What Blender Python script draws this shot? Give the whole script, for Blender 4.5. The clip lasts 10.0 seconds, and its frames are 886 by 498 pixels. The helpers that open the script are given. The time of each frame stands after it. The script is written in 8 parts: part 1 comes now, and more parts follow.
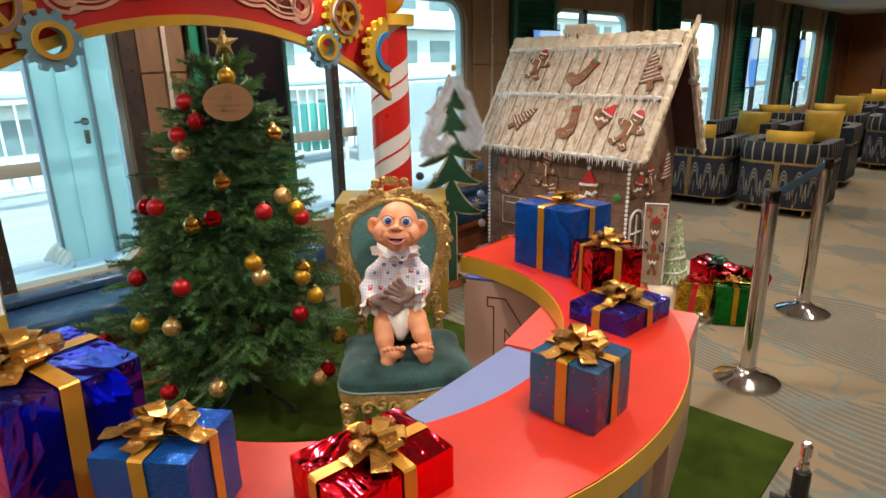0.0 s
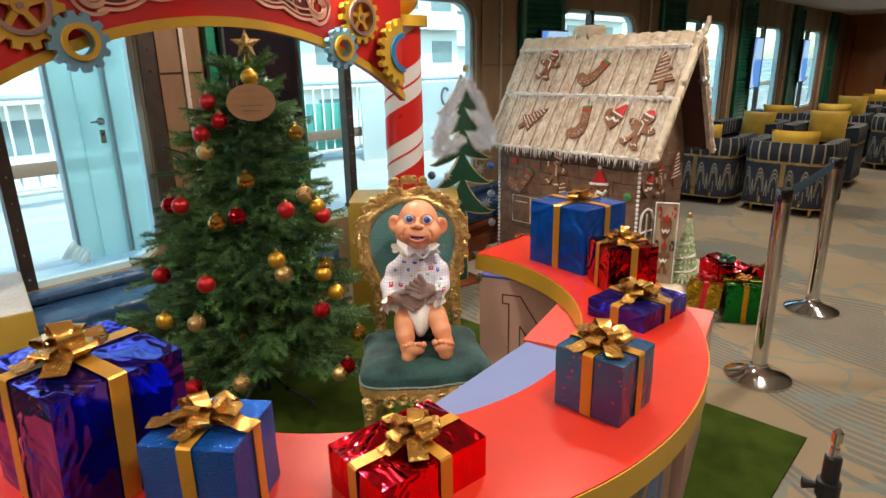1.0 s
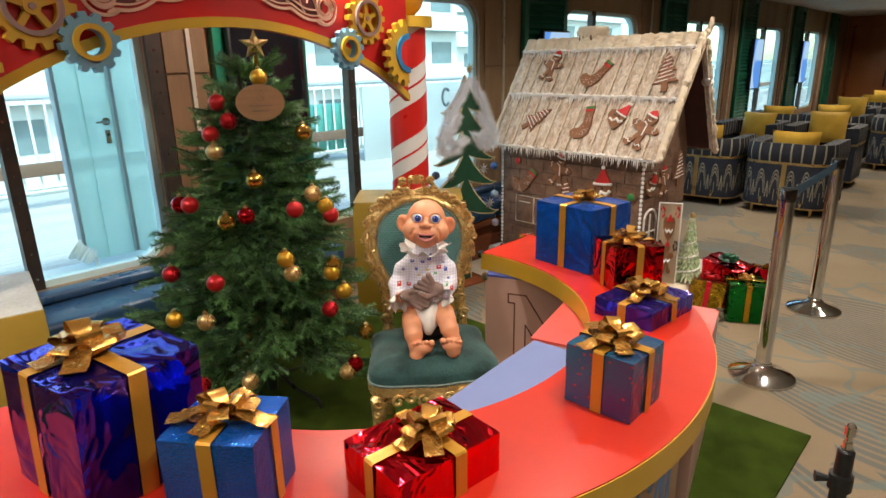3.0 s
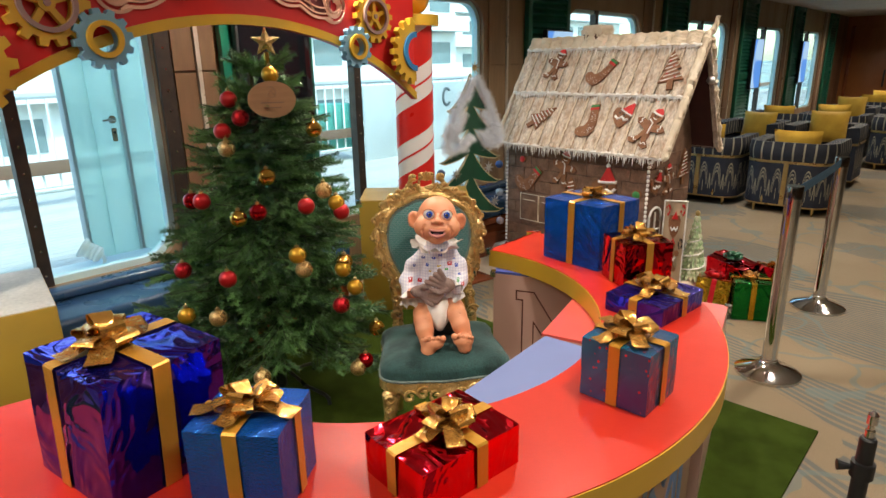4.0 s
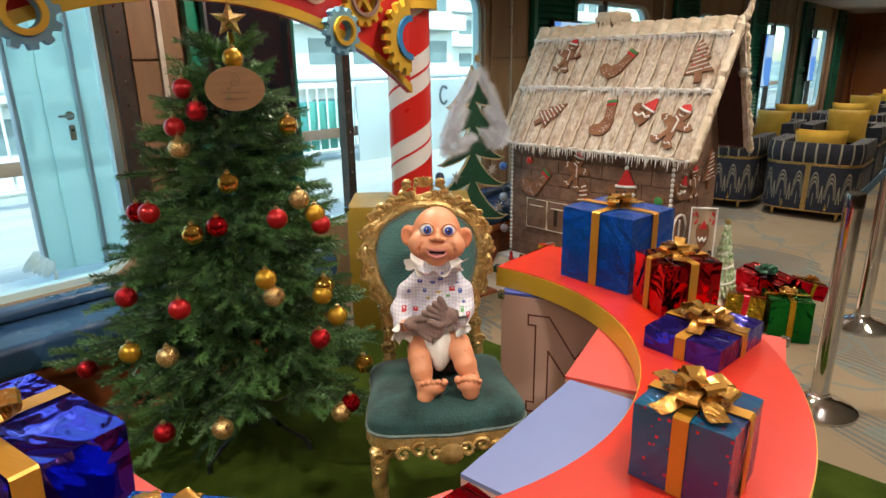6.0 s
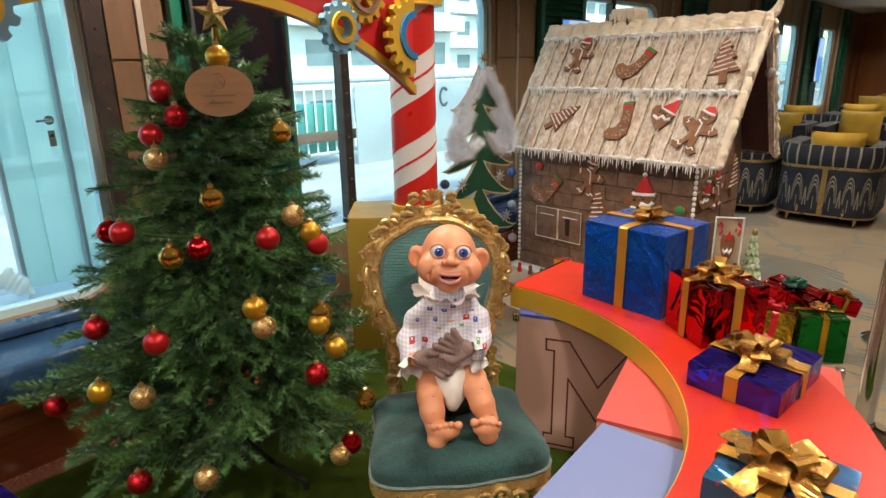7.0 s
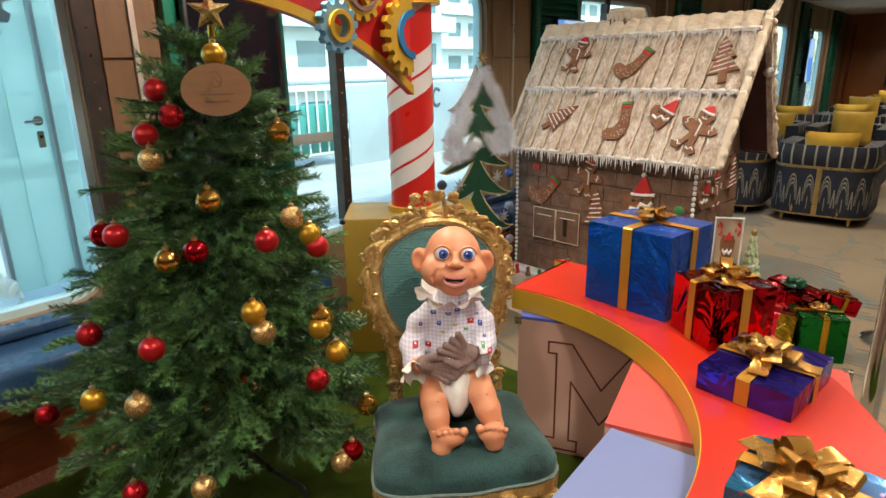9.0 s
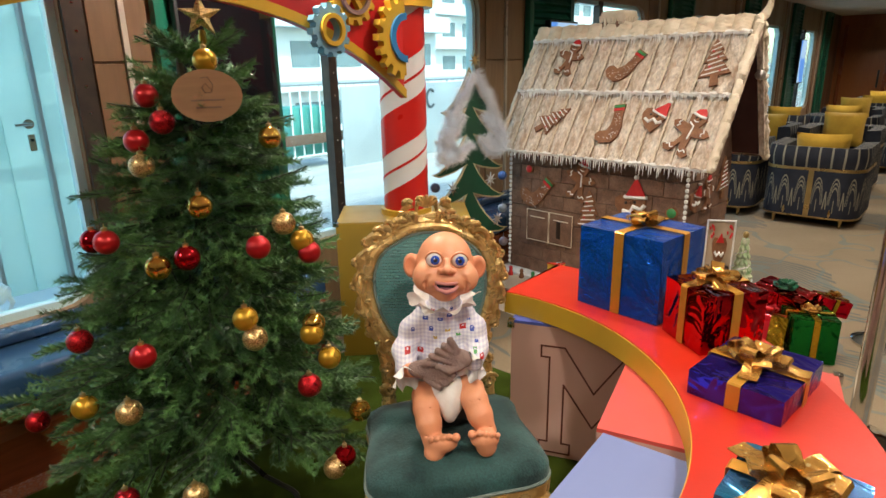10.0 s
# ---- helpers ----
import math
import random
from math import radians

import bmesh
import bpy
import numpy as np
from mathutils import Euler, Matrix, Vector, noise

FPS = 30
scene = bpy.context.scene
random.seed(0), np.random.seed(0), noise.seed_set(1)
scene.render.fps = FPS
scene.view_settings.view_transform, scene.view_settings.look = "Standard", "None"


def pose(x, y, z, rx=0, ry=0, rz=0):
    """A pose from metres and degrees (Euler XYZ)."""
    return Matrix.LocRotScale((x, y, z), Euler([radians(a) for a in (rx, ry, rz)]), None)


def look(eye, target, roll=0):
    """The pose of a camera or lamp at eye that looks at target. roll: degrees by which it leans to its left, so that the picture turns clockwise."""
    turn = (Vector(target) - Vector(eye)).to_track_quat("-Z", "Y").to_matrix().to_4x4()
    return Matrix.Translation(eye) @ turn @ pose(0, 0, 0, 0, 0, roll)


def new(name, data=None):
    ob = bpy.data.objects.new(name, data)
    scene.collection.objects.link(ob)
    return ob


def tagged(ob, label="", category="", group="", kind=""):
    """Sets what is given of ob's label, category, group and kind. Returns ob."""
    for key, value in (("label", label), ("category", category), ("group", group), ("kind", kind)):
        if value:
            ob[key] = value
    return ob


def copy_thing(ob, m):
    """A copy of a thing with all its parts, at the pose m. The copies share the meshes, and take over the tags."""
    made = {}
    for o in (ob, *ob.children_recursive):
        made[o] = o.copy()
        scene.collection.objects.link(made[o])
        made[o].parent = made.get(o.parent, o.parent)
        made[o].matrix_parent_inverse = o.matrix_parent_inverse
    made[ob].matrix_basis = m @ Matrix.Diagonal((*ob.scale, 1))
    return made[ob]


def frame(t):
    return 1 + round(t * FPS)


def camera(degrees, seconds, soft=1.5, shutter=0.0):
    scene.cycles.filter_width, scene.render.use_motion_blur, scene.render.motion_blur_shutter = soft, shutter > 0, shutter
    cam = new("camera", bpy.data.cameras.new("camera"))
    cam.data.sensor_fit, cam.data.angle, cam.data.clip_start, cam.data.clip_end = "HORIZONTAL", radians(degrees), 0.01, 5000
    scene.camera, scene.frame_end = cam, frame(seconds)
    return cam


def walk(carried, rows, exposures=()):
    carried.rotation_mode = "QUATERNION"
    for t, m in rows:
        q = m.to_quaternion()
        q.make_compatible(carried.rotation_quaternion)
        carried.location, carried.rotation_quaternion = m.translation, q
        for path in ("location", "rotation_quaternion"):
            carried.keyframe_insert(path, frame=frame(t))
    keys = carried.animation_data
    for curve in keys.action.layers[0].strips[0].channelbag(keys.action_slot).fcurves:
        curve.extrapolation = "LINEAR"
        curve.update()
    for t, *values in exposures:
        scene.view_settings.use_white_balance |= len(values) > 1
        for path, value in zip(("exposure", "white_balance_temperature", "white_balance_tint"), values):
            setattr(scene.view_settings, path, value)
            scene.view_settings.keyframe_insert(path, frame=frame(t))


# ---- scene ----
cam = camera(72.0, 10.0)
PATH = [
    (0, (-1.796, 2.27, 1.586), (-3.102, 3.667, 0.999), -1.1),
    (0.5, (-1.807, 2.201, 1.593), (-3.114, 3.597, 1.007), -0.9),
    (1, (-1.822, 2.19, 1.589), (-3.13, 3.585, 1.003), -1.1),
    (1.5, (-1.821, 2.194, 1.589), (-3.129, 3.59, 1.003), -1.0),
    (2, (-1.819, 2.194, 1.591), (-3.126, 3.59, 1.005), -1.1),
    (3.5, (-1.851, 2.122, 1.584), (-3.155, 3.522, 1.001), -1.0),
    (4, (-1.862, 2.106, 1.578), (-3.163, 3.508, 0.995), -1.0),
    (4.5, (-1.839, 2.139, 1.584), (-3.139, 3.542, 1.002), -1.1),
    (5, (-1.837, 2.206, 1.56), (-3.132, 3.613, 0.977), -1.1),
    (5.5, (-1.964, 2.316, 1.525), (-3.258, 3.723, 0.936), -1.0),
    (5.7, (-2.061, 2.349, 1.521), (-3.353, 3.759, 0.934), -0.9),
    (6.8, (-2.324, 2.571, 1.519), (-3.618, 3.982, 0.941), -1.0),
    (7, (-2.366, 2.57, 1.513), (-3.655, 3.986, 0.934), -1.0),
    (7.5, (-2.441, 2.572, 1.495), (-3.733, 3.986, 0.919), -1.0),
    (8, (-2.441, 2.577, 1.507), (-3.728, 3.996, 0.932), -1.0),
    (8.5, (-2.43, 2.579, 1.507), (-3.706, 4.007, 0.931), -1.0),
    (9, (-2.417, 2.576, 1.505), (-3.686, 4.011, 0.929), -1.0),
    (9.5, (-2.41, 2.577, 1.507), (-3.675, 4.015, 0.93), -1.0),
    (10, (-2.413, 2.584, 1.52), (-3.669, 4.03, 0.944), -1.0),
]
walk(cam, [(t, look(eye, target, roll)) for t, eye, target, roll in PATH])

# ---- world and light ----
world = bpy.data.worlds.new("world")
scene.world = world
world.use_nodes = True
wn = world.node_tree.nodes
sky = wn.new("ShaderNodeTexSky")
sky.sky_type, sky.sun_disc = "NISHITA", False
sky.sun_elevation, sky.sun_rotation = radians(48), radians(115)
world.node_tree.links.new(sky.outputs["Color"], wn["Background"].inputs["Color"])
wn["Background"].inputs["Strength"].default_value = 0.58

sun = new("sun", bpy.data.lights.new("sun", "SUN"))
sun.data.energy, sun.data.angle, sun.data.color = 4.0, radians(3), (1.0, 0.97, 0.92)
sun.matrix_world = look((14, -6, 30), (-12, 6, 0))
tagged(sun, kind="structure")

CEIL = 2.5
POWER = 34.0
LAMPS = [(-2.5, 1.0, 1.0), (-4.1, 1.5, 1.1), (-1.2, 2.2, 0.55), (-2.0, 3.65, 1.08), (-4.5, 4.1, 0.9), (-3.45, 4.9, 0.65), (-2.45, 6.3, 0.9), (-2.0, 7.8, 0.5), (-3.9, 8.6, 0.7), (-2.6, 11.0, 0.7), (-3.9, 12.6, 0.7), (-2.6, 15.2, 1.0), (-3.9, 17.8, 1.2)]


# ---- materials ----
def mat(name, col, col2=None, scale=6.0, rough=0.6, metal=0.0, bump=0.0, bscale=60.0, fine=0.0, coat=0.0, detail=4.0, rvar=0.1, spec=0.5, stretch=(1, 1, 1), sheen=0.0, trans=0.0):
    """A principled material with colour and gloss that vary at two scales."""
    m = bpy.data.materials.new(name)
    m.use_nodes = True
    nt = m.node_tree
    p = nt.nodes["Principled BSDF"]
    p.inputs["Metallic"].default_value = metal
    p.inputs["Coat Weight"].default_value = coat
    p.inputs["Coat Roughness"].default_value = 0.08
    p.inputs["Specular IOR Level"].default_value = spec
    p.inputs["Sheen Weight"].default_value = sheen
    p.inputs["Transmission Weight"].default_value = trans
    tc = nt.nodes.new("ShaderNodeTexCoord")
    mp = nt.nodes.new("ShaderNodeMapping")
    mp.inputs["Scale"].default_value = stretch
    nt.links.new(tc.outputs["Object"], mp.inputs["Vector"])
    n1 = nt.nodes.new("ShaderNodeTexNoise")
    n1.inputs["Scale"].default_value, n1.inputs["Detail"].default_value = scale, detail
    nt.links.new(mp.outputs["Vector"], n1.inputs["Vector"])
    n2 = nt.nodes.new("ShaderNodeTexNoise")
    n2.inputs["Scale"].default_value, n2.inputs["Detail"].default_value = bscale, 3
    nt.links.new(mp.outputs["Vector"], n2.inputs["Vector"])
    c2 = col2 or tuple(c * 0.82 for c in col)
    mix = nt.nodes.new("ShaderNodeMix")
    mix.data_type = "RGBA"
    mix.inputs[6].default_value, mix.inputs[7].default_value = (*col, 1), (*c2, 1)
    ramp = nt.nodes.new("ShaderNodeMapRange")
    ramp.inputs["From Min"].default_value, ramp.inputs["From Max"].default_value = 0.35, 0.65
    nt.links.new(n1.outputs["Fac"], ramp.inputs["Value"])
    nt.links.new(ramp.outputs["Result"], mix.inputs[0])
    out = mix.outputs[2]
    if fine:
        hs = nt.nodes.new("ShaderNodeHueSaturation")
        mr = nt.nodes.new("ShaderNodeMapRange")
        mr.inputs["From Min"].default_value, mr.inputs["From Max"].default_value = 0.3, 0.7
        mr.inputs["To Min"].default_value, mr.inputs["To Max"].default_value = 1 - fine, 1 + fine
        nt.links.new(n2.outputs["Fac"], mr.inputs["Value"])
        nt.links.new(mr.outputs["Result"], hs.inputs["Value"])
        nt.links.new(out, hs.inputs["Color"])
        out = hs.outputs["Color"]
    nt.links.new(out, p.inputs["Base Color"])
    rr = nt.nodes.new("ShaderNodeMapRange")
    rr.inputs["From Min"].default_value, rr.inputs["From Max"].default_value = 0.3, 0.7
    rr.inputs["To Min"].default_value, rr.inputs["To Max"].default_value = max(0.02, rough - rvar), min(1, rough + rvar)
    nt.links.new(n1.outputs["Fac"], rr.inputs["Value"])
    nt.links.new(rr.outputs["Result"], p.inputs["Roughness"])
    if bump:
        b = nt.nodes.new("ShaderNodeBump")
        b.inputs["Strength"].default_value, b.inputs["Distance"].default_value = 1.0, bump
        nt.links.new(n2.outputs["Fac"], b.inputs["Height"])
        nt.links.new(b.outputs["Normal"], p.inputs["Normal"])
    return m


def node(m, kind, **values):
    n = m.node_tree.nodes.new(kind)
    for k, v in values.items():
        n.inputs[k].default_value = v
    return n


def shine(name, col, strength):
    m = bpy.data.materials.new(name)
    m.use_nodes = True
    p = m.node_tree.nodes["Principled BSDF"]
    p.inputs["Base Color"].default_value = (*col, 1)
    p.inputs["Emission Color"].default_value = (*col, 1)
    p.inputs["Emission Strength"].default_value = strength
    return m


M = {}
M["red"] = mat("red_laminate", (0.51, 0.022, 0.007), (0.46, 0.020, 0.006), 3, 0.38, bump=0.0002, bscale=90, spec=0.38)
M["salmon"] = mat("salmon_laminate", (0.62, 0.095, 0.075), (0.57, 0.085, 0.068), 3, 0.4, bscale=80)
M["pink"] = mat("pale_pink_laminate", (0.60, 0.385, 0.32), (0.56, 0.35, 0.29), 3, 0.45)
M["brown_line"] = mat("brown_print", (0.14, 0.04, 0.025), None, 9, 0.5)
M["pale_blue"] = mat("pale_blue_laminate", (0.175, 0.22, 0.42), (0.16, 0.20, 0.39), 3, 0.38)
M["royal"] = mat("royal_blue_laminate", (0.08, 0.11, 0.40), (0.07, 0.10, 0.36), 3, 0.4)
M["sky_blue"] = mat("sky_blue_print", (0.22, 0.38, 0.85), None, 5, 0.4)
M["yellow"] = mat("golden_yellow_paint", (0.62, 0.37, 0.03), (0.55, 0.33, 0.03), 4, 0.42, bump=0.0003, bscale=120)
M["gold_box"] = mat("ochre_box_paint", (0.42, 0.27, 0.035), (0.36, 0.23, 0.03), 3, 0.45)
# grey-beige lid colour: window glare on the ochre, put into the paint
M["glare_lid"] = mat("ochre_lid_glare", (0.55, 0.50, 0.42), (0.45, 0.42, 0.36), 6, 0.5, fine=0.1)
M["white"] = mat("white_paint", (0.80, 0.80, 0.78), (0.75, 0.75, 0.74), 4, 0.4)
M["stripe_red"] = mat("pillar_red_paint", (0.66, 0.02, 0.015), (0.60, 0.02, 0.015), 5, 0.35, coat=0.2)
M["arch_red"] = mat("arch_red_paint", (0.62, 0.02, 0.02), (0.55, 0.018, 0.02), 3, 0.4, coat=0.1)
M["gear_blue"] = mat("dusty_blue_paint", (0.17, 0.35, 0.47), (0.15, 0.31, 0.43), 5, 0.45)
M["gear_deep"] = mat("deep_blue_paint", (0.03, 0.20, 0.45), None, 5, 0.4)
M["scroll"] = mat("peach_scroll_paint", (0.80, 0.45, 0.32), None, 5, 0.5)
M["mauve"] = mat("grey_mauve_paint", (0.32, 0.20, 0.18), None, 5, 0.5)
M["steel_dark"] = mat("brown_steel_frame", (0.10, 0.075, 0.06), (0.07, 0.055, 0.05), 12, 0.4, metal=0.7)
M["chrome"] = mat("polished_chrome", (0.72, 0.70, 0.68), None, 10, 0.10, metal=1.0, rvar=0.04)
M["black"] = mat("black_plastic", (0.012, 0.012, 0.013), None, 10, 0.4)
M["black_metal"] = mat("black_painted_metal", (0.015, 0.02, 0.02), None, 10, 0.35)
M["grass"] = mat("green_turf_mat", (0.050, 0.080, 0.008), (0.031, 0.051, 0.005), 7, 0.95, bump=0.004, bscale=420, fine=0.35, spec=0.1)
M["wood_wall"] = mat("walnut_veneer", (0.22, 0.125, 0.066), (0.165, 0.09, 0.046), 3, 0.35, stretch=(1, 1, 0.12), bscale=40, fine=0.12, coat=0.1)
M["wood_tan"] = mat("tan_veneer", (0.31, 0.20, 0.11), (0.26, 0.16, 0.085), 3, 0.38, stretch=(1, 1, 0.12), bscale=40, fine=0.1)
M["wood_red"] = mat("mahogany", (0.30, 0.085, 0.032), (0.19, 0.05, 0.018), 3, 0.25, stretch=(1, 0.1, 1), bscale=50, fine=0.15, coat=0.3)
M["wood_door"] = mat("orange_cherry_wood", (0.34, 0.12, 0.035), (0.26, 0.085, 0.025), 3, 0.35, stretch=(1, 1, 0.1), fine=0.12)
M["granite"] = mat("red_granite", (0.26, 0.10, 0.055), (0.11, 0.045, 0.03), 90, 0.25, bscale=200, fine=0.3)
M["shutter"] = mat("bottle_green_paint", (0.008, 0.13, 0.075), (0.006, 0.10, 0.06), 4, 0.35, coat=0.15)
M["trim_pale"] = mat("brushed_pale_trim", (0.66, 0.60, 0.50), None, 8, 0.35, metal=0.5)
M["cream"] = mat("cream_ceiling_paint", (0.72, 0.64, 0.52), (0.68, 0.60, 0.48), 2, 0.6)
M["navy"] = mat("navy_leather", (0.032, 0.082, 0.17), (0.025, 0.066, 0.14), 6, 0.30, bump=0.0006, bscale=180)
M["mustard"] = mat("mustard_velvet", (0.50, 0.29, 0.012), (0.40, 0.22, 0.01), 7, 0.85, bump=0.001, bscale=160, sheen=0.4, fine=0.12)
M["brass"] = mat("satin_brass", (0.55, 0.40, 0.17), None, 8, 0.32, metal=0.9)
M["deck"] = mat("bleached_teak", (0.62, 0.60, 0.55), (0.52, 0.50, 0.46), 3, 0.7, stretch=(1, 0.1, 1), fine=0.12)
M["ship_white"] = mat("white_ship_paint", (0.80, 0.82, 0.82), (0.74, 0.77, 0.78), 1.5, 0.45)
M["ship_grey"] = mat("pale_grey_ship_paint", (0.48, 0.53, 0.55), None, 1.5, 0.5)
M["aqua"] = mat("pale_aqua_paint", (0.62, 0.84, 0.86), (0.56, 0.79, 0.81), 2, 0.4)
M["rail_wood"] = mat("weathered_rail_wood", (0.20, 0.12, 0.08), None, 5, 0.6, stretch=(1, 0.1, 1))
# dark ship windows, paled in colour to stand in for distant haze
M["hazed_glass"] = mat("ship_glass_with_haze_tint", (0.20, 0.28, 0.31), None, 2, 0.1)
M["screen_off"] = mat("black_screen", (0.006, 0.007, 0.009), None, 3, 0.12)

GLASS = bpy.data.materials.new("tinted_window_glass")
GLASS.use_nodes = True
g = GLASS.node_tree
gm = g.nodes.new("ShaderNodeMixShader")
gt = g.nodes.new("ShaderNodeBsdfTransparent")
gt.inputs["Color"].default_value = (0.84, 0.97, 0.94, 1)
gg = g.nodes.new("ShaderNodeBsdfGlossy")
gg.inputs["Roughness"].default_value = 0.02
gl = g.nodes.new("ShaderNodeLayerWeight")
gl.inputs["Blend"].default_value = 0.5
gp = g.nodes.new("ShaderNodeMath")
gp.operation = "POWER"
gp.inputs[1].default_value = 5.0
gf = g.nodes.new("ShaderNodeMath")
gf.operation = "MULTIPLY_ADD"
gf.inputs[1].default_value, gf.inputs[2].default_value = 0.9, 0.03
g.links.new(gl.outputs["Facing"], gp.inputs[0])
g.links.new(gp.outputs[0], gf.inputs[0])
g.links.new(gf.outputs[0], gm.inputs["Fac"])
g.links.new(gt.outputs["BSDF"], gm.inputs[1])
g.links.new(gg.outputs["BSDF"], gm.inputs[2])
g.links.new(gm.outputs["Shader"], g.nodes["Material Output"].inputs["Surface"])
M["glass"] = GLASS


def hazy_glass():
    """Frosted aqua door glass, half clear."""
    m = mat("frosted_aqua_glass", (0.74, 0.92, 0.89), (0.66, 0.86, 0.84), 1.5, 0.12)
    nt = m.node_tree
    mx = nt.nodes.new("ShaderNodeMixShader")
    tr = nt.nodes.new("ShaderNodeBsdfTransparent")
    tr.inputs["Color"].default_value = (0.84, 0.97, 0.93, 1)
    mx.inputs["Fac"].default_value = 0.68
    nt.links.new(tr.outputs["BSDF"], mx.inputs[1])
    tl = nt.nodes.new("ShaderNodeBsdfTranslucent")
    tl.inputs["Color"].default_value = (0.82, 0.95, 0.91, 1)
    m2 = nt.nodes.new("ShaderNodeMixShader")
    m2.inputs["Fac"].default_value = 0.35
    nt.links.new(tl.outputs["BSDF"], m2.inputs[1])
    nt.links.new(nt.nodes["Principled BSDF"].outputs["BSDF"], m2.inputs[2])
    nt.links.new(m2.outputs["Shader"], mx.inputs[2])
    nt.links.new(mx.outputs["Shader"], nt.nodes["Material Output"].inputs["Surface"])
    return m


M["hazy"] = hazy_glass()


def carpet_material():
    m = mat("patterned_carpet", (0.29, 0.225, 0.150), (0.24, 0.185, 0.120), 1.2, 0.95, bump=0.002, bscale=260, fine=0.22, spec=0.1)
    nt = m.node_tree
    p = nt.nodes["Principled BSDF"]
    base = p.inputs["Base Color"].links[0].from_socket
    tc = nt.nodes.new("ShaderNodeTexCoord")

    def noise_at(scale, detail=2):
        n = nt.nodes.new("ShaderNodeTexNoise")
        n.inputs["Scale"].default_value, n.inputs["Detail"].default_value = scale, detail
        nt.links.new(tc.outputs["Object"], n.inputs["Vector"])
        return n

    def math_node(op, a, b=None, c=None):
        n = nt.nodes.new("ShaderNodeMath")
        n.operation = op
        for i, v in enumerate((a, b, c)):
            if v is None:
                continue
            if isinstance(v, (int, float)):
                n.inputs[i].default_value = v
            else:
                nt.links.new(v, n.inputs[i])
        return n.outputs[0]

    sep = nt.nodes.new("ShaderNodeSeparateXYZ")
    nt.links.new(tc.outputs["Object"], sep.inputs["Vector"])
    warp = noise_at(0.55, 1).outputs["Fac"]
    # feathers: fine curved strokes inside long leaf-shaped patches with ragged ends
    u = math_node("ADD", math_node("MULTIPLY", sep.outputs["X"], 0.95), math_node("MULTIPLY", sep.outputs["Y"], -0.30))
    v = math_node("ADD", math_node("MULTIPLY", sep.outputs["X"], 0.30), math_node("MULTIPLY", sep.outputs["Y"], 0.95))
    phase = math_node("ADD", math_node("MULTIPLY", v, 27.0), math_node("MULTIPLY", warp, 40.0))
    saw = math_node("ABSOLUTE", math_node("SINE", math_node("MULTIPLY", phase, 3.1416)))
    lines = math_node("GREATER_THAN", math_node("ADD", saw, math_node("MULTIPLY", noise_at(7.0, 2).outputs["Fac"], 0.5)), 0.83)
    wn_ = nt.nodes.new("ShaderNodeTexWhiteNoise")
    wn_.noise_dimensions = "1D"
    nt.links.new(math_node("FLOOR", phase), wn_.inputs["W"])
    leaf_v = nt.nodes.new("ShaderNodeCombineXYZ")
    nt.links.new(math_node("MULTIPLY", u, 0.62), leaf_v.inputs["X"])
    nt.links.new(math_node("MULTIPLY", v, 1.15), leaf_v.inputs["Y"])
    bn = nt.nodes.new("ShaderNodeTexNoise")
    bn.inputs["Scale"].default_value, bn.inputs["Detail"].default_value = 1.25, 0.5
    nt.links.new(leaf_v.outputs["Vector"], bn.inputs["Vector"])
    blob = math_node("GREATER_THAN", math_node("ADD", bn.outputs["Fac"], math_node("MULTIPLY", wn_.outputs["Value"], 0.07)), 0.545)
    leaf = math_node("MULTIPLY", lines, blob)
    rib = math_node("ADD", math_node("MULTIPLY", leaf, 0.72), math_node("MULTIPLY", blob, 0.16))
    # thin meandering veins
    vor = nt.nodes.new("ShaderNodeTexVoronoi")
    vor.feature = "DISTANCE_TO_EDGE"
    vor.inputs["Scale"].default_value = 1.1
    wv = nt.nodes.new("ShaderNodeVectorMath")
    wv.operation = "ADD"
    nt.links.new(tc.outputs["Object"], wv.inputs[0])
    nn = noise_at(2.2, 1)
    nt.links.new(nn.outputs["Color"], wv.inputs[1])
    nt.links.new(wv.outputs["Vector"], vor.inputs["Vector"])
    vein = math_node("LESS_THAN", vor.outputs["Distance"], 0.022)
    mix1 = nt.nodes.new("ShaderNodeMix")
    mix1.data_type = "RGBA"
    mix1.inputs[7].default_value = (0.105, 0.125, 0.13, 1)
    nt.links.new(base, mix1.inputs[6])
    nt.links.new(math_node("MULTIPLY", rib, 0.8), mix1.inputs[0])
    mix2 = nt.nodes.new("ShaderNodeMix")
    mix2.data_type = "RGBA"
    mix2.inputs[7].default_value = (0.15, 0.19, 0.18, 1)
    nt.links.new(mix1.outputs[2], mix2.inputs[6])
    nt.links.new(math_node("MULTIPLY", vein, 0.6), mix2.inputs[0])
    nt.links.new(mix2.outputs[2], p.inputs["Base Color"])
    return m


M["carpet"] = carpet_material()


# ---- mesh tools ----
def thing(name, label, category, x, y, z=0.0, rz=0.0, group="", kind=""):
    ob = new(name)
    ob.empty_display_size = 0.05
    ob.matrix_world = pose(x, y, z, 0, 0, rz)
    return tagged(ob, label, category, group, kind)


def mesh(name, bm, material, smooth=35):
    bmesh.ops.recalc_face_normals(bm, faces=bm.faces)
    me = bpy.data.meshes.new(name)
    bm.to_mesh(me)
    bm.free()
    for m in material if isinstance(material, (list, tuple)) else [material]:
        me.materials.append(m)
    if smooth:
        me.polygons.foreach_set("use_smooth", [True] * len(me.polygons))
        me.set_sharp_from_angle(angle=radians(smooth))
    return me


def part(name, bm, material, parent, label="", smooth=35):
    ob = new(name, mesh(name, bm, material, smooth) if isinstance(bm, bmesh.types.BMesh) else bm)
    ob.parent = parent
    return tagged(ob, label)


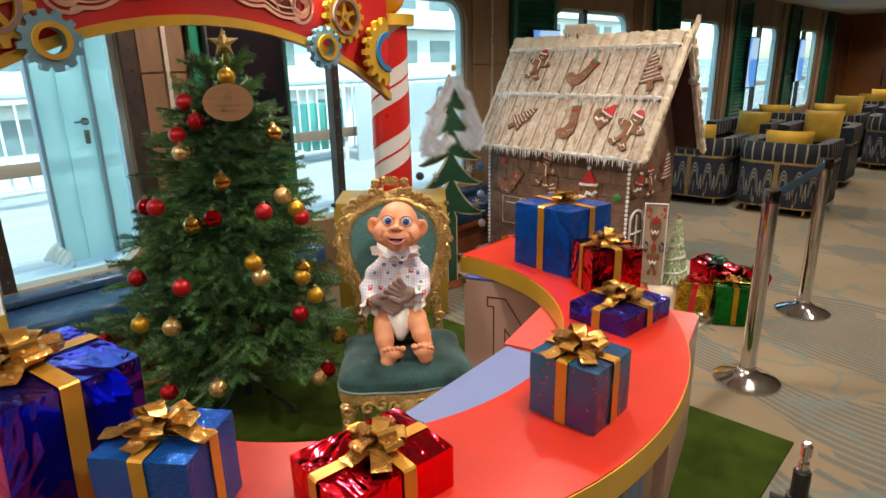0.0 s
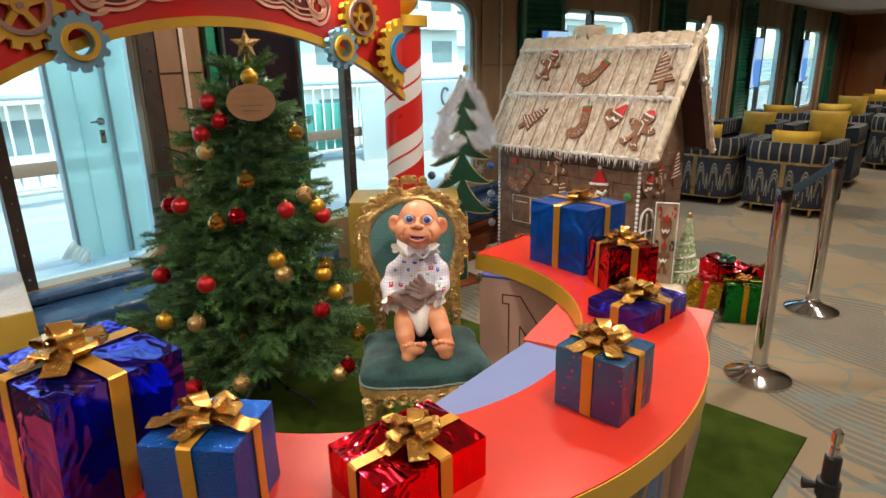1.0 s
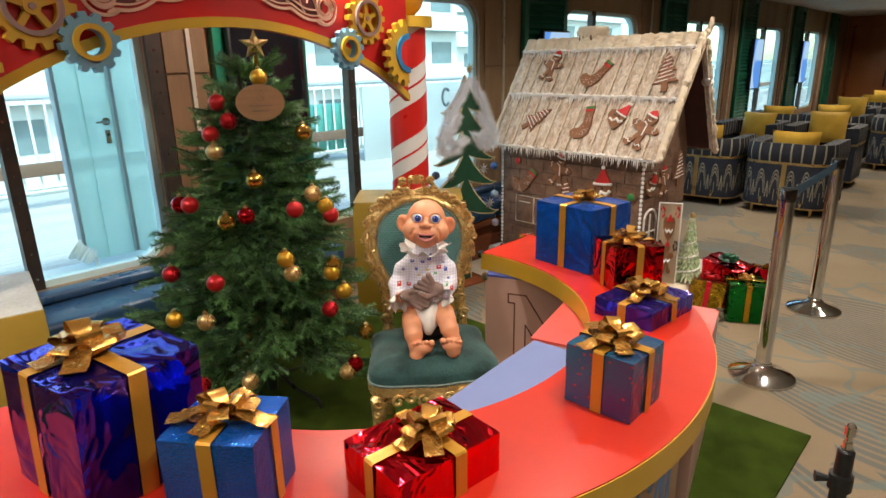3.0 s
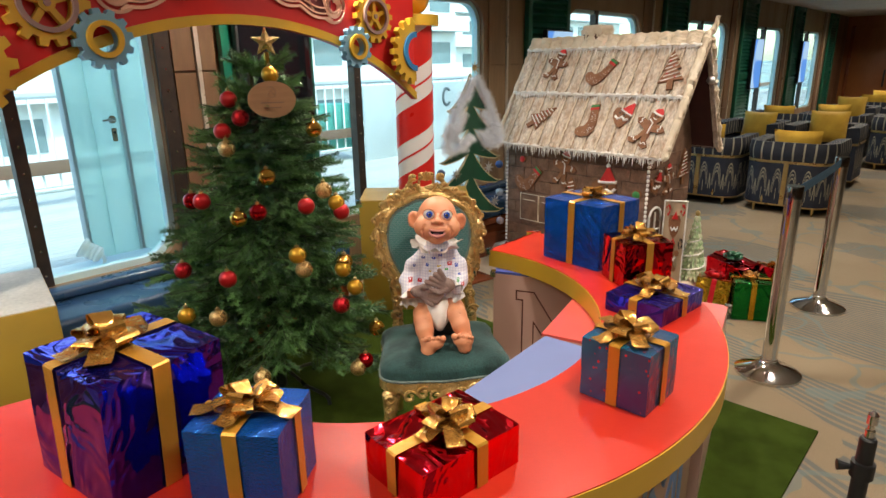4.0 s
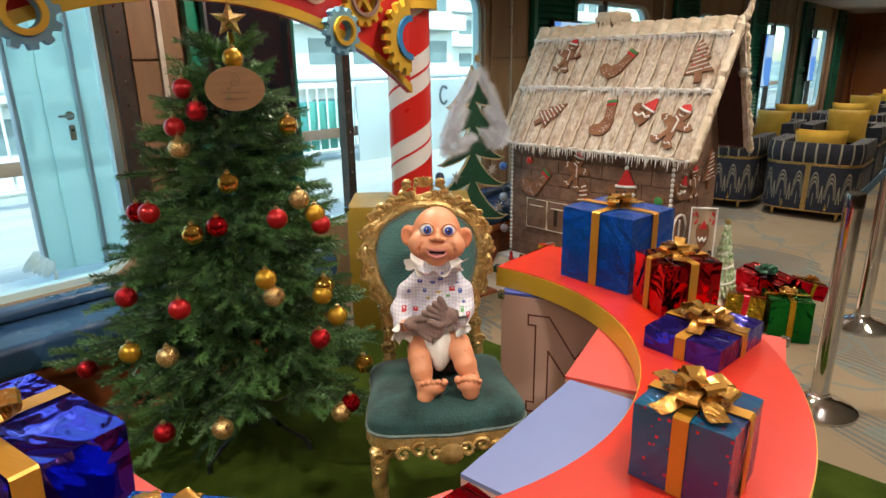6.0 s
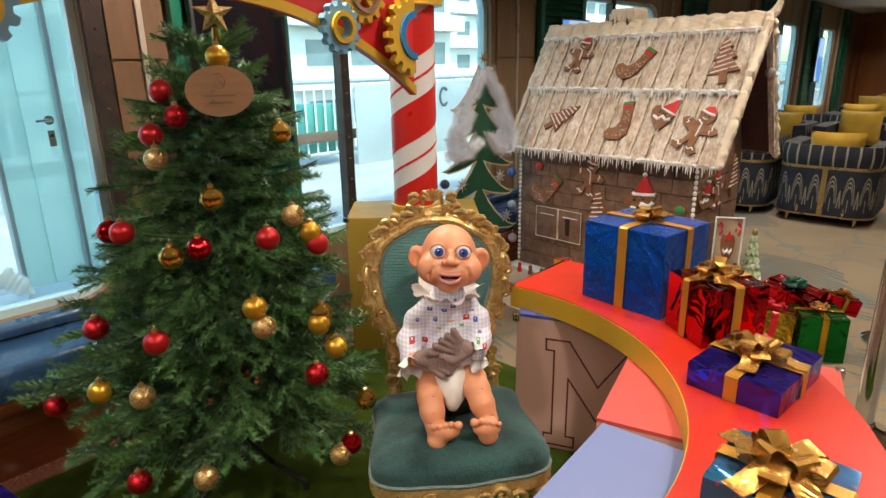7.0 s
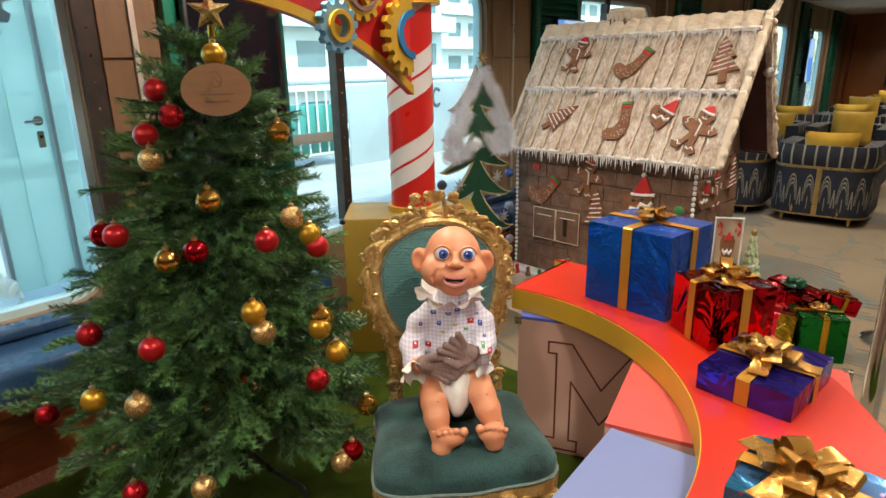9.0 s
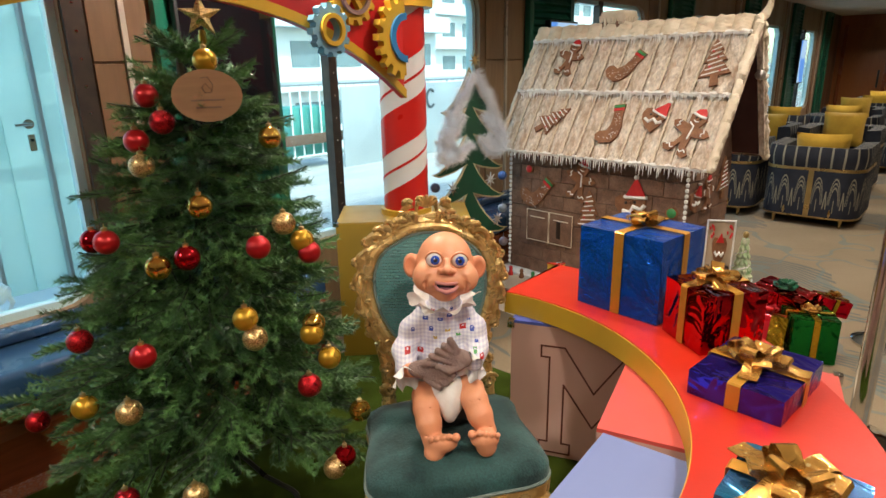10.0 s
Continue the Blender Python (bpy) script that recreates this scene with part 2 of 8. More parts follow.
def solo(name, bm, material, label, category, kind="", smooth=35, group=""):
    return tagged(new(name, mesh(name, bm, material, smooth)), label, category, group, kind)


def box(bm, x0, x1, y0, y1, z0, z1, bevel=0.0, m=None, seg=2):
    r = bmesh.ops.create_cube(bm, size=1)
    vs = r["verts"]
    for v in vs:
        v.co = Vector(((x0 + x1) / 2 + v.co.x * (x1 - x0), (y0 + y1) / 2 + v.co.y * (y1 - y0), (z0 + z1) / 2 + v.co.z * (z1 - z0)))
    if m is not None:
        for v in vs:
            v.co = m @ v.co
    if bevel:
        es = list({e for v in vs for e in v.link_edges})
        bmesh.ops.bevel(bm, geom=es, offset=bevel, segments=seg, affect="EDGES", profile=0.5)
    return bm


def nb():
    return bmesh.new()


def one_box(*a, **k):
    return box(nb(), *a, **k)


def plate(bm, loops, thick, m=None, mat_index=0):
    """A flat plate: loops[0] is the outline, the rest are holes, in the xy plane; it rises by thick."""
    es = []
    vs_all = []
    for loop in loops:
        vs = [bm.verts.new((p[0], p[1], 0)) for p in loop]
        vs_all += vs
        es += [bm.edges.new((vs[i], vs[(i + 1) % len(vs)])) for i in range(len(vs))]
    r = bmesh.ops.triangle_fill(bm, use_beauty=True, edges=es)
    faces = [f for f in r["geom"] if isinstance(f, bmesh.types.BMFace)]
    r = bmesh.ops.extrude_face_region(bm, geom=faces)
    top = [v for v in r["geom"] if isinstance(v, bmesh.types.BMVert)]
    for v in top:
        v.co.z += thick
    if m is not None:
        for v in vs_all + top:
            v.co = m @ v.co
    return bm


def lathe(bm, profile, n=24, m=None, cap=True):
    """A turned form from (radius, height) pairs."""
    rings = []
    for r, z in profile:
        if r < 1e-6:
            rings.append([bm.verts.new((0, 0, z))])
        else:
            rings.append([bm.verts.new((r * math.cos(2 * math.pi * i / n), r * math.sin(2 * math.pi * i / n), z)) for i in range(n)])
    for a, b in zip(rings, rings[1:]):
        for i in range(n):
            j = (i + 1) % n
            if len(a) == 1 and len(b) > 1:
                bm.faces.new((a[0], b[i], b[j]))
            elif len(b) == 1 and len(a) > 1:
                bm.faces.new((a[i], a[j], b[0]))
            elif len(a) > 1:
                bm.faces.new((a[i], a[j], b[j], b[i]))
    if cap:
        for r in (rings[0], rings[-1]):
            if len(r) > 1:
                bm.faces.new(r)
    if m is not None:
        for ring in rings:
            for v in ring:
                v.co = m @ v.co
    return bm


def tube(bm, pts, radius, n=8, m=None, flat=1.0, closed=False):
    """A round or flattened bar swept along points; radius may be a list."""
    pts = [Vector(p) for p in pts]
    k = len(pts)
    rad = radius if isinstance(radius, (list, tuple)) else [radius] * k
    rings = []
    up = Vector((0.13, 0.21, 1)).normalized()
    for i, p in enumerate(pts):
        a = pts[(i - 1) % k] if (i or closed) else p
        b = pts[(i + 1) % k] if (i < k - 1 or closed) else p
        d = (b - a).normalized()
        s = d.cross(up)
        s = s.normalized() if s.length > 1e-4 else Vector((1, 0, 0))
        u = s.cross(d).normalized()
        rings.append([bm.verts.new(p + (s * math.cos(2 * math.pi * j / n) + u * flat * math.sin(2 * math.pi * j / n)) * rad[i]) for j in range(n)])
    pairs = list(zip(rings, rings[1:])) + ([(rings[-1], rings[0])] if closed else [])
    for a, b in pairs:
        for j in range(n):
            q = (j + 1) % n
            bm.faces.new((a[j], a[q], b[q], b[j]))
    if not closed:
        bm.faces.new(rings[0])
        bm.faces.new(rings[-1])
    if m is not None:
        for r in rings:
            for v in r:
                v.co = m @ v.co
    return bm


def blob(bm, c, r, n=16, m=None):
    """An ellipsoid: r is a radius or three."""
    r3 = r if isinstance(r, (tuple, list)) else (r, r, r)
    rings = 2 + n // 2
    vs = bmesh.ops.create_uvsphere(bm, u_segments=n, v_segments=rings, radius=1)["verts"]
    for v in vs:
        v.co = Vector((v.co.x * r3[0], v.co.y * r3[1], v.co.z * r3[2]))
        if m is not None:
            v.co = m @ v.co
        v.co += Vector(c)
    return vs


def rounded(x0, x1, y0, y1, r, n=6):
    pts = []
    for cx, cy, a0 in ((x1 - r, y1 - r, 0), (x0 + r, y1 - r, 90), (x0 + r, y0 + r, 180), (x1 - r, y0 + r, 270)):
        for i in range(n + 1):
            a = radians(a0 + 90 * i / n)
            pts.append((cx + r * math.cos(a), cy + r * math.sin(a)))
    return pts


def circle(cx, cy, r, n=32):
    return [(cx + r * math.cos(2 * math.pi * i / n), cy + r * math.sin(2 * math.pi * i / n)) for i in range(n)]


# the plane of the window wall: local x runs along +y, local y runs up, local z points into the room (+x)
WALL = Matrix(((0, 0, 1, -5.3), (1, 0, 0, 0), (0, 1, 0, 0), (0, 0, 0, 1)))

# ---- floor, ceiling, walls ----
floor = solo("floor", one_box(-5.45, 3.0, -4.0, 21.0, -0.12, 0.0), M["carpet"], "beige carpet with blue-grey feather strokes and veins", "floor", "structure", smooth=0)
bm = nb()
box(bm, -5.45, 3.0, -4.0, 21.0, CEIL + 0.35, CEIL + 0.45)
box(bm, -5.3, -3.9, -4.0, 21.0, CEIL, CEIL + 0.35)
box(bm, 0.4, 3.0, -4.0, 21.0, CEIL, CEIL + 0.35)
ceiling = solo("ceiling", bm, M["cream"], "cream ceiling with a raised tray and lower side soffits", "ceiling", "structure", smooth=0)
wall_east = solo("wall_east", one_box(2.9, 3.02, -4.0, 21.0, 0, CEIL + 0.35), M["wood_wall"], "walnut veneer inner wall of the lounge", "wall", "structure", smooth=0)
wall_south = solo("wall_south", one_box(-5.3, 2.9, -4.02, -3.9, 0, CEIL + 0.35), M["wood_wall"], "walnut veneer end wall of the lounge", "wall", "structure", smooth=0)
wall_north = solo("wall_north", one_box(-5.3, 2.9, 20.6, 20.72, 0, CEIL + 0.35), M["wood_door"], "orange cherry-wood end wall with doors", "wall", "structure", smooth=0)

WINDOWS = [(1.55, 3.57), (4.57, 6.36), (7.68, 9.28), (10.65, 12.25), (13.55, 15.15), (16.45, 18.05)]
SILL, HEAD = 0.52, 2.08
bm = nb()
plate(bm, [[(-4.0, 0), (20.6, 0), (20.6, CEIL + 0.35), (-4.0, CEIL + 0.35)]] + [rounded(a, b, SILL, HEAD, 0.2) for a, b in WINDOWS], 0.12, WALL @ pose(0, 0, -0.12))
wall_west = solo("wall_west", bm, M["wood_tan"], "window wall clad in tan veneer with rounded openings", "wall", "structure")

for i, (a, b) in enumerate(WINDOWS):
    w = thing("window_%d" % (i + 1), "tall rounded ship window with bolted steel mullion", "window", -5.3, (a + b) / 2, SILL, 0, kind="structure")
    inv = w.matrix_world.inverted()
    bm = nb()
    plate(bm, [rounded(a - 0.0, b + 0.0, SILL, HEAD, 0.2), rounded(a + 0.035, b - 0.035, SILL + 0.035, HEAD - 0.035, 0.17)], 0.06, inv @ WALL @ pose(0, 0, -0.10))
    part("window_frame", bm, M["aqua"], w, "pale aqua painted frame")
    bm = nb()
    plate(bm, [rounded(a + 0.03, b - 0.03, SILL + 0.03, HEAD - 0.03, 0.17)], 0.008, inv @ WALL @ pose(0, 0, -0.08))
    pane = part("pane", bm, M["glass"], w, "blue-tinted glass")
    pane.visible_shadow = False
    if i == 0:
        ms = (2.88,)
    elif i == 1:
        ms = (4.98,)
    else:
        ms = (a + 0.62,)
    for mm in ms:
        mull = part("mullion", one_box(-0.09, -0.02, mm - (a + b) / 2 - 0.03, mm - (a + b) / 2 + 0.03, 0, HEAD - SILL), M["steel_dark"], w)
        for k in range(12):
            bb = nb()
            lathe(bb, [(0.006, 0), (0.006, 0.003), (0.0, 0.005)], 8, pose(-0.02, mm - (a + b) / 2, 0.06 + k * 0.13, 0, 90, 0))
            part("bolt", bb, M["chrome"], mull)
    if i == 0:
        # bolted steel jamb beside the window by the tree
        jam = part("jamb", one_box(-0.02, 0.02, b - (a + b) / 2 + 0.005, b - (a + b) / 2 + 0.085, 0, HEAD - SILL), M["steel_dark"], w, "dark bolted steel jamb")
        for k in range(14):
            bb = nb()
            lathe(bb, [(0.006, 0), (0.006, 0.003), (0.0, 0.005)], 8, pose(0.02, b - (a + b) / 2 + 0.045, 0.06 + k * 0.11, 0, 90, 0))
            part("bolt", bb, M["chrome"], jam)

# ---- panels, shutters and screens along the window wall ----
SHUTTERS = [(3.93, 4.55), (6.93, 7.63), (9.83, 10.56), (12.72, 13.43), (15.62, 16.32), (18.55, 19.25)]


def panel_column(y0, y1, material):
    for z0, z1 in ((0.02, 0.83), (0.84, 1.55), (1.56, 2.49)):
        ob = part("panel", one_box(-5.299, -5.285, y0, y1, z0, z1, 0.002, seg=1), material, wall_west)
    return ob


for y0, y1, m_ in ((3.665, 3.80, "wood_wall"), (3.81, 3.915, "wood_wall"), (6.42, 6.66, "wood_tan"), (6.67, 6.92, "wood_tan"), (9.33, 9.57, "wood_wall"), (9.58, 9.81, "wood_tan"), (12.3, 12.5, "wood_wall"), (12.51, 12.71, "wood_tan"), (15.2, 15.4, "wood_wall"), (15.41, 15.6, "wood_tan"), (18.1, 18.3, "wood_wall"), (18.31, 18.53, "wood_tan"), (19.3, 20.5, "wood_wall")):
    panel_column(y0, y1, M[m_])
for y in (3.805, 6.665, 9.575, 12.505, 15.405, 18.305):
    part("trim", one_box(-5.285, -5.27, y - 0.012, y + 0.012, 0.0, CEIL), M["trim_pale"], wall_west, "pale metal trim strip", 0)


def shutter(y0, y1):
    s = thing("shutter", "bottle-green louvred shutter fixed to the window wall", "shutter", -5.285, (y0 + y1) / 2, 0.25, group="green louvred shutters")
    w, h = (y1 - y0) / 2, CEIL - 0.26
    for a, b in ((-w, -w + 0.06), (w - 0.06, w)):
        part("stile", one_box(0, 0.05, a, b, 0, h, 0.004), M["shutter"], s)
    for z in (0, 1.0, h - 0.08):
        part("crossbar", one_box(0, 0.045, -w + 0.06, w - 0.06, z, z + 0.08, 0.003), M["shutter"], s)
    part("backing", one_box(0, 0.008, -w + 0.06, w - 0.06, 0, h), M["shutter"], s)
    slat = None
    for z in np.arange(0.11, h - 0.1, 0.055):
        if 0.96 < z < 1.08:
            continue
        if slat is None:
            slat = mesh("slat", box(nb(), -0.024, 0.024, -w + 0.06, w - 0.06, -0.004, 0.004), M["shutter"])
        o = part("slat", slat, None, s)
        o.matrix_local = pose(0.026, 0, float(z), 0, 50, 0)
    return s


def screen_material():
    m = shine("lit_information_screen", (0.14, 0.33, 0.75), 1.0)
    p = m.node_tree.nodes["Principled BSDF"]
    tc = node(m, "ShaderNodeTexCoord")
    n = node(m, "ShaderNodeTexNoise", Scale=1.1, Detail=0.0)
    r = node(m, "ShaderNodeMapRange")
    r.inputs["From Min"].default_value, r.inputs["From Max"].default_value = 0.49, 0.51
    mix = node(m, "ShaderNodeMix")
    mix.data_type = "RGBA"
    mix.inputs[6].default_value, mix.inputs[7].default_value = (0.10, 0.30, 0.78, 1), (0.42, 0.62, 0.86, 1)
    m.node_tree.links.new(tc.outputs["Object"], n.inputs["Vector"])
    m.node_tree.links.new(n.outputs["Fac"], r.inputs["Value"])
    m.node_tree.links.new(r.outputs["Result"], mix.inputs[0])
    m.node_tree.links.new(mix.outputs[2], p.inputs["Emission Color"])
    p.inputs["Base Color"].default_value = (0.02, 0.03, 0.05, 1)
    return m


M["screen_on"] = screen_material()


def wall_screen(y, z0, z1, lit, w=0.46):
    s = thing("wall_screen", "flat black-framed screen showing a blue picture" if lit else "flat black screen, switched off, on the green shutter", "screen", -5.22, y, z0, group="screens on the shutters")
    part("casing", one_box(0, 0.05, -w / 2, w / 2, 0, z1 - z0, 0.006), M["black"], s)
    part("display", one_box(0.05, 0.053, -w / 2 + 0.015, w / 2 - 0.015, 0.015, z1 - z0 - 0.015), M["screen_on"] if lit else M["screen_off"], s)
    part("bracket", one_box(-0.02, 0, -0.1, 0.1, 0.25, 0.55), M["black"], s)
    return s


for a, b in SHUTTERS:
    shutter(a, b)
wall_screen(4.24, 1.06, 1.92, False, 0.5)
wall_screen(7.36, 1.08, 1.86, True)
for y in (10.2, 13.4, 16.35):
    wall_screen(y, 1.08, 1.88, True)

# ---- bench under the windows ----
def bench(y0, y1):
    s = thing("window_bench", "long navy leather bench on a mahogany plinth under the windows", "bench", -5.08, (y0 + y1) / 2, 0, group="benches under the windows")
    h = (y1 - y0) / 2
    part("plinth", one_box(-0.2, 0.12, -h, h, 0.0, 0.27, 0.004), M["wood_red"], s, "polished mahogany plinth")
    part("ledge", one_box(-0.2, 0.17, -h, h, 0.285, 0.335, 0.008), M["wood_red"], s)
    part("recess", one_box(-0.2, 0.06, -h, h, 0.27, 0.285), M["black"], s)
    part("cushion", one_box(-0.2, 0.18, -h, h, 0.34, 0.475, 0.03, seg=4), M["navy"], s, "navy leather seat cushion")
    part("back_ledge", one_box(-0.212, -0.2, -h, h, 0.0, 0.515), M["navy"], s)
    part("back_pad", one_box(-0.2, -0.10, -h, h, 0.478, 0.53, 0.018, seg=3), M["navy"], s, "navy leather roll under the window")


bench(1.2, 4.5)
bench(5.45, 9.6)
solo("granite_border", one_box(-4.96, -4.86, 1.2, 4.5, 0.0, 0.012, 0.002), M["granite"], "speckled red granite border along the bench", "border", "structure")
solo("turf_mat", one_box(-4.85, -2.24, 1.3, 4.91, 0.0, 0.012, 0.003), M["grass"], "green artificial turf mat on the carpet", "mat")

# ---- ring counter on toy blocks ----
CX, CY, RI, RO, TOP, UNDER = -3.58, 3.59, 0.845, 1.26, 0.672, 0.585


def arc(r, a0, a1, n):
    return [(r * math.cos(radians(a0 + (a1 - a0) * i / n)), r * math.sin(radians(a0 + (a1 - a0) * i / n))) for i in range(n + 1)]


counter = thing("ring_counter", "curved red laminate counter with a yellow edge band", "counter", CX, CY, UNDER)
A0, A1 = -101, 98
def flared(r, n=90):
    """The outer edge, which widens towards the end by the window."""
    pts = []
    for i in range(n + 1):
        a = A0 + (A1 - A0) * i / n
        f = min(1.0, max(0.0, (-52 - a) / 34))
        q = r + 0.15 * f * f * (3 - 2 * f)
        pts.append((q * math.cos(radians(a)), q * math.sin(radians(a))))
    return pts


out = flared(RO)
inn = arc(RI, A0, A1, 90)
tip = [(-0.115, 1.30)]
bm = nb()
plate(bm, [out + tip + inn[::-1]], TOP - UNDER - 0.004, None)
part("counter_core", bm, M["yellow"], counter, "yellow edge band")
bm = nb()
o2, i2 = flared(RO - 0.003), arc(RI + 0.003, A0, A1, 90)
plate(bm, [o2 + [(-0.112, 1.296)] + i2[::-1]], 0.004, pose(0, 0, TOP - UNDER - 0.004))
part("counter_top", bm, M["red"], counter, "glossy orange-red top")
for px, py in ((-0.12, 0.845), (-0.13, 1.28)):
    part("corner_clip", one_box(px - 0.012, px + 0.012, py - 0.016, py + 0.016, 0.06, 0.092, 0.004), M["chrome"], counter)


def letter_outline(bm, pts, w, depth, m):
    """A line drawn round a letter, as a raised flat strip."""
    k = len(pts)
    for i in range(k):
        a, b = Vector((*pts[i], 0)), Vector((*pts[(i + 1) % k], 0))
        d = (b - a).normalized() * w / 2
        n = Vector((-d.y, d.x, 0))
        quad = [a - d + n, a - d - n, b + d - n, b + d + n]
        vs = [bm.verts.new(m @ p) for p in quad] + [bm.verts.new(m @ (p + Vector((0, 0, depth)))) for p in quad]
        for f in ((0, 1, 2, 3), (4, 5, 6, 7), (0, 1, 5, 4), (1, 2, 6, 5), (2, 3, 7, 6), (3, 0, 4, 7)):
            bm.faces.new([vs[q] for q in f])


def slab_m(w, h):
    """The outline of a slab-serif M."""
    return [(0, 0), (0.30 * w, 0), (0.30 * w, 0.1 * h), (0.22 * w, 0.1 * h), (0.22 * w, 0.66 * h), (0.5 * w, 0.3 * h), (0.78 * w, 0.66 * h), (0.78 * w, 0.1 * h), (0.70 * w, 0.1 * h), (0.70 * w, 0), (w, 0), (w, 0.1 * h), (0.92 * w, 0.1 * h), (0.92 * w, 0.9 * h), (w, 0.9 * h), (w, h), (0.78 * w, h), (0.5 * w, 0.62 * h), (0.22 * w, h), (0, h), (0, 0.9 * h), (0.08 * w, 0.9 * h), (0.08 * w, 0.1 * h), (0, 0.1 * h)]


def toy_block(x, y, yaw, size, top, front, side, letter=None, letter_mat=None, outside=False):
    """A toy block; (x, y) is its near corner towards the throne, local x and y run along its two sides."""
    s = thing("toy_block", "large wooden toy block with painted faces holding up the counter", "block", x, y, 0, yaw, group="toy blocks under the counter")
    h, t = UNDER - 0.002, 0.012
    part("block_front", one_box(0, size, 0, t, 0.014, h - t), M[front], s, "painted front face", 0)
    part("block_back", one_box(0, size, size - t, size, 0.014, h - t), M[side], s, "", 0)
    part("block_side", one_box(0, t, t, size - t, 0.014, h - t), M[side], s, "", 0)
    part("block_side", one_box(size - t, size, t, size - t, 0.014, h - t), M[side], s, "", 0)
    part("block_top", one_box(0, size, 0, size, h - t, h), M[top], s, "painted top face", 0)
    for cx, cy in (((0, 0),) if letter_mat == "brown_line" else ((size, size),)):
        part("corner_clip", one_box(cx - 0.014, cx + 0.014, cy - 0.014, cy + 0.014, h - 0.03, h + 0.004, 0.004), M["chrome"], s)
    if letter:
        bm = nb()
        w_, h_ = size * 0.70, h * 0.79
        lm = Matrix(((0, 0, 1, size), (1, 0, 0, size * 0.17), (0, 1, 0, h * 0.14), (0, 0, 0, 1))) if outside else None
        letter_outline(bm, slab_m(w_, h_), 0.034 if outside else 0.0065, 0.002, lm or Matrix(((1, 0, 0, size * 0.205), (0, 0, -1, 0.0), (0, 1, 0, h * 0.055), (0, 0, 0, 1))))
        part("letter", bm, M[letter_mat], s, "outlined capital M", 0)
    return s


toy_block(-3.635, 4.385, 21, 0.58, "royal", "pink", "pink", "M", "brown_line")
toy_block(-3.043, 3.925, 14, 0.605, "salmon", "pink", "pink")
toy_block(-2.98, 3.352, 4, 0.565, "pale_blue", "pink", "pink", "M", "sky_blue", True)
toy_block(-3.15, 2.77, -20, 0.56, "salmon", "pink", "pink", "M", "sky_blue", True)
toy_block(-3.78, 2.36, 8, 0.44, "salmon", "pink", "pink")


# ---- wrapped gifts ----
def foil(name, col, col2, wrinkle=9.0, depth=0.02, rough=0.16, metal=0.85, speck=None, fine_scale=0):
    m = mat(name, col, col2, 3.5, rough, metal, rvar=0.07, bscale=30)
    nt = m.node_tree
    p = nt.nodes["Principled BSDF"]
    tc = nt.nodes.new("ShaderNodeTexCoord")
    w = nt.nodes.new("ShaderNodeTexNoise")
    w.inputs["Scale"].default_value, w.inputs["Detail"].default_value, w.inputs["Distortion"].default_value = wrinkle, 2.0, 1.6
    mp = nt.nodes.new("ShaderNodeMapping")
    mp.inputs["Scale"].default_value = (1, 1.5, 1.2)
    mp.inputs["Rotation"].default_value = (0.3, 0.5, 0.7)
    nt.links.new(tc.outputs["Object"], mp.inputs["Vector"])
    nt.links.new(mp.outputs["Vector"], w.inputs["Vector"])
    b = nt.nodes.new("ShaderNodeBump")
    b.inputs["Strength"].default_value, b.inputs["Distance"].default_value = 1.0, depth
    nt.links.new(w.outputs["Fac"], b.inputs["Height"])
    last = b
    if fine_scale:
        v = nt.nodes.new("ShaderNodeTexVoronoi")
        v.inputs["Scale"].default_value = fine_scale
        nt.links.new(tc.outputs["Object"], v.inputs["Vector"])
        b2 = nt.nodes.new("ShaderNodeBump")
        b2.inputs["Strength"].default_value, b2.inputs["Distance"].default_value = 0.7, 0.0025
        nt.links.new(v.outputs["Distance"], b2.inputs["Height"])
        nt.links.new(b.outputs["Normal"], b2.inputs["Normal"])
        last = b2
    nt.links.new(last.outputs["Normal"], p.inputs["Normal"])
    if speck:
        v = nt.nodes.new("ShaderNodeTexVoronoi")
        v.inputs["Scale"].default_value = 42
        nt.links.new(tc.outputs["Object"], v.inputs["Vector"])
        lt = nt.nodes.new("ShaderNodeMath")
        lt.operation = "LESS_THAN"
        lt.inputs[1].default_value = 0.16
        nt.links.new(v.outputs["Distance"], lt.inputs[0])
        mx = nt.nodes.new("ShaderNodeMix")
        mx.data_type = "RGBA"
        mx.inputs[7].default_value = (*speck, 1)
        nt.links.new(p.inputs["Base Color"].links[0].from_socket, mx.inputs[6])
        nt.links.new(lt.outputs[0], mx.inputs[0])
        nt.links.new(mx.outputs[2], p.inputs["Base Color"])
    return m


M["foil_purple"] = foil("violet_blue_foil", (0.050, 0.05, 0.85), (0.045, 0.022, 0.62), 4, 0.020, 0.07, 0.97)
M["foil_violet"] = foil("deep_violet_foil", (0.075, 0.050, 0.62), (0.055, 0.035, 0.48), 5, 0.016, 0.09, 0.9)
M["foil_blue"] = foil("embossed_blue_foil", (0.010, 0.16, 0.86), (0.006, 0.09, 0.62), 6, 0.020, 0.18, 0.75, speck=(0.06, 0.32, 0.95), fine_scale=160)
M["foil_azure"] = foil("azure_foil", (0.010, 0.17, 0.70), (0.02, 0.10, 0.58), 5, 0.008, 0.20, 0.75, fine_scale=200)
M["foil_red"] = foil("crimson_foil", (0.75, 0.008, 0.03), (0.60, 0.005, 0.02), 5, 0.016, 0.08, 1.0)
M["foil_darkred"] = foil("dark_red_foil", (0.60, 0.010, 0.02), (0.42, 0.006, 0.012), 6, 0.025, 0.07, 1.0)
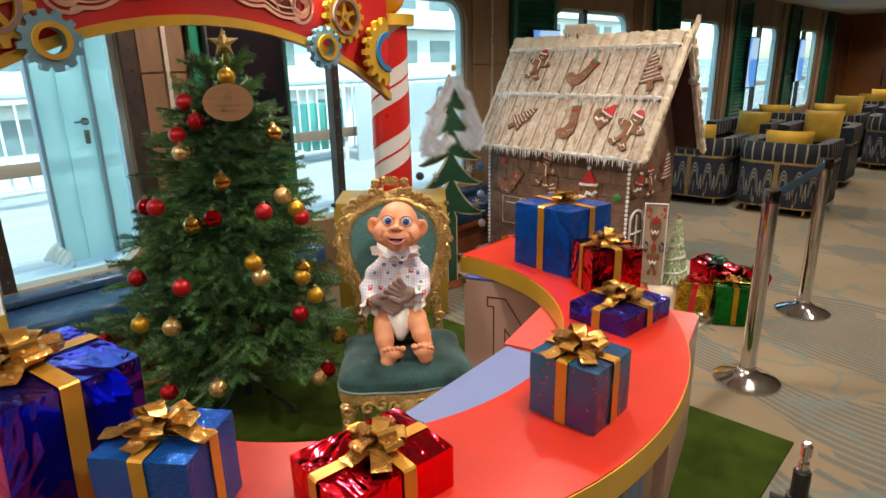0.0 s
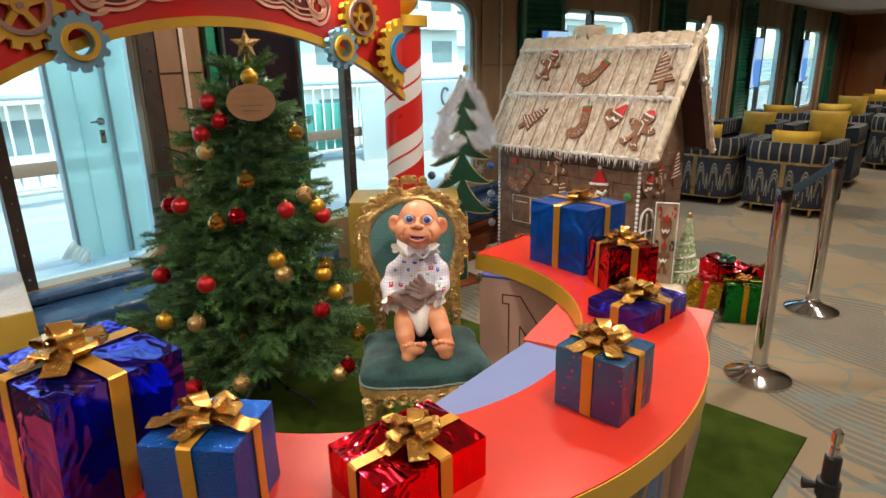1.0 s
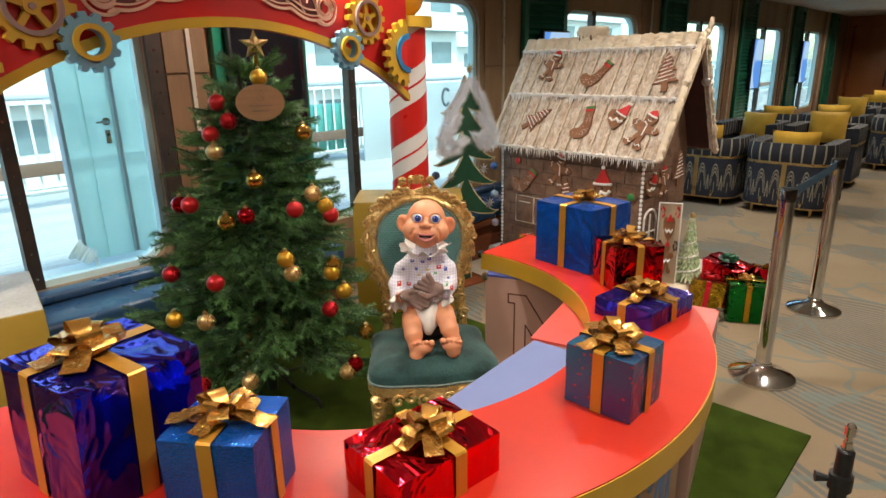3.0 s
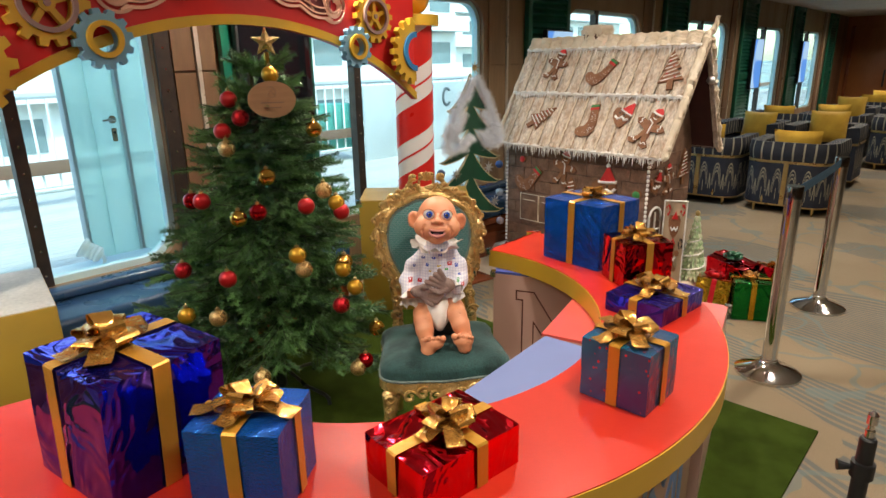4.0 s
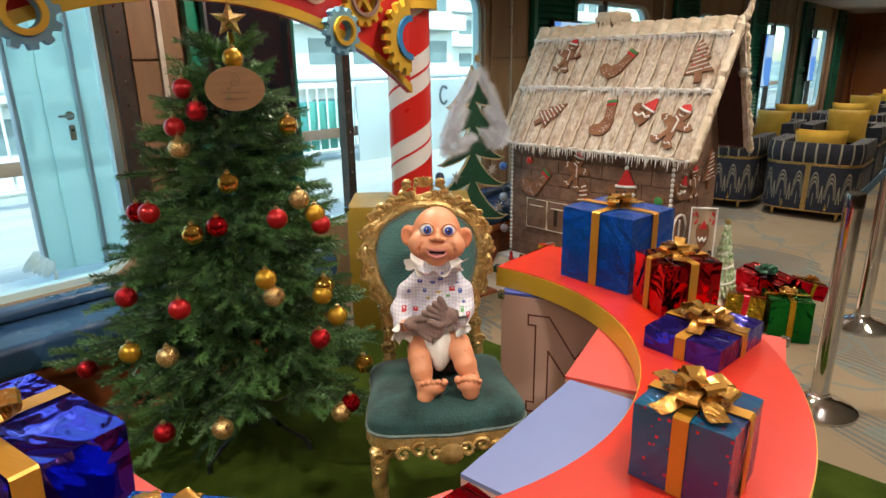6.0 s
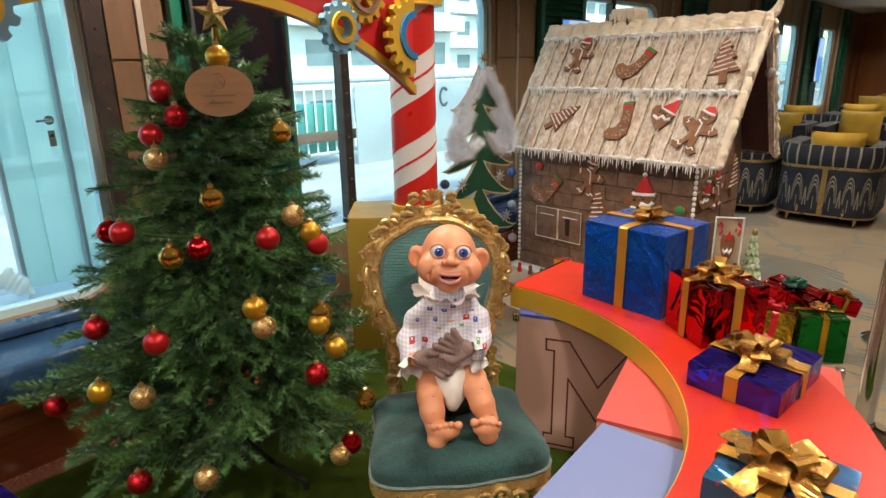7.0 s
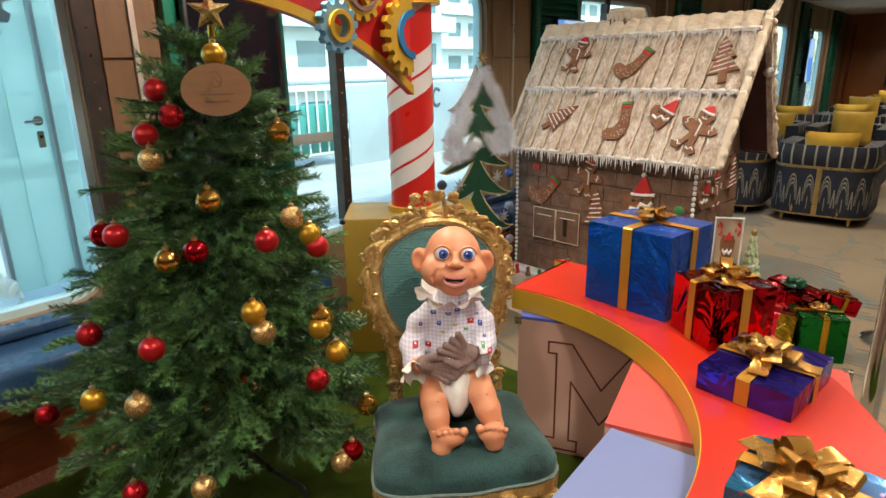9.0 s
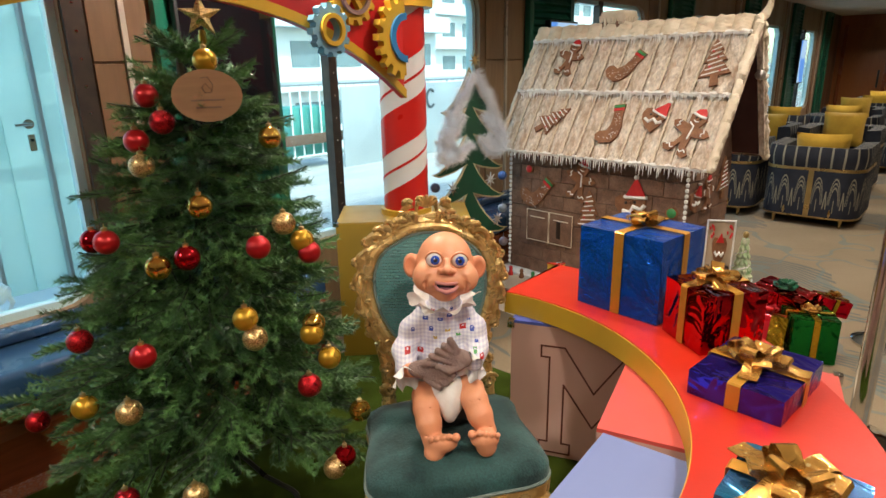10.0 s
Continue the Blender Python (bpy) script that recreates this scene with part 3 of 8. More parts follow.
M["foil_teal"] = foil("teal_patterned_foil", (0.015, 0.26, 0.46), (0.09, 0.07, 0.26), 5, 0.010, 0.18, 0.7, speck=(0.55, 0.05, 0.07))
M["foil_green"] = foil("green_foil", (0.01, 0.20, 0.03), (0.006, 0.13, 0.02), 8, 0.02, 0.16)
M["foil_gold"] = foil("gold_foil", (0.62, 0.38, 0.03), (0.5, 0.3, 0.02), 8, 0.02, 0.16)
M["ribbon"] = foil("satin_gold_ribbon", (0.58, 0.29, 0.035), (0.50, 0.24, 0.03), 22, 0.0015, 0.34, 0.45)
M["bow_gold"] = foil("starred_gold_organza", (0.62, 0.34, 0.08), (0.48, 0.24, 0.05), 30, 0.003, 0.22, 0.8, speck=(0.85, 0.65, 0.3))
M["bow_red"] = foil("red_satin_bow", (0.55, 0.01, 0.02), (0.4, 0.008, 0.015), 20, 0.003, 0.3, 0.3)
M["bow_green"] = foil("dark_green_bow", (0.01, 0.09, 0.04), (0.008, 0.06, 0.03), 20, 0.003, 0.3, 0.3)


def strip(bm, pts, wide, width, thick=0.0012):
    """A ribbon: a thin band along points, width across the unit vector wide."""
    k = len(pts)
    ring = []
    for i, p in enumerate(pts):
        p = Vector(p)
        d = (Vector(pts[min(i + 1, k - 1)]) - Vector(pts[max(i - 1, 0)])).normalized()
        wd = Vector(wide[i] if isinstance(wide, list) else wide)
        wd = (wd - d * wd.dot(d)).normalized()
        n = d.cross(wd)
        w_ = (width[i] if isinstance(width, list) else width) / 2
        ring.append([bm.verts.new(p + wd * w_ + n * thick / 2), bm.verts.new(p - wd * w_ + n * thick / 2), bm.verts.new(p - wd * w_ - n * thick / 2), bm.verts.new(p + wd * w_ - n * thick / 2)])
    for a, b in zip(ring, ring[1:]):
        for j in range(4):
            q = (j + 1) % 4
            bm.faces.new((a[j], a[q], b[q], b[j]))
    bm.faces.new(ring[0])
    bm.faces.new(ring[-1])


def bow(parent, x, y, z, size, material, seed, width=0.032, tails=True, loops=9):
    rnd = random.Random(seed)
    b = part("bow", tube(nb(), [(-0.012 * size / 0.1, 0, 0.012), (0.012 * size / 0.1, 0, 0.012)], 0.012 * size / 0.1, 10), material, parent, "gathered ribbon bow with stars")
    b.matrix_local = pose(x, y, z, 0, 0, rnd.uniform(-15, 15))
    for i in range(loops):
        tier = 0 if i < 5 else 1
        a = (i * 72 + rnd.uniform(-12, 12)) if tier == 0 else (i * 97 + 30 + rnd.uniform(-15, 15))
        L = size * (0.95 if tier == 0 else 0.62) * rnd.uniform(0.85, 1.1)
        hh = size * (0.45 if tier == 0 else 0.75) * rnd.uniform(0.85, 1.15)
        dx, dy = math.cos(radians(a)), math.sin(radians(a))
        pts = []
        for q in range(13):
            f = q / 12
            ang = f * 2 * math.pi
            rr = L * 0.5 * (1 - math.cos(ang)) * (0.5 + 0.5 * 1)
            zz = 0.008 + hh * (0.55 * (1 - math.cos(ang)) * 0.5 + 0.42 * math.sin(ang))
            zz = max(zz, 0.004)
            pts.append((dx * rr, dy * rr, zz))
        ww = [width * (0.35 + 0.65 * math.sin(math.pi * q / 12) ** 0.6) for q in range(13)]
        bm = nb()
        strip(bm, pts, (-dy, dx, 0.12), ww)
        part("bow_loop", bm, material, b)
    if tails:
        for a in (rnd.uniform(150, 200), rnd.uniform(-40, 20), rnd.uniform(250, 290)):
            dx, dy = math.cos(radians(a)), math.sin(radians(a))
            L = size * rnd.uniform(1.1, 1.6)
            pts = [(dx * L * f, dy * L * f, 0.006 + 0.02 * math.sin(f * 5) * size / 0.1 * (1 - f * 0.6) + 0.004) for f in (0, 0.2, 0.4, 0.6, 0.8, 1.0)]
            bm = nb()
            strip(bm, pts, (-dy, dx, 0.0), [width * 0.5] + [width] * 5)
            part("bow_tail", bm, material, b)
    return b


def gift(label, x, y, z, sx, sy, h, yaw, paper, ribbon="ribbon", bowm="bow_gold", rw=0.034, rx=0.0, ry=0.0, bsize=0.075, seed=1, tails=True, group="wrapped gifts on the counter", tilt=(0, 0), lean_by=(0, 0)):
    s = new("gift")
    s.matrix_world = pose(x, y, z, tilt[0], tilt[1], yaw)
    tagged(s, label, "gift", group)
    rnd = random.Random(seed)
    bm = nb()
    box(bm, -sx / 2, sx / 2, -sy / 2, sy / 2, 0.001, h)
    bmesh.ops.subdivide_edges(bm, edges=bm.edges[:], cuts=9, use_grid_fill=True)
    off = Vector((seed * 3.1, seed * 1.7, 0))
    for v in bm.verts:
        edge = sum(abs(abs(c) - l) < 1e-5 for c, l in ((v.co.x, sx / 2), (v.co.y, sy / 2), (v.co.z - h / 2, (h - 0.001) / 2)))
        d = noise.noise_vector(v.co * 11 + off) * 0.0022
        if v.co.z < 0.01:
            d.z = 0
        v.co += d
        if edge >= 2:
            v.co.x *= 0.992
            v.co.y *= 0.992
            if v.co.z > h * 0.5:
                v.co.z -= 0.0012
    part("wrapping", bm, M[paper], s, "crinkled foil wrapping", 50)
    e = 0.0035
    bm = nb()
    hx, hy, tz = sx / 2 + e, sy / 2 + e, h + e
    k = 0.004
    strip(bm, [(rx, -hy, 0.002), (rx, -hy, h * 0.5), (rx, -hy, tz - k), (rx, -hy + k, tz), (rx, 0, tz + 0.001), (rx, hy - k, tz), (rx, hy, tz - k), (rx, hy, 0.002)], (1, 0, 0), rw)
    part("ribbon_band", bm, M[ribbon], s, "gold satin ribbon")
    e += 0.0018
    hx, hy, tz = sx / 2 + e, sy / 2 + e, h + e
    bm = nb()
    strip(bm, [(-hx, ry, 0.002), (-hx, ry, h * 0.5), (-hx, ry, tz - k), (-hx + k, ry, tz), (0, ry, tz + 0.001), (hx - k, ry, tz), (hx, ry, tz - k), (hx, ry, 0.002)], (0, 1, 0), rw)
    part("ribbon_band", bm, M[ribbon], s, "gold satin ribbon")
    for o in s.children:
        for v in o.data.vertices:
            v.co.x += lean_by[0] * (1 - v.co.z / h)
            v.co.y += lean_by[1] * (1 - v.co.z / h)
    bow(s, rx, ry, h + 0.006, bsize, M[bowm], seed, rw * 1.35, tails, 8)
    return s


T = TOP
gift("large violet-blue foil gift with a gold ribbon", -3.273, 2.541, T, 0.320, 0.288, 0.298, 9, "foil_purple", rw=0.040, rx=-0.035, ry=-0.01, bsize=0.085, seed=11, lean_by=(-0.012, -0.008))
gift("azure patterned foil gift with a gold ribbon", -2.966, 2.670, T, 0.206, 0.192, 0.196, 35, "foil_azure", rw=0.032, bsize=0.075, seed=12)
gift("flat crimson foil gift with a gold ribbon", -2.699, 2.996, T, 0.214, 0.288, 0.104, -7, "foil_red", rw=0.032, ry=0.02, bsize=0.07, seed=13)
gift("teal foil gift with dark speckles and a gold ribbon", -2.533, 3.588, T, 0.198, 0.184, 0.176, 0, "foil_teal", rw=0.032, bsize=0.075, seed=14)
gift("low deep-violet foil gift with a gold ribbon", -2.744, 4.231, T, 0.236, 0.293, 0.070, -6, "foil_violet", rw=0.034, bsize=0.08, seed=15)
gift("glossy dark red foil gift with a gold ribbon", -2.940, 4.480, T, 0.200, 0.215, 0.188, -36, "foil_darkred", rw=0.03, bsize=0.07, seed=16)
gift("tall embossed blue gift with a gold ribbon", -3.248, 4.630, T, 0.323, 0.288, 0.292, -8, "foil_blue", rw=0.036, bsize=0.065, seed=17, tails=False)

# ---- striped pillar and arch ----
def ochre_box(x, y, yaw, w, d, h, lid="gold_box"):
    s = thing("ochre_box", "plain ochre-painted wooden box standing on the floor", "box", x, y, 0.012, yaw, group="ochre boxes under the pillars")
    part("box_body", one_box(-w / 2, w / 2, -d / 2, d / 2, 0, h - 0.004, 0.003), M["gold_box"], s)
    part("box_lid", one_box(-w / 2 + 0.003, w / 2 - 0.003, -d / 2 + 0.003, d / 2 - 0.003, h - 0.004, h), M[lid], s)
    for a in (-1, 1):
        part("corner_clip", one_box(a * w / 2 - 0.016, a * w / 2 + 0.016, -d / 2 - 0.004, -d / 2 + 0.02, h - 0.02, h + 0.004, 0.004), M["chrome"], s)
    return s


ochre_box(-4.70, 4.90, 44, 0.70, 0.42, 0.745)
# this lid's colour carries the window glare
ochre_box(-4.792, 2.451, -9.5, 0.60, 0.60, 0.70, "glare_lid")


def pillar(x, y, z, r, h):
    s = thing("candy_pillar", "red and white striped candy-cane pillar with a golden ball", "pillar", x, y, z, 44, group="striped pillars of the arch")
    lo = nb()
    lathe(lo, [(r + 0.02, 0), (r + 0.02, 0.03), (r + 0.004, 0.032)], 40)
    part("base_ring", lo, M["yellow"], s)
    part("shaft", lathe(nb(), [(r, 0.03), (r, h)], 48), M["white"], s, "white painted shaft")
    # helical red bands wrapped round the shaft
    pitch = 0.40
    def band(z0, wid):
        bm = nb()
        n = 160
        prev = None
        for i in range(n + 1):
            a = 2 * math.pi * 3 * i / n
            zc = z0 + pitch * 3 * i / n
            lo_, hi_ = max(0.032, min(h - 0.002, zc)), max(0.032, min(h - 0.002, zc + wid))
            ca, sa = math.cos(a), math.sin(a)
            cur = [bm.verts.new((q * ca, q * sa, zz)) for q, zz in ((r + 0.0005, lo_), (r + 0.0025, lo_), (r + 0.0025, hi_), (r + 0.0005, hi_))] if hi_ - lo_ > 1e-4 else None
            if prev and cur:
                for j in range(4):
                    k = (j + 1) % 4
                    bm.faces.new((prev[j], prev[k], cur[k], cur[j]))
            prev = cur
        return bm
    for k in range(-4, 4):
        bm = band(k * pitch + 0.08 - 0.0, 0.20) if k % 3 == 0 else None
        if bm:
            part("red_band", bm, M["stripe_red"], s, "broad red spiral band")
            part("red_line", band(k * pitch + 0.08 + 0.292, 0.014), M["stripe_red"], s, "thin red spiral line")
    top = nb()
    lathe(top, [(r + 0.004, h), (r + 0.045, h), (r + 0.045, h + 0.062), (0.05, h + 0.066)], 48)
    part("cap", top, M["yellow"], s, "golden cap ring")
    bl = nb()
    blob(bl, (0, 0, h + 0.066 + 0.105), 0.112, 32)
    part("ball", bl, mat("golden_ball_lacquer", (0.70, 0.30, 0.015), None, 6, 0.22, 0.2, coat=0.5), s, "glossy golden ball")
    return s


pillar(-4.70, 4.92, 0.757, 0.118, 1.04)
pillar(-4.72, 2.30, 0.712, 0.118, 1.04)

# arch plane: local x along the arch, local y up, local z towards the room
AU = Vector((-0.0735, 1, 0)).normalized()
AN = Vector((AU.y, -AU.x, 0))
ARCH = Matrix(((AU.x, 0, AN.x, -4.42), (AU.y, 0, AN.y, 2.40), (0, 1, 0, 0), (0, 0, 0, 1)))
arch = new("toy_arch")
arch.matrix_world = ARCH
tagged(arch, "red wooden arch with yellow edging, gears and peach scrollwork", "arch")
XM, ZP, RA = 1.235, 1.757, 1.95
lower = [(x, ZP + 0.0 - (RA - math.sqrt(RA * RA - (x - XM) ** 2))) for x in np.linspace(0.03, 2.40, 40)]
bm = nb()
plate(bm, [lower + [(2.40, 1.95)] + [(x, 2.22 - 0.16 * ((x - XM) / 1.2) ** 2) for x in np.linspace(2.2, 0.25, 20)] + [(0.03, 1.95)]], 0.03, None)
part("arch_board", bm, M["arch_red"], arch, "red painted board")
bm = nb()
plate(bm, [lower + [(x, z + 0.042) for x, z in lower[::-1]]], 0.014, pose(0, 0, 0.03))
part("edge_band", bm, M["yellow"], arch, "yellow edge band")


def gear_outline(r, teeth, depth, fill=0.5):
    pts = []
    for i in range(teeth):
        a = 2 * math.pi * i / teeth
        st = 2 * math.pi / teeth
        for f, rr in ((-0.5 * fill - 0.07, r - depth), (-0.5 * fill + 0.05, r), (0.5 * fill - 0.05, r), (0.5 * fill + 0.07, r - depth)):
            pts.append((rr * math.cos(a + f * st), rr * math.sin(a + f * st)))
    return pts


def gear(x, y, z, r, teeth, material, ring_mat, hole, ring_out, spokes=0, hub=None, turn=0.0, half=False):
    g_ = part("gear", nb(), material, arch, "toothed painted gear wheel")
    g_.matrix_local = pose(x, y, z, 0, 0, turn)
    outer = gear_outline(r, teeth, r * 0.17)
    bm = nb()
    if half:
        pts = [p for p in outer if p[0] < 0.0]
        pts.sort(key=lambda p: math.atan2(p[1], -p[0]))
        inner = [(-hole * math.cos(radians(a)), hole * math.sin(radians(a))) for a in range(90, -91, -10)]
        plate(bm, [[(0, -r * 0.9)] + pts + [(0, r * 0.9)] + inner], 0.035)
    else:
        plate(bm, [outer, circle(0, 0, hole, 36)], 0.035)
    g_.data = mesh("gear", bm, material)
    if ring_mat:
        bm = nb()
        if half:
            a_ = [(-ring_out * math.cos(radians(a)), ring_out * math.sin(radians(a))) for a in range(-90, 91, 10)]
            b_ = [(-hole * 1.001 * math.cos(radians(a)), hole * 1.001 * math.sin(radians(a))) for a in range(90, -91, -10)]
            plate(bm, [a_ + b_], 0.012, pose(0, 0, 0.035))
        else:
            plate(bm, [circle(0, 0, ring_out, 36), circle(0, 0, hole + 0.001, 36)], 0.014, pose(0, 0, 0.035))
        part("gear_ring", bm, ring_mat, g_, "contrasting ring")
    if spokes:
        bm = nb()
        for i in range(spokes):
            box(bm, 0.0, hole, -0.011, 0.011, 0.004, 0.03, m=pose(0, 0, 0, 0, 0, 360 * i / spokes + 18))
        lathe(bm, [(0.028, 0), (0.028, 0.036)], 20)
        part("spokes", bm, material, g_, "five spokes")
        part("hub", lathe(nb(), [(0.012, 0.036), (0.012, 0.042)], 16), M["mauve"], g_)
    return g_


gear(0.605, 1.683, 0.055, 0.108, 12, M["gear_blue"], M["yellow"], 0.046, 0.066, turn=8)
gear(1.885, 1.667, 0.055, 0.105, 12, M["gear_blue"], M["yellow"], 0.044, 0.064, turn=5)
gear(2.045, 1.825, 0.035, 0.135, 14, M["yellow"], M["mauve"], 0.075, 0.092, spokes=5)
gear(0.44, 1.80, 0.035, 0.145, 14, M["yellow"], M["mauve"], 0.08, 0.098, spokes=5)
gear(2.325, 1.645, 0.075, 0.185, 18, M["yellow"], M["gear_deep"], 0.078, 0.108, half=True)
gear(0.14, 1.60, 0.06, 0.17, 14, M["yellow"], M["mauve"], 0.07, 0.09)


def scroll_edge(x, inset):
    """The lower edge of the scrolled plaque: hanging scallops that step up towards the middle."""
    f = abs(x - XM) / 0.60
    rise = 0.115 + 0.055 * (1 - f) ** 2
    z_arch = ZP - (RA - math.sqrt(RA * RA - (x - XM) ** 2))
    return z_arch + rise - 0.022 * abs(math.sin(f * math.pi * 3.4 + 0.4)) + inset


def scrollwork():
    xs = np.linspace(XM - 0.53, XM + 0.53, 90)
    bm = nb()
    plate(bm, [[(float(x), scroll_edge(x, 0.016)) for x in xs] + [(float(x), 2.05) for x in xs[::-6]]], 0.004, pose(0, 0, 0.03))
    part("scroll_panel", bm, mat("plum_panel_paint", (0.13, 0.022, 0.020), (0.11, 0.018, 0.018), 4, 0.45), arch, "plum painted panel inside the scrollwork")
    for inset, w_ in ((0.0, 0.013), (0.021, 0.008), (0.048, 0.008)):
        bm = nb()
        strip(bm, [(float(x), scroll_edge(x, inset), 0.038) for x in xs], (0, 1, 0), w_, 0.008)
        part("scroll", bm, M["scroll"], arch, "peach painted scroll line")
    for sgn in (-1, 1):
        for r, w_ in ((0.072, 0.013), (0.050, 0.008)):
            bm = nb()
            pts = [(XM + sgn * (0.545 + r * math.cos(a) * (1 - a / 13)), 1.865 + r * math.sin(a) * (1 - a / 13), 0.038) for a in np.linspace(-2.4, 8.0, 60)]
            strip(bm, pts, (0, 1, 0.3), w_, 0.008)
            part("scroll", bm, M["scroll"], arch, "peach painted scroll curl")
        for k in range(5):
            bm = nb()
            x0 = XM + sgn * (0.05 + 0.095 * k)
            pts = [(x0 + sgn * (0.05 * f), scroll_edge(x0 + sgn * 0.05 * f, 0.075 + 0.045 * math.sin(f * 3.1)), 0.038) for f in np.linspace(0, 1.6, 14)]
            strip(bm, pts, (0, 1, 0.2), 0.007, 0.008)
            part("scroll", bm, M["scroll"], arch, "peach painted scroll line")


scrollwork()

# ---- gingerbread house ----
M["ginger"] = mat("gingerbread_brick", (0.19, 0.105, 0.065), (0.13, 0.07, 0.045), 14, 0.75, bump=0.002, bscale=120, fine=0.2)
M["cookie"] = mat("baked_cookie", (0.24, 0.105, 0.045), (0.17, 0.07, 0.03), 25, 0.7, bump=0.0015, bscale=150, fine=0.2)
M["wafer"] = mat("sugared_wafer", (0.68, 0.61, 0.52), (0.44, 0.33, 0.24), 26, 0.85, detail=10, bump=0.014, bscale=90, fine=0.25, stretch=(1, 0.45, 0.45))
M["roof_base"] = mat("toasted_roof_base", (0.50, 0.40, 0.30), (0.38, 0.27, 0.18), 14, 0.85, bump=0.004, bscale=60)
M["icing"] = mat("cream_icing", (0.70, 0.61, 0.48), (0.60, 0.49, 0.35), 10, 0.65, bump=0.004, bscale=70)
M["icing_white"] = mat("white_icing", (0.80, 0.78, 0.74), None, 20, 0.6, bump=0.001, bscale=120)
M["sugar_red"] = mat("red_fondant", (0.55, 0.02, 0.02), None, 20, 0.5)
M["sugar_green"] = mat("green_fondant", (0.04, 0.22, 0.06), None, 20, 0.5)
M["sugar_black"] = mat("dark_chocolate", (0.03, 0.015, 0.01), None, 20, 0.4)
# brown-red house interior, with its shade painted into the colour
M["dark_inside"] = mat("shaded_wine_interior", (0.06, 0.015, 0.012), (0.04, 0.01, 0.008), 6, 0.7)
M["snow_cloth"] = mat("crumpled_cream_cloth", (0.66, 0.57, 0.45), (0.56, 0.47, 0.36), 5, 0.85, bump=0.01, bscale=14)

HX, HY, HYAW, BASE = -4.611, 5.835, -5, 0.2
house = thing("gingerbread_house", "child-sized gingerbread house with a sugared wafer roof and icing icicles", "playhouse", HX, HY, 0, HYAW)
X0, X1, Y0, Y1, EAVE, RIDGE, YR, YB = -0.08, 1.10, 0.07, 0.62, 1.012, 1.70, 0.404, 0.683
bm = nb()
prof = [(Y0, BASE), (Y1, BASE), (Y1, 1.02), (YR, 1.62), (Y0, 1.02)]
lo = [bm.verts.new((X0, y, z)) for y, z in prof]
hi = [bm.verts.new((X1, y, z)) for y, z in prof]
bm.faces.new(lo)
bm.faces.new(hi)
for i in range(5):
    j = (i + 1) % 5
    bm.faces.new((lo[i], lo[j], hi[j], hi[i]))
hwall = part("house_wall", bm, M["ginger"], house, "gingerbread wall laid in blocks", 0)
rnd = random.Random(5)
rows = 9
bh = (EAVE - BASE - 0.02) / rows
for r in range(rows):
    z0 = BASE + r * bh
    x = X0
    k = 0
    while x < X1 - 0.01:
        w_ = min(0.165 * rnd.uniform(0.85, 1.15) * (0.55 if (k == 0 and r % 2) else 1), X1 - x)
        if X1 - x - w_ < 0.05:
            w_ = X1 - x
        d = rnd.uniform(0.004, 0.010)
        part("brick", one_box(x + 0.002, x + w_ - 0.002, Y0 - d, Y0 + 0.004, z0 + 0.002, z0 + bh - 0.002, 0.002, seg=1), M["ginger"], hwall)
        x += w_
        k += 1
    y = Y0
    k = 0
    while y < Y1 - 0.01:
        w_ = min(0.165 * rnd.uniform(0.85, 1.15) * (0.55 if (k == 0 and not r % 2) else 1), Y1 - y)
        if Y1 - y - w_ < 0.05:
            w_ = Y1 - y
        d = rnd.uniform(0.004, 0.010)
        part("brick", one_box(X1 - 0.004, X1 + d, y + 0.002, y + w_ - 0.002, z0 + 0.002, z0 + bh - 0.002, 0.002, seg=1), M["ginger"], hwall)
        y += w_
        k += 1

# roof slopes: local u along the ridge, v up the slope, w outward
RX0, RX1 = -0.13, 1.264
run, rise = YR - (-0.01), RIDGE - EAVE
SLOPE = math.hypot(run, rise)
ca, sa = run / SLOPE, rise / SLOPE
ROOF = Matrix(((1, 0, 0, 0), (0, ca, -sa, -0.01), (0, sa, ca, EAVE), (0, 0, 0, 1)))
SLOPE_B = math.hypot(YB - YR, rise)
cb, sb_ = (YB - YR) / SLOPE_B, rise / SLOPE_B
BACK = Matrix(((1, 0, 0, 0), (0, -cb, sb_, YB), (0, sb_, cb, EAVE), (0, 0, 0, 1)))
roof = part("roof", one_box(RX0, RX1, 0, SLOPE, -0.02, 0.0, m=ROOF), M["roof_base"], house, "sugared wafer roof", 0)
part("back_slope", one_box(RX0, RX1, 0, SLOPE_B, -0.02, 0.0, m=BACK), M["wafer"], roof, "", 0)
part("roof_lining", one_box(RX0 + 0.01, RX1 - 0.03, 0.01, SLOPE - 0.03, -0.032, -0.021, m=ROOF), M["dark_inside"], roof, "", 0)
part("roof_lining", one_box(RX0 + 0.01, RX1 - 0.03, 0.01, SLOPE_B - 0.03, -0.032, -0.021, m=BACK), M["dark_inside"], roof, "", 0)


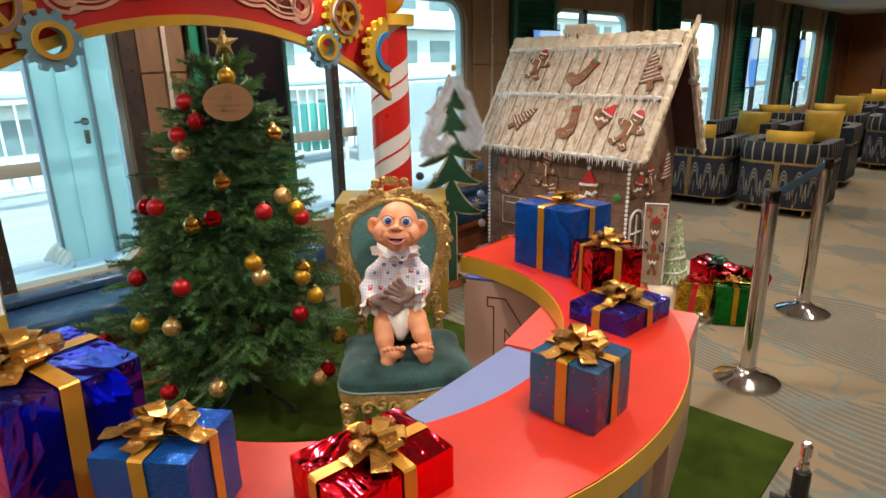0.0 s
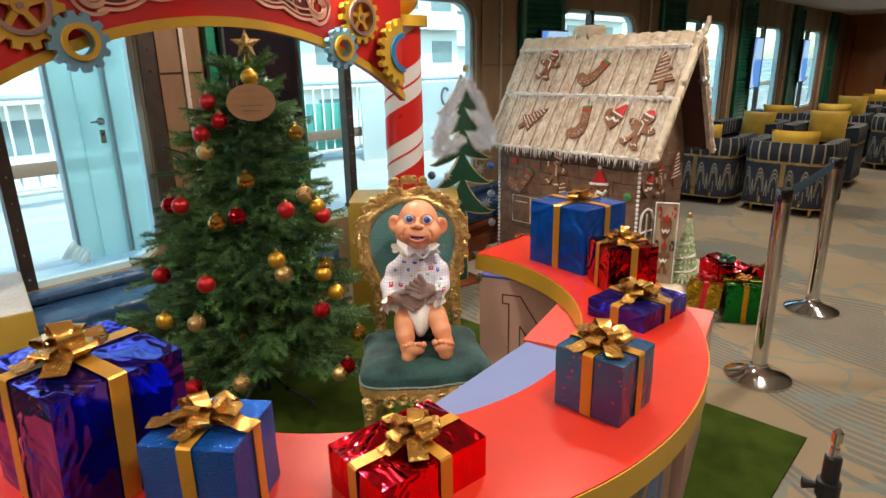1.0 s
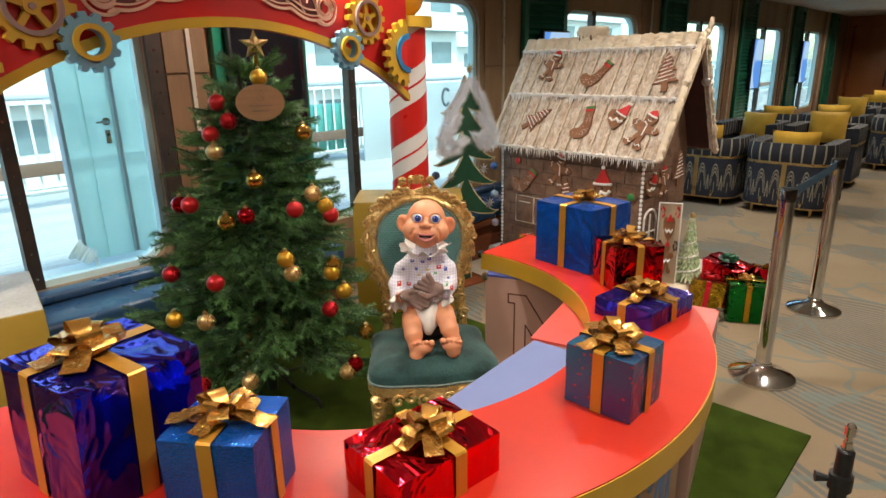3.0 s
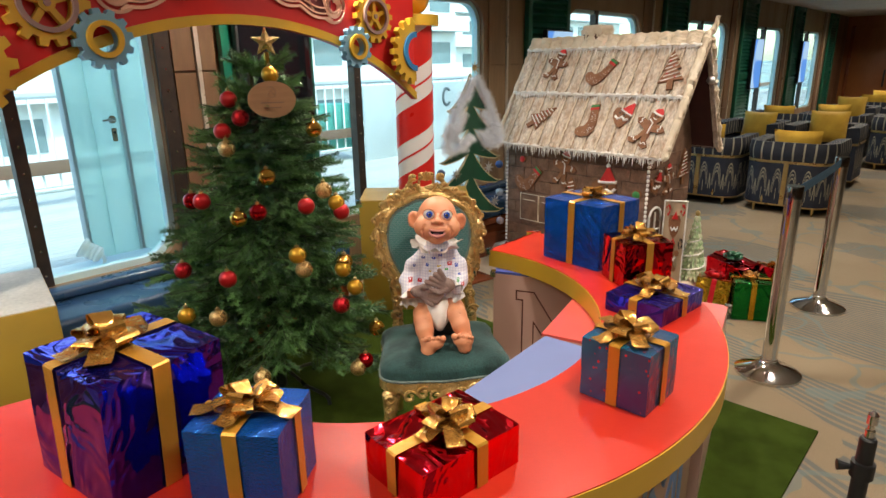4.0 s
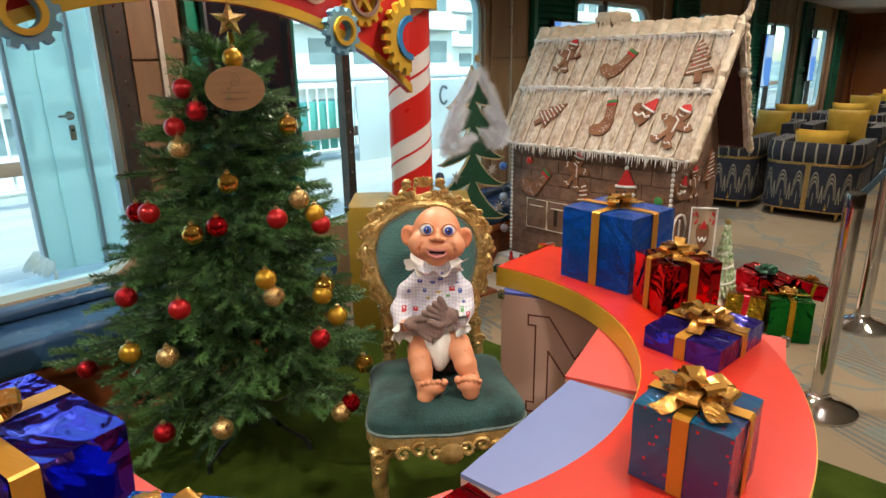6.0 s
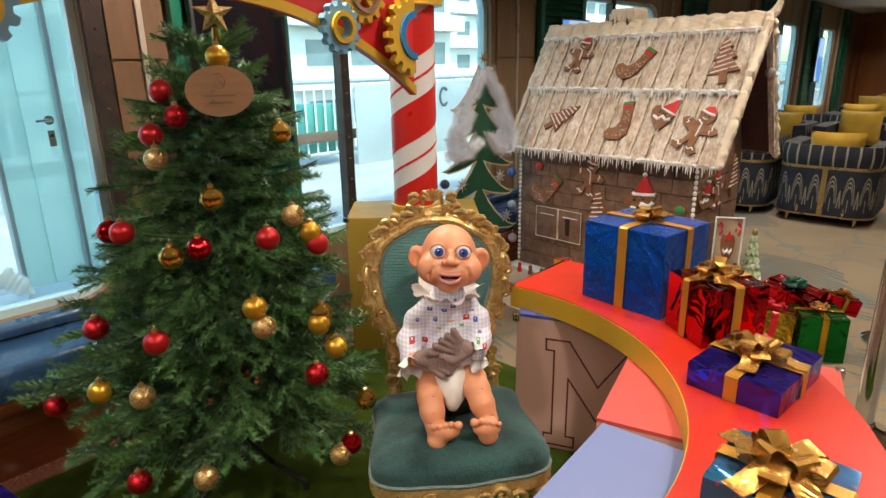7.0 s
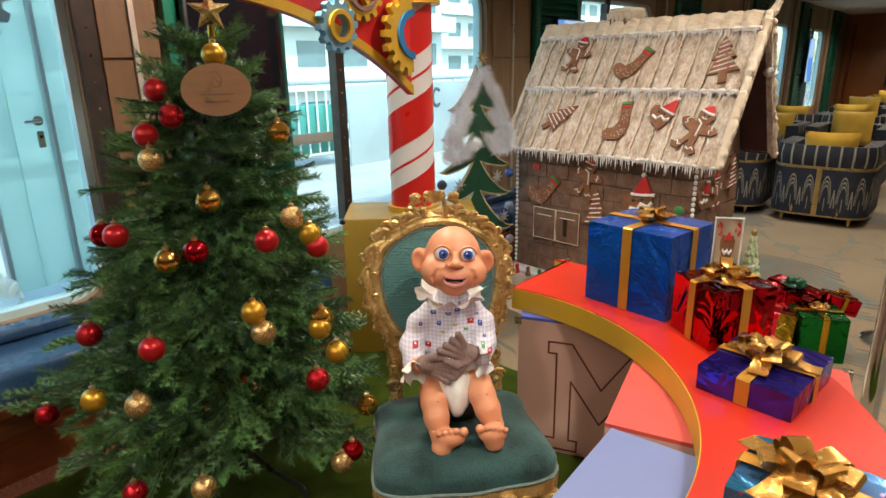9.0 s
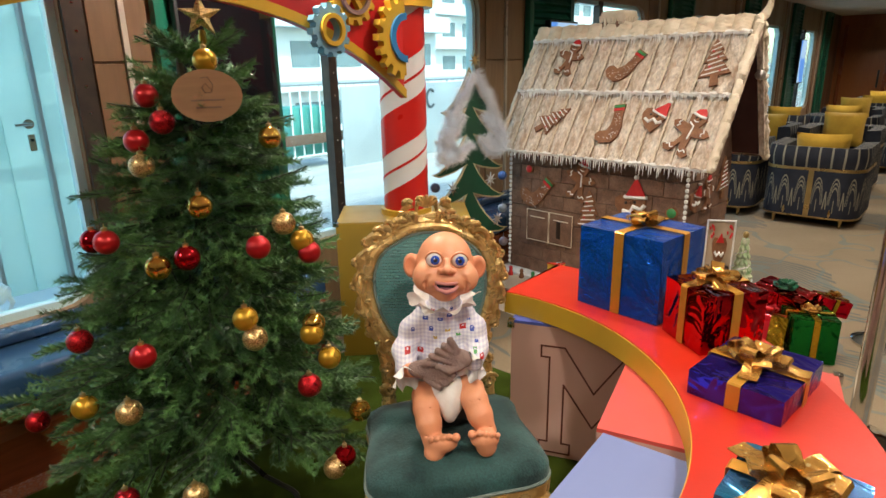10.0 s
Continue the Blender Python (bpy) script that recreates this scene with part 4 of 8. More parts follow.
def wafer(u0, u1, v0, v1, w0, seed, m):
    """One lumpy wafer plank, arched across its width."""
    bm = nb()
    nu, nv = 8, 22
    grid = []
    for j in range(nv + 1):
        row = []
        for i in range(nu + 1):
            f = i / nu
            u, v = u0 + (u1 - u0) * f, v0 + (v1 - v0) * j / nv
            h = 0.019 * math.sin(math.pi * f) ** 0.7
            h += 0.009 * noise.noise(Vector((u * 40, v * 34, seed))) + 0.007 * noise.noise(Vector((u * 90, v * 80, seed)))
            u += 0.004 * noise.noise(Vector((seed, v * 9, u * 3)))
            row.append(bm.verts.new(m @ Vector((u, v, w0 + h))))
        grid.append(row)
    for j in range(nv):
        for i in range(nu):
            bm.faces.new((grid[j][i], grid[j][i + 1], grid[j + 1][i + 1], grid[j + 1][i]))
    low = [bm.verts.new(m @ Vector((u0 + (u1 - u0) * i / nu, v0, w0 - 0.004))) for i in range(nu + 1)]
    for i in range(nu):
        bm.faces.new((low[i], low[i + 1], grid[0][i + 1], grid[0][i]))
    return bm


NW = 14
pw = (RX1 - RX0 - 0.05) / NW
for i in range(NW):
    u0 = RX0 + 0.015 + i * pw
    part("wafer_plank", wafer(u0 + 0.003, u0 + pw - 0.003, -0.02, SLOPE * 0.50, 0.0, i + 1.3, ROOF), M["wafer"], roof, "", 60)
    part("wafer_plank", wafer(u0 + 0.003, u0 + pw - 0.003, SLOPE * 0.475, SLOPE * 0.93, 0.026, i + 31.7, ROOF), M["wafer"], roof, "", 60)
    part("wafer_plank", wafer(u0 - 0.004, u0 + pw + 0.004, SLOPE * 0.895, SLOPE * 1.02, 0.050, i + 61.1, ROOF), M["icing"], roof, "", 60)
    part("wafer_plank", wafer(u0 + 0.003, u0 + pw - 0.003, -0.02, SLOPE_B * 0.98, 0.0, i + 91.1, BACK), M["wafer"], roof, "", 60)


def lumpy(pts, r, seed, n=8, amp=0.4):
    rnd_ = random.Random(seed)
    rad = [r * (1 + amp * (rnd_.random() - 0.4)) for _ in pts]
    rad[0] *= 0.6
    rad[-1] *= 0.6
    return tube(nb(), pts, rad, n)


def line_pts(a, b, n, jitter=0.0, seed=0):
    rnd_ = random.Random(seed)
    a, b = Vector(a), Vector(b)
    return [a.lerp(b, i / (n - 1)) + Vector((rnd_.uniform(-1, 1), rnd_.uniform(-1, 1), rnd_.uniform(-1, 1))) * jitter for i in range(n)]


part("icing_edge", lumpy(line_pts(ROOF @ Vector((RX1 - 0.01, -0.03, 0.02)), ROOF @ Vector((RX1 - 0.01, SLOPE * 1.03, 0.04)), 44, 0.004, 3), 0.022, 3), M["icing"], roof, "thick piped icing edge")
part("icing_edge", lumpy(line_pts(ROOF @ Vector((RX0 + 0.005, -0.03, 0.01)), ROOF @ Vector((RX0 + 0.005, SLOPE, 0.02)), 40, 0.003, 4), 0.014, 4), M["icing"], roof)
part("icing_edge", lumpy(line_pts(BACK @ Vector((RX1 - 0.01, -0.05, 0.01)), BACK @ Vector((RX1 - 0.01, SLOPE_B, 0.02)), 44, 0.006, 5), 0.02, 5), M["icing"], roof)
part("icing_edge", lumpy([Vector((RX1 - 0.01, YR - 0.02, RIDGE + 0.0)), Vector((RX1, YR, RIDGE + 0.04)), Vector((RX1 + 0.015, YR + 0.01, RIDGE + 0.08)), Vector((RX1 + 0.02, YR + 0.01, RIDGE + 0.125))], 0.02, 8), M["icing"], roof, "icing finial at the gable peak")
part("icing_edge", lumpy(line_pts((RX0, YR, RIDGE + 0.015), (RX1, YR, RIDGE + 0.015), 40, 0.004, 9), 0.016, 9), M["icing"], roof)
for i in range(1, NW):
    u_ = RX0 + 0.015 + i * pw
    for v0, v1, w_ in ((0.0, 0.47, 0.016), (0.49, 0.89, 0.041)):
        part("icing_line", lumpy(line_pts(ROOF @ Vector((u_, SLOPE * v0, w_)), ROOF @ Vector((u_ + 0.004, SLOPE * v1, w_)), 40, 0.003, i + 200 * v1), 0.0055, i + 7, 5), M["icing"], roof, "", 60)
for v_, w_, sd in ((SLOPE * 0.90, 0.056, 21), (SLOPE * 0.478, 0.034, 22), (-0.018, 0.006, 23)):
    part("icing_line", lumpy(line_pts(ROOF @ Vector((RX0 + 0.01, v_, w_)), ROOF @ Vector((RX1 - 0.02, v_, w_)), 90, 0.003, sd), 0.010, sd, 6, 0.9), M["icing_white"], roof, "white icing line")
    rnd = random.Random(sd)
    bm = nb()
    n_ic = 120 if v_ > 0 else 95
    for i in range(n_ic):
        u = RX0 + 0.02 + (RX1 - RX0 - 0.05) * (i + rnd.random() * 0.7) / n_ic
        L = rnd.uniform(0.012, 0.058) * (1.25 if v_ < 0 else 1.0)
        base = ROOF @ Vector((u, v_ - 0.002, w_ + 0.003))
        rr = rnd.uniform(0.003, 0.0085)
        dn = Vector((0, -0.25, -1)) if v_ > 0 else Vector((0, -0.05, -1))
        tube(bm, [base + Vector((0, 0, 0.006)), base + dn * L * 0.5, base + dn * L], [rr, rr * 0.6, 0.0006], 5)
    tagged(part("icing_fringe", bm, M["icing_white"], roof, "row of piped icing icicles"), kind="stuff")
rnd = random.Random(77)
bm = nb()
for i in range(60):
    f = rnd.random()
    p = ROOF @ Vector((RX1 + rnd.uniform(-0.03, 0.01), SLOPE * f, 0.02)) if i % 2 else BACK @ Vector((RX1 + rnd.uniform(-0.02, 0.01), SLOPE_B * f, 0.0))
    tube(bm, [p, p + Vector((0, 0, -rnd.uniform(0.02, 0.06)))], [rnd.uniform(0.004, 0.009), 0.001], 5)
tagged(part("icing_fringe", bm, M["icing"], roof, "dripping icing on the gable edge"), kind="stuff")

chim = part("chimney", one_box(0.36, 0.50, YR - 0.05, YR + 0.09, RIDGE - 0.06, RIDGE + 0.085, 0.004), M["ginger"], house, "chimney with dripping icing")
bm = nb()
box(bm, 0.350, 0.512, YR - 0.062, YR + 0.10, RIDGE + 0.07, RIDGE + 0.115, 0.018, seg=3)
rnd = random.Random(9)
for i in range(16):
    x = 0.352 + 0.158 * i / 15
    L = rnd.uniform(0.01, 0.065)
    tube(bm, [(x, YR - 0.054, RIDGE + 0.085), (x, YR - 0.056, RIDGE + 0.085 - L)], [0.011, 0.007], 6)
    tube(bm, [(0.505, YR - 0.054 + 0.15 * i / 15, RIDGE + 0.085), (0.505, YR - 0.054 + 0.15 * i / 15, RIDGE + 0.085 - L)], [0.011, 0.007], 6)
part("chimney_icing", bm, M["icing"], chim, "dripping cream icing cap")
# gable infill, set back; the darkness inside is put into its colour
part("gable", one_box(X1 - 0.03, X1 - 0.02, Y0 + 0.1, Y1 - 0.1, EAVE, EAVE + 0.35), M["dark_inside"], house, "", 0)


def man(k=1.0):
    pts = [(-0.10, -0.30), (-0.06, -0.08), (-0.30, 0.0), (-0.36, 0.10), (-0.27, 0.18), (-0.10, 0.16), (-0.12, 0.24), (-0.15, 0.36), (-0.10, 0.46), (0, 0.50), (0.10, 0.46), (0.15, 0.36), (0.12, 0.24), (0.10, 0.16), (0.27, 0.18), (0.36, 0.10), (0.30, 0.0), (0.10, -0.06), (0.14, -0.30), (0.26, -0.42), (0.20, -0.52), (0.08, -0.50), (0.0, -0.24), (-0.08, -0.50), (-0.20, -0.52), (-0.26, -0.42)]
    return [(x * k * 1.22, y * k) for x, y in pts[:18] + [(0.14, -0.30), (0.26, -0.42), (0.20, -0.52), (0.08, -0.50), (0.0, -0.24), (-0.08, -0.50), (-0.20, -0.52), (-0.26, -0.42)]]


def sock(k=1.0):
    return [(x * k, y * k) for x, y in [(-0.02, 0.5), (0.26, 0.5), (0.24, 0.2), (0.26, -0.12), (0.20, -0.36), (0.05, -0.5), (-0.22, -0.5), (-0.38, -0.40), (-0.40, -0.26), (-0.30, -0.18), (-0.12, -0.18), (-0.02, -0.02), (0.0, 0.2)]]


def fir(k=1.0):
    return [(x * k, y * k) for x, y in [(0, 0.52), (0.14, 0.26), (0.08, 0.26), (0.22, 0.02), (0.13, 0.02), (0.30, -0.28), (0.07, -0.28), (0.07, -0.5), (-0.07, -0.5), (-0.07, -0.28), (-0.30, -0.28), (-0.13, 0.02), (-0.22, 0.02), (-0.08, 0.26), (-0.14, 0.26)]]


def heart(k=1.0):
    return [(x * k, y * k) for x, y in [(0, -0.45), (0.22, -0.25), (0.36, 0.0), (0.38, 0.2), (0.28, 0.36), (0.12, 0.36), (0, 0.24), (-0.12, 0.36), (-0.28, 0.36), (-0.38, 0.2), (-0.36, 0.0), (-0.22, -0.25)]]


def cookie(kind, m, size, turn=0.0, seed=0):
    """A baked cookie with icing, stuck to the house; m is the surface, its z pointing outward."""
    shape = {"man": man, "sock": sock, "fir": fir, "santa": heart, "round": lambda k: circle(0, 0, 0.4 * k, 20)}[kind](size)
    c = part("cookie", nb(), M["cookie"], house, {"man": "gingerbread man with white icing and a red cap", "sock": "stocking cookie with a red and green cuff", "fir": "fir-tree cookie with icing zigzag", "santa": "heart-shaped cookie face with a red cap", "round": "round sweet"}[kind])
    c.matrix_local = m @ pose(0, 0, 0, 0, 0, turn)
    bm = nb()
    plate(bm, [shape], 0.012)
    c.data = mesh("cookie", bm, M["cookie"])
    s = size

    def ice(pts, w_, material="icing_white", name="icing"):
        bm_ = nb()
        tube(bm_, [(x * s, y * s, 0.0125) for x, y in pts], w_ * s, 6)
        part(name, bm_, M[material], c)

    def dab(x, y, r, material, rz=0.006):
        bm_ = nb()
        blob(bm_, (x * s, y * s, 0.012), (r * s, r * s, rz), 10)
        part("icing_dot", bm_, M[material], c)

    if kind == "man":
        bm_ = nb()
        plate(bm_, [[(-0.14 * s, 0.40 * s), (0.14 * s, 0.40 * s), (0.10 * s, 0.50 * s), (0.02 * s, 0.56 * s), (-0.1 * s, 0.5 * s)]], 0.006, pose(0, 0, 0.011))
        part("cap", bm_, M["sugar_red"], c, "red fondant cap")
        ice([(-0.15, 0.40), (0, 0.385), (0.15, 0.40)], 0.03)
        for sgn in (-1, 1):
            dab(0.05 * sgn, 0.33, 0.025, "sugar_black")
            ice([(sgn * x, y) for x, y in ((0.30, 0.02), (0.26, 0.07), (0.31, 0.11), (0.27, 0.17))], 0.016)
            ice([(sgn * x, y) for x, y in ((0.24, -0.40), (0.18, -0.36), (0.13, -0.43), (0.07, -0.40))], 0.016)
        ice([(-0.06, 0.27), (0, 0.25), (0.06, 0.27)], 0.012)
        ice([(-0.1, 0.2), (0.02, 0.15), (0.05, 0.0), (0.08, -0.14)], 0.02)
    elif kind == "sock":
        for yy, mt in ((0.44, "sugar_green"), (0.36, "sugar_red")):
            bm_ = nb()
            box(bm_, -0.02 * s, 0.26 * s, (yy - 0.035) * s, (yy + 0.035) * s, 0.011, 0.017, 0.002)
            part("cuff", bm_, M[mt], c)
        rr = random.Random(seed)
        bm_ = nb()
        for _ in range(34):
            t_ = rr.random()
            x, y = (rr.uniform(0.02, 0.22), rr.uniform(-0.4, 0.3)) if t_ > 0.4 else (rr.uniform(-0.34, 0.1), rr.uniform(-0.44, -0.24))
            blob(bm_, (x * s, y * s, 0.0125), 0.011 * s, 6)
        tagged(part("sprinkles", bm_, M["icing_white"], c), kind="stuff")
    elif kind == "fir":
        for y, w_ in ((0.36, 0.06), (0.26, 0.10), (0.16, 0.10), (0.06, 0.15), (-0.04, 0.13), (-0.14, 0.18), (-0.24, 0.24)):
            ice([(-w_, y), (w_, y + 0.05)], 0.014)
        for x, y in ((0.05, 0.1), (-0.1, -0.08), (0.1, -0.2), (-0.05, 0.25)):
            dab(x, y, 0.025, "sugar_red")
    elif kind == "santa":
        bm_ = nb()
        plate(bm_, [[(-0.05 * s, 0.26 * s), (0.40 * s, 0.02 * s), (0.44 * s, 0.5 * s)]], 0.008, pose(0, 0, 0.011))
        part("cap", bm_, M["sugar_red"], c, "red fondant cap")
        ice([(-0.06, 0.28), (0.16, 0.14), (0.41, 0.0)], 0.045)
        dab(0.42, 0.5, 0.06, "icing_white", 0.012)
        ice([(-0.26, 0.02), (-0.12, -0.10), (0.02, -0.02), (0.14, -0.16), (0.28, -0.12)], 0.05)
        dab(0.02, 0.1, 0.04, "cookie", 0.012)
        dab(-0.10, 0.14, 0.04, "sugar_black")
        dab(0.10, 0.05, 0.04, "sugar_black")
    elif kind == "round":
        dab(0, 0, 0.33, "sugar_green" if seed % 2 else "sugar_red", 0.01)
    return c


def on_roof(u, v, upper):
    return ROOF @ pose(RX0 + (RX1 - RX0) * u, SLOPE * v, 0.047 if upper else 0.022)


cookie("man", on_roof(0.244, 0.744, True), 0.22, -12)
cookie("sock", on_roof(0.533, 0.674, True), 0.225, -30, 1)
cookie("fir", on_roof(0.892, 0.686, True), 0.27, 12)
cookie("fir", on_roof(0.258, 0.242, False), 0.25, -52)
cookie("sock", on_roof(0.552, 0.24, False), 0.23, 8, 2)
cookie("santa", on_roof(0.72, 0.292, False), 0.18, 5)
cookie("man", on_roof(0.872, 0.211, False), 0.25, -22)


def on_front(x, z):
    return Matrix(((1, 0, 0, x), (0, 0, -1, Y0 - 0.010), (0, 1, 0, z), (0, 0, 0, 1)))


def on_gable(y, z):
    return Matrix(((0, 0, 1, X1 + 0.010), (1, 0, 0, y), (0, 1, 0, z), (0, 0, 0, 1)))


cookie("round", on_front(0.077, 0.879), 0.07, 0, 0)
cookie("sock", on_front(0.14, 0.743), 0.25, -38, 3)
cookie("man", on_front(0.455, 0.848), 0.24, -15)
cookie("fir", on_front(0.526, 0.652), 0.28, 0)
cookie("santa", on_front(0.807, 0.745), 0.25, 35)
cookie("round", on_front(1.038, 0.74), 0.085, 0, 1)
cookie("santa", on_gable(0.14, 0.80), 0.15, 15)
cookie("man", on_gable(0.30, 0.82), 0.19, 5)
cookie("fir", on_gable(0.50, 0.88), 0.24, 0)

# shuttered window with icing outline
for x0, x1, op in ((0.068, 0.238, False), (0.246, 0.416, True)):
    sh = part("window_shutter", one_box(x0, x1, Y0 - 0.020, Y0 - 0.008, 0.42, 0.62, 0.003), M["ginger"], house, "gingerbread shutter outlined in icing")
    bm = nb()
    tube(bm, [(x0, Y0 - 0.022, 0.42), (x1, Y0 - 0.022, 0.42), (x1, Y0 - 0.022, 0.62), (x0, Y0 - 0.022, 0.62)], 0.0038, 6, closed=True)
    part("icing", bm, M["icing"], sh)
    bm = nb()
    tube(bm, [(x0 + 0.03, Y0 - 0.022, 0.575), (x1 - 0.03, Y0 - 0.022, 0.575)], 0.0038, 6)
    part("icing", bm, M["icing"], sh)
    if op:
        part("slot", one_box(0.300, 0.330, Y0 - 0.023, Y0 - 0.019, 0.46, 0.57), M["sugar_black"], sh)
# strings of sweets on the corners
for x, y in ((X1 + 0.006, Y0 - 0.008), (X0 - 0.004, Y0 - 0.008)):
    for i in range(26):
        bm = nb()
        blob(bm, (x, y, BASE + 0.03 + i * 0.029), (0.011, 0.011, 0.013), 8)
        part("sweet", bm, M["icing_white"], house, "white piped sweet")
# arched side window and door sign on the gable end
bm = nb()
arch_pts = [(X1 + 0.014, 0.10, 0.36), (X1 + 0.014, 0.10, 0.58)] + [(X1 + 0.014, 0.175 - 0.075 * math.cos(a), 0.58 + 0.07 * math.sin(a)) for a in np.linspace(0.3, 2.85, 8)] + [(X1 + 0.014, 0.25, 0.58), (X1 + 0.014, 0.25, 0.36)]
tube(bm, arch_pts, 0.008, 6, closed=True)
tube(bm, [(X1 + 0.014, 0.10, 0.5), (X1 + 0.014, 0.25, 0.5)], 0.006, 6)
tube(bm, [(X1 + 0.014, 0.175, 0.36), (X1 + 0.014, 0.175, 0.62)], 0.006, 6)
part("side_window_icing", bm, M["icing_white"], house, "arched window piped in white icing")
door = thing("gingerbread_door", "open gingerbread door piped with icing and holly", "door", *(house.matrix_world @ Vector((1.219, 0.09, BASE))), 26)
door.scale = (0.55, 1.0, 1.15)
part("door_leaf", one_box(0, 0.24, -0.012, 0.0, 0, 0.46, 0.004), mat("tan_gingerbread_card", (0.40, 0.30, 0.20), (0.34, 0.25, 0.165), 12, 0.7, bump=0.001, bscale=140), door, "tan gingerbread door leaf")
bm = nb()
tube(bm, [(0, -0.014, 0), (0, -0.014, 0.46), (0.24, -0.014, 0.46), (0.24, -0.014, 0)], 0.009, 6)
part("icing", bm, M["icing_white"], door, "piped white border")
for kind_, z in (("santa", 0.32), ("man", 0.15)):
    sh = (heart if kind_ == "santa" else man)(0.17 if kind_ == "santa" else 0.18)
    bm = nb()
    plate(bm, [sh], 0.01, Matrix(((1, 0, 0, 0.12), (0, 0, -1, -0.012), (0, 1, 0, z), (0, 0, 0, 1))))
    part("cookie", bm, M["cookie"], door)
    bm = nb()
    if kind_ == "santa":
        plate(bm, [[(-0.034, 0.03), (0.034, 0.03), (0.008, 0.075)]], 0.006, Matrix(((1, 0, 0, 0.12), (0, 0, -1, -0.022), (0, 1, 0, z + 0.01), (0, 0, 0, 1))))
    else:
        plate(bm, [[(-0.028, 0.07), (0.028, 0.07), (0.0, 0.105)]], 0.006, Matrix(((1, 0, 0, 0.12), (0, 0, -1, -0.022), (0, 1, 0, z), (0, 0, 0, 1))))
    part("cap", bm, M["sugar_red"], door)
    bm = nb()
    tube(bm, [(0.08, -0.024, z - 0.005), (0.10, -0.026, z - 0.022), (0.12, -0.026, z - 0.008), (0.14, -0.026, z - 0.022), (0.16, -0.024, z - 0.005)], 0.009, 6)
    part("icing", bm, M["icing_white"], door)
rnd = random.Random(4)
for x, z in ((0.04, 0.41), (0.20, 0.41), (0.035, 0.22), (0.205, 0.22)):
    bm = nb()
    for i in range(9):
        a = rnd.uniform(0, 6.28)
        p = Vector((x + 0.02 * math.cos(a), -0.018, z + 0.025 * math.sin(a)))
        blob(bm, p, (0.009, 0.006, 0.009), 6)
    part("holly", bm, M["sugar_red"] if z > 0.3 else M["sugar_black"], door, "red holly cluster")
bm = nb()
blob(bm, (0, 0, 0), 0.028, 16)
bell = thing("silver_bauble", "silver glitter bauble hanging in the gable", "bauble", -3.324, 6.208, 1.446)
M["silver"] = foil("silver_glitter", (0.62, 0.60, 0.58), (0.5, 0.48, 0.47), 60, 0.003, 0.3, 0.9, fine_scale=300)
part("ball", bm, M["silver"], bell)
part("thread", tube(nb(), [(0, 0, 0.028), (0, 0, 0.20)], 0.0015, 5), M["silver"], bell)

# platform under the house, draped with cloth
def cloth(x0, x1, y0, y1, z, spread, seed, n=46):
    bm = nb()
    grid = []
    for j in range(n + 1):
        row = []
        for i in range(n + 1):
            u, v = -spread + (x1 - x0 + 2 * spread) * i / n, -spread + (y1 - y0 + 2 * spread) * j / n
            dx = max(0, -u, u - (x1 - x0))
            dy = max(0, -v, v - (y1 - y0))
            d = math.hypot(dx, dy)
            f = max(0.0, 1 - d / (spread * 0.45))
            zz = z * (f * f * (3 - 2 * f))
            wr = noise.noise(Vector((u * 5 + seed, v * 5, 0))) * 0.5 + noise.noise(Vector((u * 13, v * 13 + seed, 2))) * 0.3
            edge = 1 + 0.35 * noise.noise(Vector((math.atan2(v - 0.4, u - 0.6) * 3, seed, 1)))
            if d > 0:
                zz = max(0.004, zz + 0.035 * wr * min(1, d / 0.05))
                k = edge
                u = u if dx == 0 else (u * 1.0 + (k - 1) * dx * (1 if u > 0 else -1))
                v = v if dy == 0 else (v * 1.0 + (k - 1) * dy * (1 if v > 0 else -1))
            row.append(bm.verts.new((x0 + u, y0 + v, zz)))
        grid.append(row)
    for j in range(n):
        for i in range(n):
            bm.faces.new((grid[j][i], grid[j][i + 1], grid[j + 1][i + 1], grid[j + 1][i]))
    return bm


sn = thing("snow_platform", "low platform draped with crumpled cream cloth under the gingerbread house", "platform", HX, HY, 0, HYAW)
part("platform_board", one_box(-0.10, 1.36, -0.02, 0.75, 0.0, BASE - 0.012), M["snow_cloth"], sn, "", 0)
part("cloth", cloth(-0.12, 1.38, -0.03, 0.77, BASE - 0.004, 0.24, 3.3, 60), M["snow_cloth"], sn, "crumpled cream cloth", 80)
part("ledge", one_box(-0.09, 0.5, -0.045, 0.068, BASE - 0.03, BASE, 0.006), M["icing_white"], sn, "white icing ledge")

# little figures and bottle-brush trees on the platform
M["mint"] = mat("mint_icing", (0.30, 0.46, 0.22), (0.62, 0.62, 0.45), 30, 0.7, bump=0.004, bscale=60)
M["brush"] = mat("teal_bristle", (0.02, 0.13, 0.15), (0.015, 0.09, 0.11), 40, 0.8)


def local_house(x, y, z=0.0):
    return house.matrix_world @ Vector((x - 0.005, y - 0.09, z))


cp = local_house(1.36, 0.36)
cone = thing("icing_tree", "small cone tree of green and white piped icing", "ornament", cp.x, cp.y, BASE)
bm = nb()
for k in range(11):
    z = 0.02 + k * 0.037
    r = 0.085 * (1 - k / 12)
    n = max(6, int(20 * (1 - k / 13)))
    for i in range(n):
        a = 2 * math.pi * i / n + k
        tube(bm, [(r * 0.5 * math.cos(a), r * 0.5 * math.sin(a), z + 0.02), (r * math.cos(a), r * math.sin(a), z), (r * 1.08 * math.cos(a), r * 1.08 * math.sin(a), z - 0.018)], [0.012, 0.009, 0.002], 5)
part("piped_leaves", bm, M["mint"], cone, "piped green icing leaves")
bm = nb()
